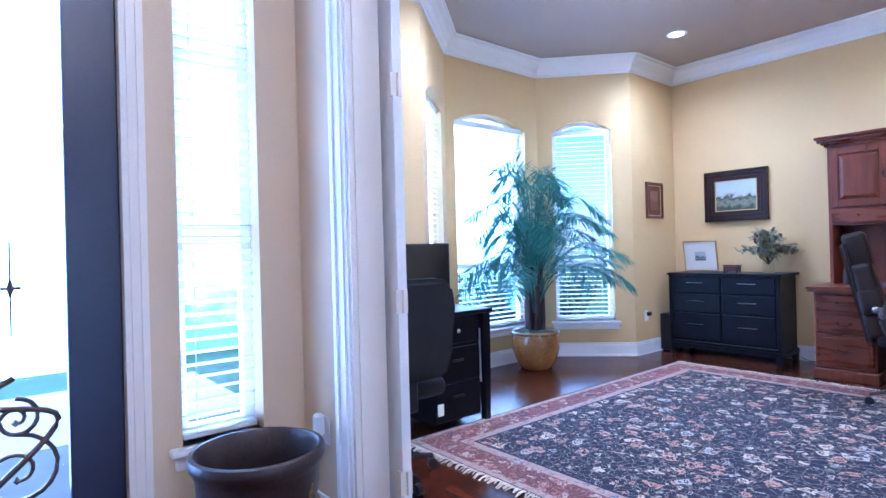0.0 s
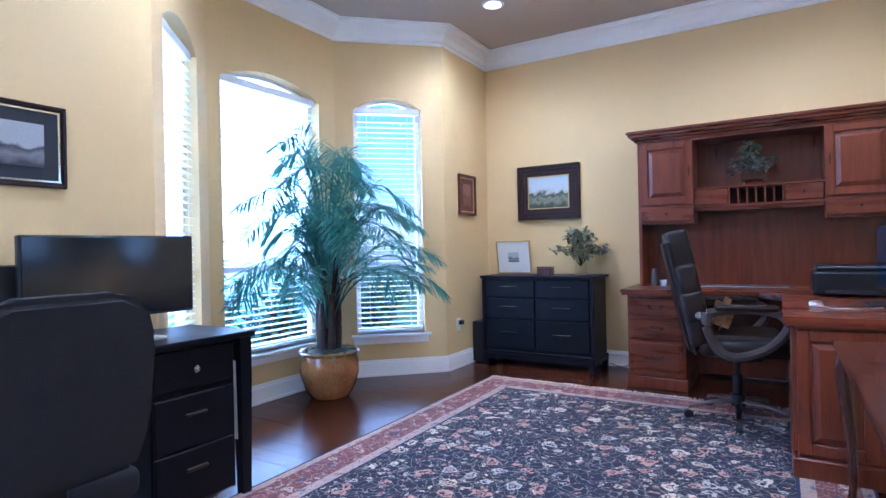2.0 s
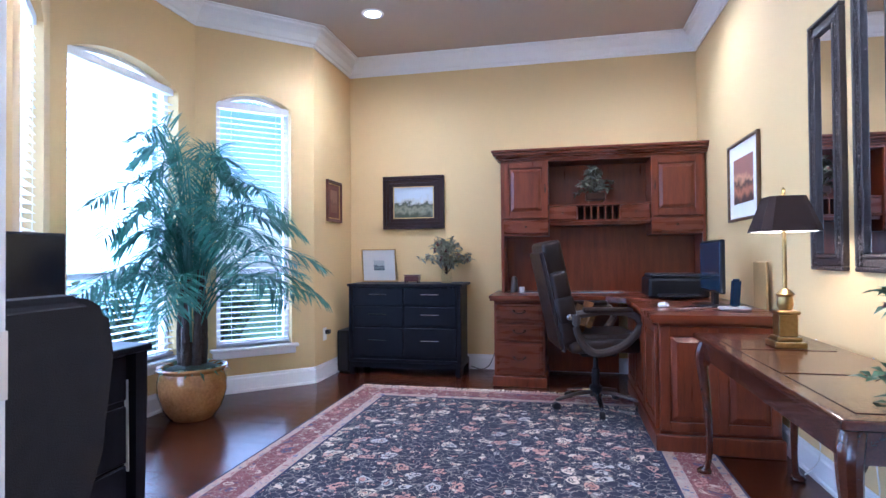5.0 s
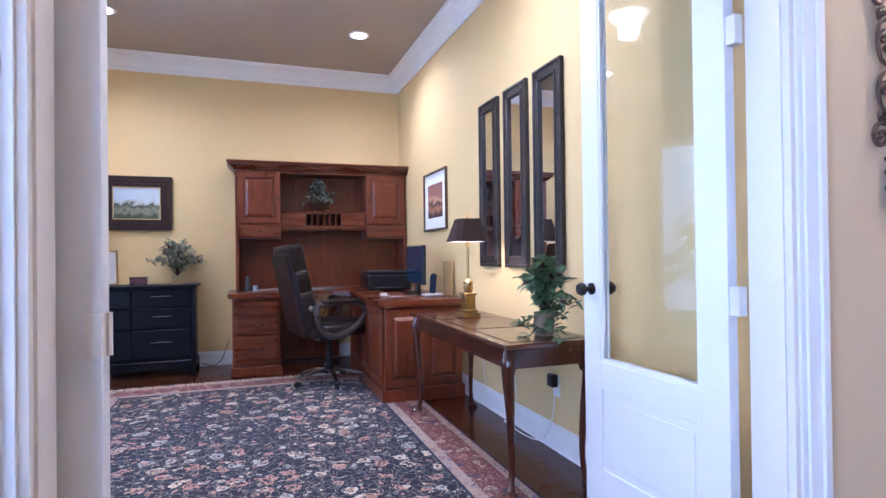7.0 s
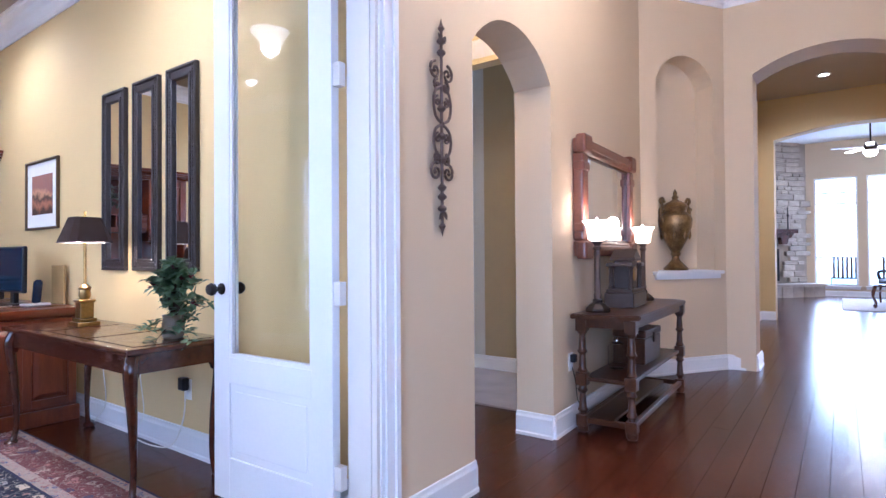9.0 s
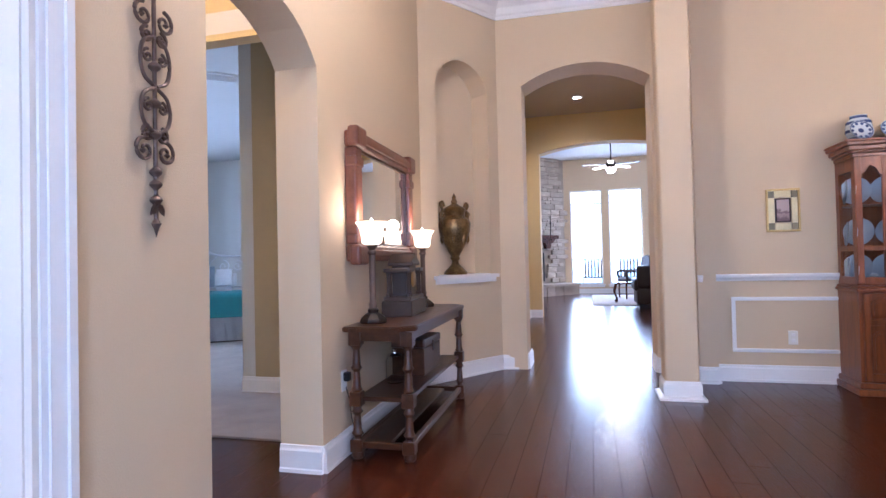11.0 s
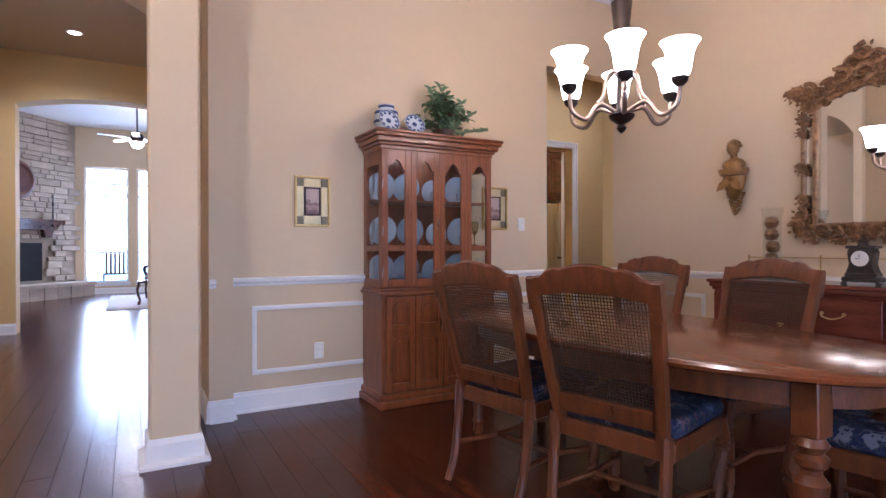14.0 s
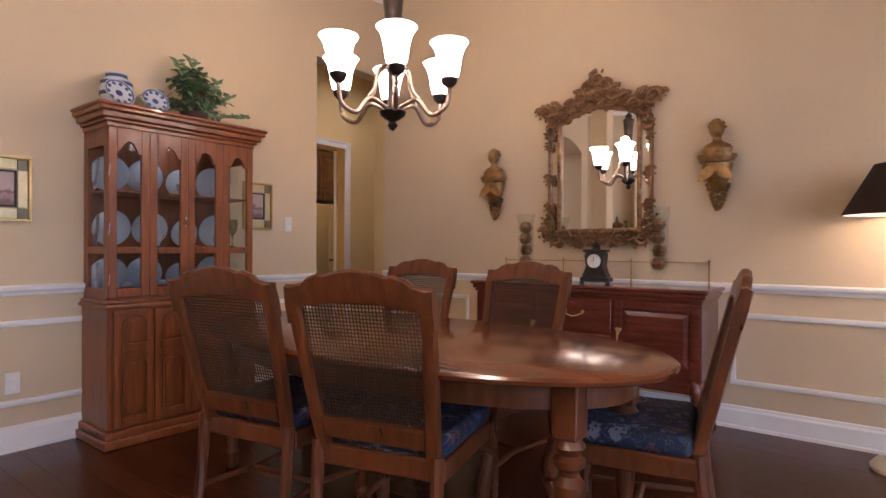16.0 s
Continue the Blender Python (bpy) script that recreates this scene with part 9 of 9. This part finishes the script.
# kitchen beyond the passage
fr = thing("refrigerator", "stainless steel refrigerator with a long handle", "refrigerator")
part("body", box(bmesh.new(), -6.75, -5.86, -7.4, -6.62, 0.02, 1.80, bevel=0.01), BLACKPL, fr)
part("door", box(bmesh.new(), -6.30, -5.86, -6.615, -6.56, 0.05, 1.79, bevel=0.012, seg=2), STEEL, fr)
part("door", box(bmesh.new(), -6.75, -6.31, -6.615, -6.56, 0.05, 1.79, bevel=0.012, seg=2), STEEL, fr)
part("handle", tube(bmesh.new(), [(-6.26, -6.52, 0.5), (-6.26, -6.52, 1.6)], 0.012, 8), STEEL, fr)
part("foot", box(bmesh.new(), -6.7, -5.9, -7.3, -6.7, 0, 0.02), BLACKPL, fr)
kc = thing("kitchen_cabinet", "dark wooden wall cabinet above the refrigerator", "cabinet")
part("body", box(bmesh.new(), -6.78, -5.83, -7.98, -6.75, 1.86, 2.62, bevel=0.005), RUSTIC, kc)
for a, b in ((-6.77, -6.31), (-6.30, -5.84)):
    pn = part("door", framed_panel(bmesh.new(), 0, b - a, 1.88, 2.58, 0, 1, 0.06), RUSTIC, kc)
    pn.matrix_local = pose(b, -6.75, 0, 0, 0, 90)
part("cornice", box(bmesh.new(), -6.82, -5.80, -7.98, -6.70, 2.62, 2.68, bevel=0.012), RUSTIC, kc)
bouquet("cabinet_plant", "green plant in a basket above the kitchen cabinet", pose(-6.0, -7.0, 2.68), 0.2, 0.3, 0.05, 300, LEAFG, (0.07, 0.03), None, 18, 40)
bk = thing("kitchen_counter", "pale kitchen counter seen through the passage", "counter")
part("body", box(bmesh.new(), -7.19, -6.6, -5.55, -4.6, 0, 0.87, bevel=0.005), RUSTIC, bk)
part("worktop", box(bmesh.new(), -7.19, -6.56, -5.58, -4.57, 0.87, 0.91, bevel=0.006), STONE, bk)
dk = structure(thing("door_5", "white panel door standing in the kitchen passage", "door", pose(-5.70, -5.76, 0, 0, 0, -131)))
part("leaf", box(bmesh.new(), 0, 0.72, -0.018, 0.018, 0.01, 2.43, bevel=0.002), TRIM, dk)
part("door_handle", lathe(bmesh.new(), [(0.02, 0), (0.01, 0.01), (0.01, 0.04), (0.025, 0.05), (0, 0.07)], 14, pose(0.66, 0.018, 0.95, -90)), DARKMETAL, dk, smooth=True)
# area lamp and glowing panel above the opening, unseen, added to light the kitchen
lamp("kitchen_light", "AREA", 70, (1.0, 0.82, 0.5), pose(-5.8, -6.6, TOP - 0.03, 0, 0, 0), 0.6)
kl = thing("ceiling_light", "added glowing square panel out of view that lights the kitchen", "ceiling light")
part("diffuser", box(bmesh.new(), -6.1, -5.5, -6.9, -6.3, TOP - 0.02, TOP - 0.001), mat("lit_diffuser", (0.9, 0.9, 0.85), 0.5, emit=(1.0, 0.85, 0.6), power=3), kl)
downlight(-5.6, -4.7, TOP, 60, 150)


# bedroom
def bed():
    t = thing("daybed", "white iron daybed with a teal cover and gathered skirt", "bed", pose(4.65, -5.36, 0.016, 0, 0, 32))
    # x runs along the open front, y towards the room: the iron back stands at y = -0.98
    part("mattress", box(bmesh.new(), 0, 2.0, -0.95, 0.0, 0.30, 0.68, bevel=0.07, seg=4), TEAL, t, "teal cover over the mattress", smooth=True)
    b2 = bmesh.new()
    lo, hi = [], []
    path = [(0.0, -0.94 + 0.94 * i / 14) for i in range(14)] + [(2.0 * i / 40, 0.0) for i in range(41)]
    for i, (x, y) in enumerate(path):
        w = 0.014 * math.sin(i * 2.1)
        hi.append(b2.verts.new((x + 0.01, y - 0.01, 0.36)))
        lo.append(b2.verts.new((x - 0.006 + w * 0.4, y + 0.006 + w, 0.02)))
    for i in range(len(path) - 1):
        b2.faces.new((lo[i], lo[i + 1], hi[i + 1], hi[i]))
    bmesh.ops.solidify(b2, geom=b2.faces, thickness=0.004)
    part("bed_skirt", b2, LINEN, t, "white gathered skirt")
    part("bed_frame", box(bmesh.new(), 0.05, 1.95, -0.92, -0.05, 0.0, 0.30), BLACKWOOD, t)
    WM = mat("white_metal", (0.6, 0.6, 0.6), 0.35, 0.3)
    for x in (-0.02, 2.02):
        part("post", lathe(bmesh.new(), [(0.026, 0), (0.024, 1.34), (0.04, 1.38), (0.035, 1.43), (0, 1.47)], 12, pose(x, -0.98, 0)), WM, t, smooth=True)
    b2 = tube(bmesh.new(), curve_pts([(-0.02, -0.98, 1.20), (0.45, -0.98, 1.22), (0.75, -0.98, 1.34), (1.0, -0.98, 1.42), (1.25, -0.98, 1.34), (1.55, -0.98, 1.22), (2.02, -0.98, 1.20)], 8), 0.017, 8)
    part("top_bar", b2, WM, t, smooth=True)
    for k in range(11):
        x = 1.0 + (k - 5) * 0.11
        b2 = tube(bmesh.new(), curve_pts([(1.0 + (k - 5) * 0.03, -0.98, 0.80), (1.0 + (k - 5) * 0.075, -0.98, 1.05), (x, -0.98, 1.40 - abs(k - 5) * 0.035)], 6), 0.009, 6)
        part("back_spindle", b2, WM, t, smooth=True)
    for s in (-1, 1):
        for k in range(2):
            b2 = bmesh.new()
            spiral(b2, 1.0 + s * (0.62 + 0.20 * k), 1.05, 0.09, 1.3, math.pi / 2, -s, 0.009, y=-0.98)
            part("back_scroll", b2, WM, t)
    part("low_bar", tube(bmesh.new(), [(-0.02, -0.98, 0.72), (2.02, -0.98, 0.72)], 0.014, 8), WM, t, smooth=True)
    M = t.matrix_world.copy()
    for x, w, h, mt, lb in ((0.36, 0.36, 0.34, LINEN, "small white pillow leaning on the daybed back"), (0.74, 0.50, 0.46, mat("grey_pillow", (0.36, 0.40, 0.46), 0.85, vary=0.2, scale=12), "grey pillow leaning on the daybed back"), (1.26, 0.52, 0.46, mat("oatmeal_pillow", (0.50, 0.46, 0.40), 0.85, vary=0.15, scale=12), "oatmeal pillow leaning on the daybed back"), (1.70, 0.42, 0.40, LINEN, "white pillow leaning on the daybed back")):
        p = thing("pillow", lb, "pillow", M @ pose(x, -0.78, 0.68 + h * 0.47, 16))
        b2 = bmesh.new()
        r = bmesh.ops.create_cube(b2, size=1.0, matrix=Matrix.Diagonal((w, 0.15, h, 1)))
        bmesh.ops.bevel(b2, geom=list({e for v in r["verts"] for e in v.link_edges}), offset=0.07, segments=4, affect="EDGES")
        part("case", b2, mt, p, smooth=True)


bed()
vt = thing("ceiling_vent", "white metal ceiling vent in the bedroom", "vent", pose(3.66, -3.5, 3.05, 0, 0, 40))
part("frame", box(bmesh.new(), -0.2, 0.2, -0.12, 0.12, -0.012, -0.001, bevel=0.003), TRIM, vt)
for k in range(6):
    part("slat", box(bmesh.new(), -0.17, 0.17, -0.09 + k * 0.03, -0.08 + k * 0.03, -0.02, -0.012), TRIM, vt)
# unseen dome and point lamp, added to brighten the foyer and niche walls
ft = thing("foyer_ceiling_light", "added glowing dome out of view that brightens the foyer", "ceiling light", pose(0.45, -0.7, TOP))
part("pan", lathe(bmesh.new(), [(0.16, -0.03), (0.17, -0.001)], 26), DARKMETAL, ft, smooth=True)
part("dome", lathe(bmesh.new(), [(0, -0.12), (0.08, -0.105), (0.14, -0.06), (0.155, -0.031)], 26), GLOWGLASS, ft, "lit glass dome", smooth=True)
lamp("foyer_light", "POINT", 100, (1.0, 0.80, 0.52), pose(0.45, -0.7, TOP - 0.2), 0.12)
# dome and lamp hidden by the arch, added to warm the vestibule
vl = thing("vestibule_light", "added glowing dome out of view that warms the vestibule", "ceiling light", pose(2.2, -0.7, 3.05))
part("dome", lathe(bmesh.new(), [(0, -0.10), (0.08, -0.085), (0.14, -0.03), (0.15, -0.001)], 22), GLOWGLASS, vl, smooth=True)
lamp("vestibule_lamp", "POINT", 18, (1.0, 0.72, 0.38), pose(2.2, -0.7, 2.85), 0.08)

# ---- outside ----


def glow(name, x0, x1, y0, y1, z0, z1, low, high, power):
    """A plain glowing board beyond the windows: daylight glare as emission, paler above."""
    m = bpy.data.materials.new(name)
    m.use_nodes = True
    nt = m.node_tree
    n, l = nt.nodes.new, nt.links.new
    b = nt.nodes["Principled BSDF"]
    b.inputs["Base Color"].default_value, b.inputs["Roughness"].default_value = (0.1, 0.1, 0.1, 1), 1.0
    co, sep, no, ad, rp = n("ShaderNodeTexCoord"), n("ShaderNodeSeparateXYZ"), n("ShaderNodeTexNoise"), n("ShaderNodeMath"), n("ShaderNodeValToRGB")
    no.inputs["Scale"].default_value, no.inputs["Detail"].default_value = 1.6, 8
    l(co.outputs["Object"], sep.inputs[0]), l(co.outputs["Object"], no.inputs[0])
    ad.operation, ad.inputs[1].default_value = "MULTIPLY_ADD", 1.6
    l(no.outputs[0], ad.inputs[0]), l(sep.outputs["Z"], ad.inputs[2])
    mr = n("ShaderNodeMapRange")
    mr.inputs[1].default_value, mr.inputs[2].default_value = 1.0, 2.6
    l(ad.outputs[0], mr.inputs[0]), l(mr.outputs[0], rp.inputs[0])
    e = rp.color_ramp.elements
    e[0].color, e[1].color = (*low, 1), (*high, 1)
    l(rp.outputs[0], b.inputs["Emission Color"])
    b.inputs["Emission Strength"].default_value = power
    structure(part(name, B(x0, x1, y0, y1, z0, z1), m), "glowing backdrop board with outdoor glare put into its emission", "backdrop")


# boards that glow in place of the overbright daylight outside
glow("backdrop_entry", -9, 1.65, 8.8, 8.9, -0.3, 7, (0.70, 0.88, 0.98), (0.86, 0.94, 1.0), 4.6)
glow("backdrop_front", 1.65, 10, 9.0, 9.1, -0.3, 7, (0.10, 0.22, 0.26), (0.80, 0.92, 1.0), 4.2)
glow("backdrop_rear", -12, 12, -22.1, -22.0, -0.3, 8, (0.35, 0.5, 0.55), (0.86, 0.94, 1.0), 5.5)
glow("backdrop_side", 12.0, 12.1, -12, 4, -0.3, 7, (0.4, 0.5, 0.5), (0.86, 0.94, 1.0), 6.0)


def shrub(x, y, r, h, seed):
    t = thing("shrub", "leafy green shrub outside the bay window", "shrub", pose(x, y, -0.25), "shrubs along the house")
    rd = random.Random(seed)
    st, lf = bmesh.new(), bmesh.new()
    for k in range(26):
        a, e = rd.uniform(0, 6.28), rd.random()
        tip = Vector((r * e * math.cos(a), r * e * math.sin(a), h * rd.uniform(0.55, 1.0) * (1.1 - 0.4 * e)))
        pts = curve_pts([(0, 0, 0), tip * 0.5 + Vector((0, 0, 0.1)), tip], 5)
        tube(st, pts, 0.012, 5, 0.003)
        for p0 in pts[3:]:
            for _ in range(9):
                d = Vector((rd.uniform(-1, 1), rd.uniform(-1, 1), rd.uniform(-0.3, 1)))
                leaf_mesh(lf, p0 + d * 0.09, d, (0, 0, 1), rd.uniform(0.06, 0.11), 0.028, n=2)
    part("branches", st, BARK, t), part("crown", lf, HEDGE, t)


for k, (x, y) in enumerate(((2.6, 5.3), (3.5, 5.6), (4.4, 5.5), (5.3, 5.4), (6.1, 4.9))):
    shrub(x, y, 0.5, 1.15 + 0.1 * (k % 3), 60 + k)

# ---- floors of planks ----
def planks():
    rnd = random.Random(4)
    w, gap = 0.127, 0.0008
    meshes = []
    for k in range(6):
        ln = 0.7 + 0.22 * k
        b2 = B(0, w - gap, 0, ln - gap, -0.012, 0.0)
        for v in b2.verts:
            if v.co.z > -0.001:
                v.co.x += 0.0007 if v.co.x < 0.01 else -0.0007
        me = bpy.data.meshes.new("plank")
        b2.to_mesh(me), b2.free()
        me.materials.append(FLOORWOOD)
        meshes.append((ln, me))
    near_root = structure(new("floor"), "glossy dark walnut plank floor", "floor")
    verts, faces, count = [], [], 0
    for ix in range(int(-7.2 / w), int(6.4 / w)):
        x = ix * w
        y0, y1 = (-15.5, 4.3)
        if x > 1.6:
            y0 = -1.56
        if x > 2.0 and x < 6.3:
            y0 = -1.56 if x < 7 else 0.2
        if x > 4.15 or x < -5.2:
            y1, y0 = (4.3, 0.2) if x > 4 else (-3.7, -8.0)
        if x < -5.2:
            y0, y1 = -8.0, -3.7
        elif x < FX:
            y1 = 2.75
        y = y0 - rnd.random()
        while y < y1:
            ln, me = meshes[rnd.randrange(6)]
            if y + ln > y0 and count < 300 and -1.3 < x < 1.3 and -4.6 < y < 1.2:
                o = new("plank", me)
                o.parent, o.location = near_root, (x, y, rnd.uniform(-0.0006, 0.0006))
                count += 1
            else:
                a, b = max(y, y0), min(y + ln - gap, y1)
                if b - a > 0.02:
                    n = len(verts)
                    dz = rnd.uniform(-0.0006, 0.0006)
                    verts += [(x + 0.0007, a, dz), (x + w - gap - 0.0007, a, dz), (x + w - gap - 0.0007, b, dz), (x + 0.0007, b, dz), (x, a, -0.012), (x + w - gap, a, -0.012), (x + w - gap, b, -0.012), (x, b, -0.012)]
                    faces += [(n, n + 1, n + 2, n + 3), (n, n + 4, n + 5, n + 1), (n + 1, n + 5, n + 6, n + 2), (n + 2, n + 6, n + 7, n + 3), (n + 3, n + 7, n + 4, n)]
            y += ln
    me = bpy.data.meshes.new("plank_floor")
    me.from_pydata(verts, [], faces)
    me.materials.append(FLOORMASS)
    o = new("far_planks", me)
    o.parent = near_root
    tagged(o, "dark walnut planks further off", kind="stuff")


planks()
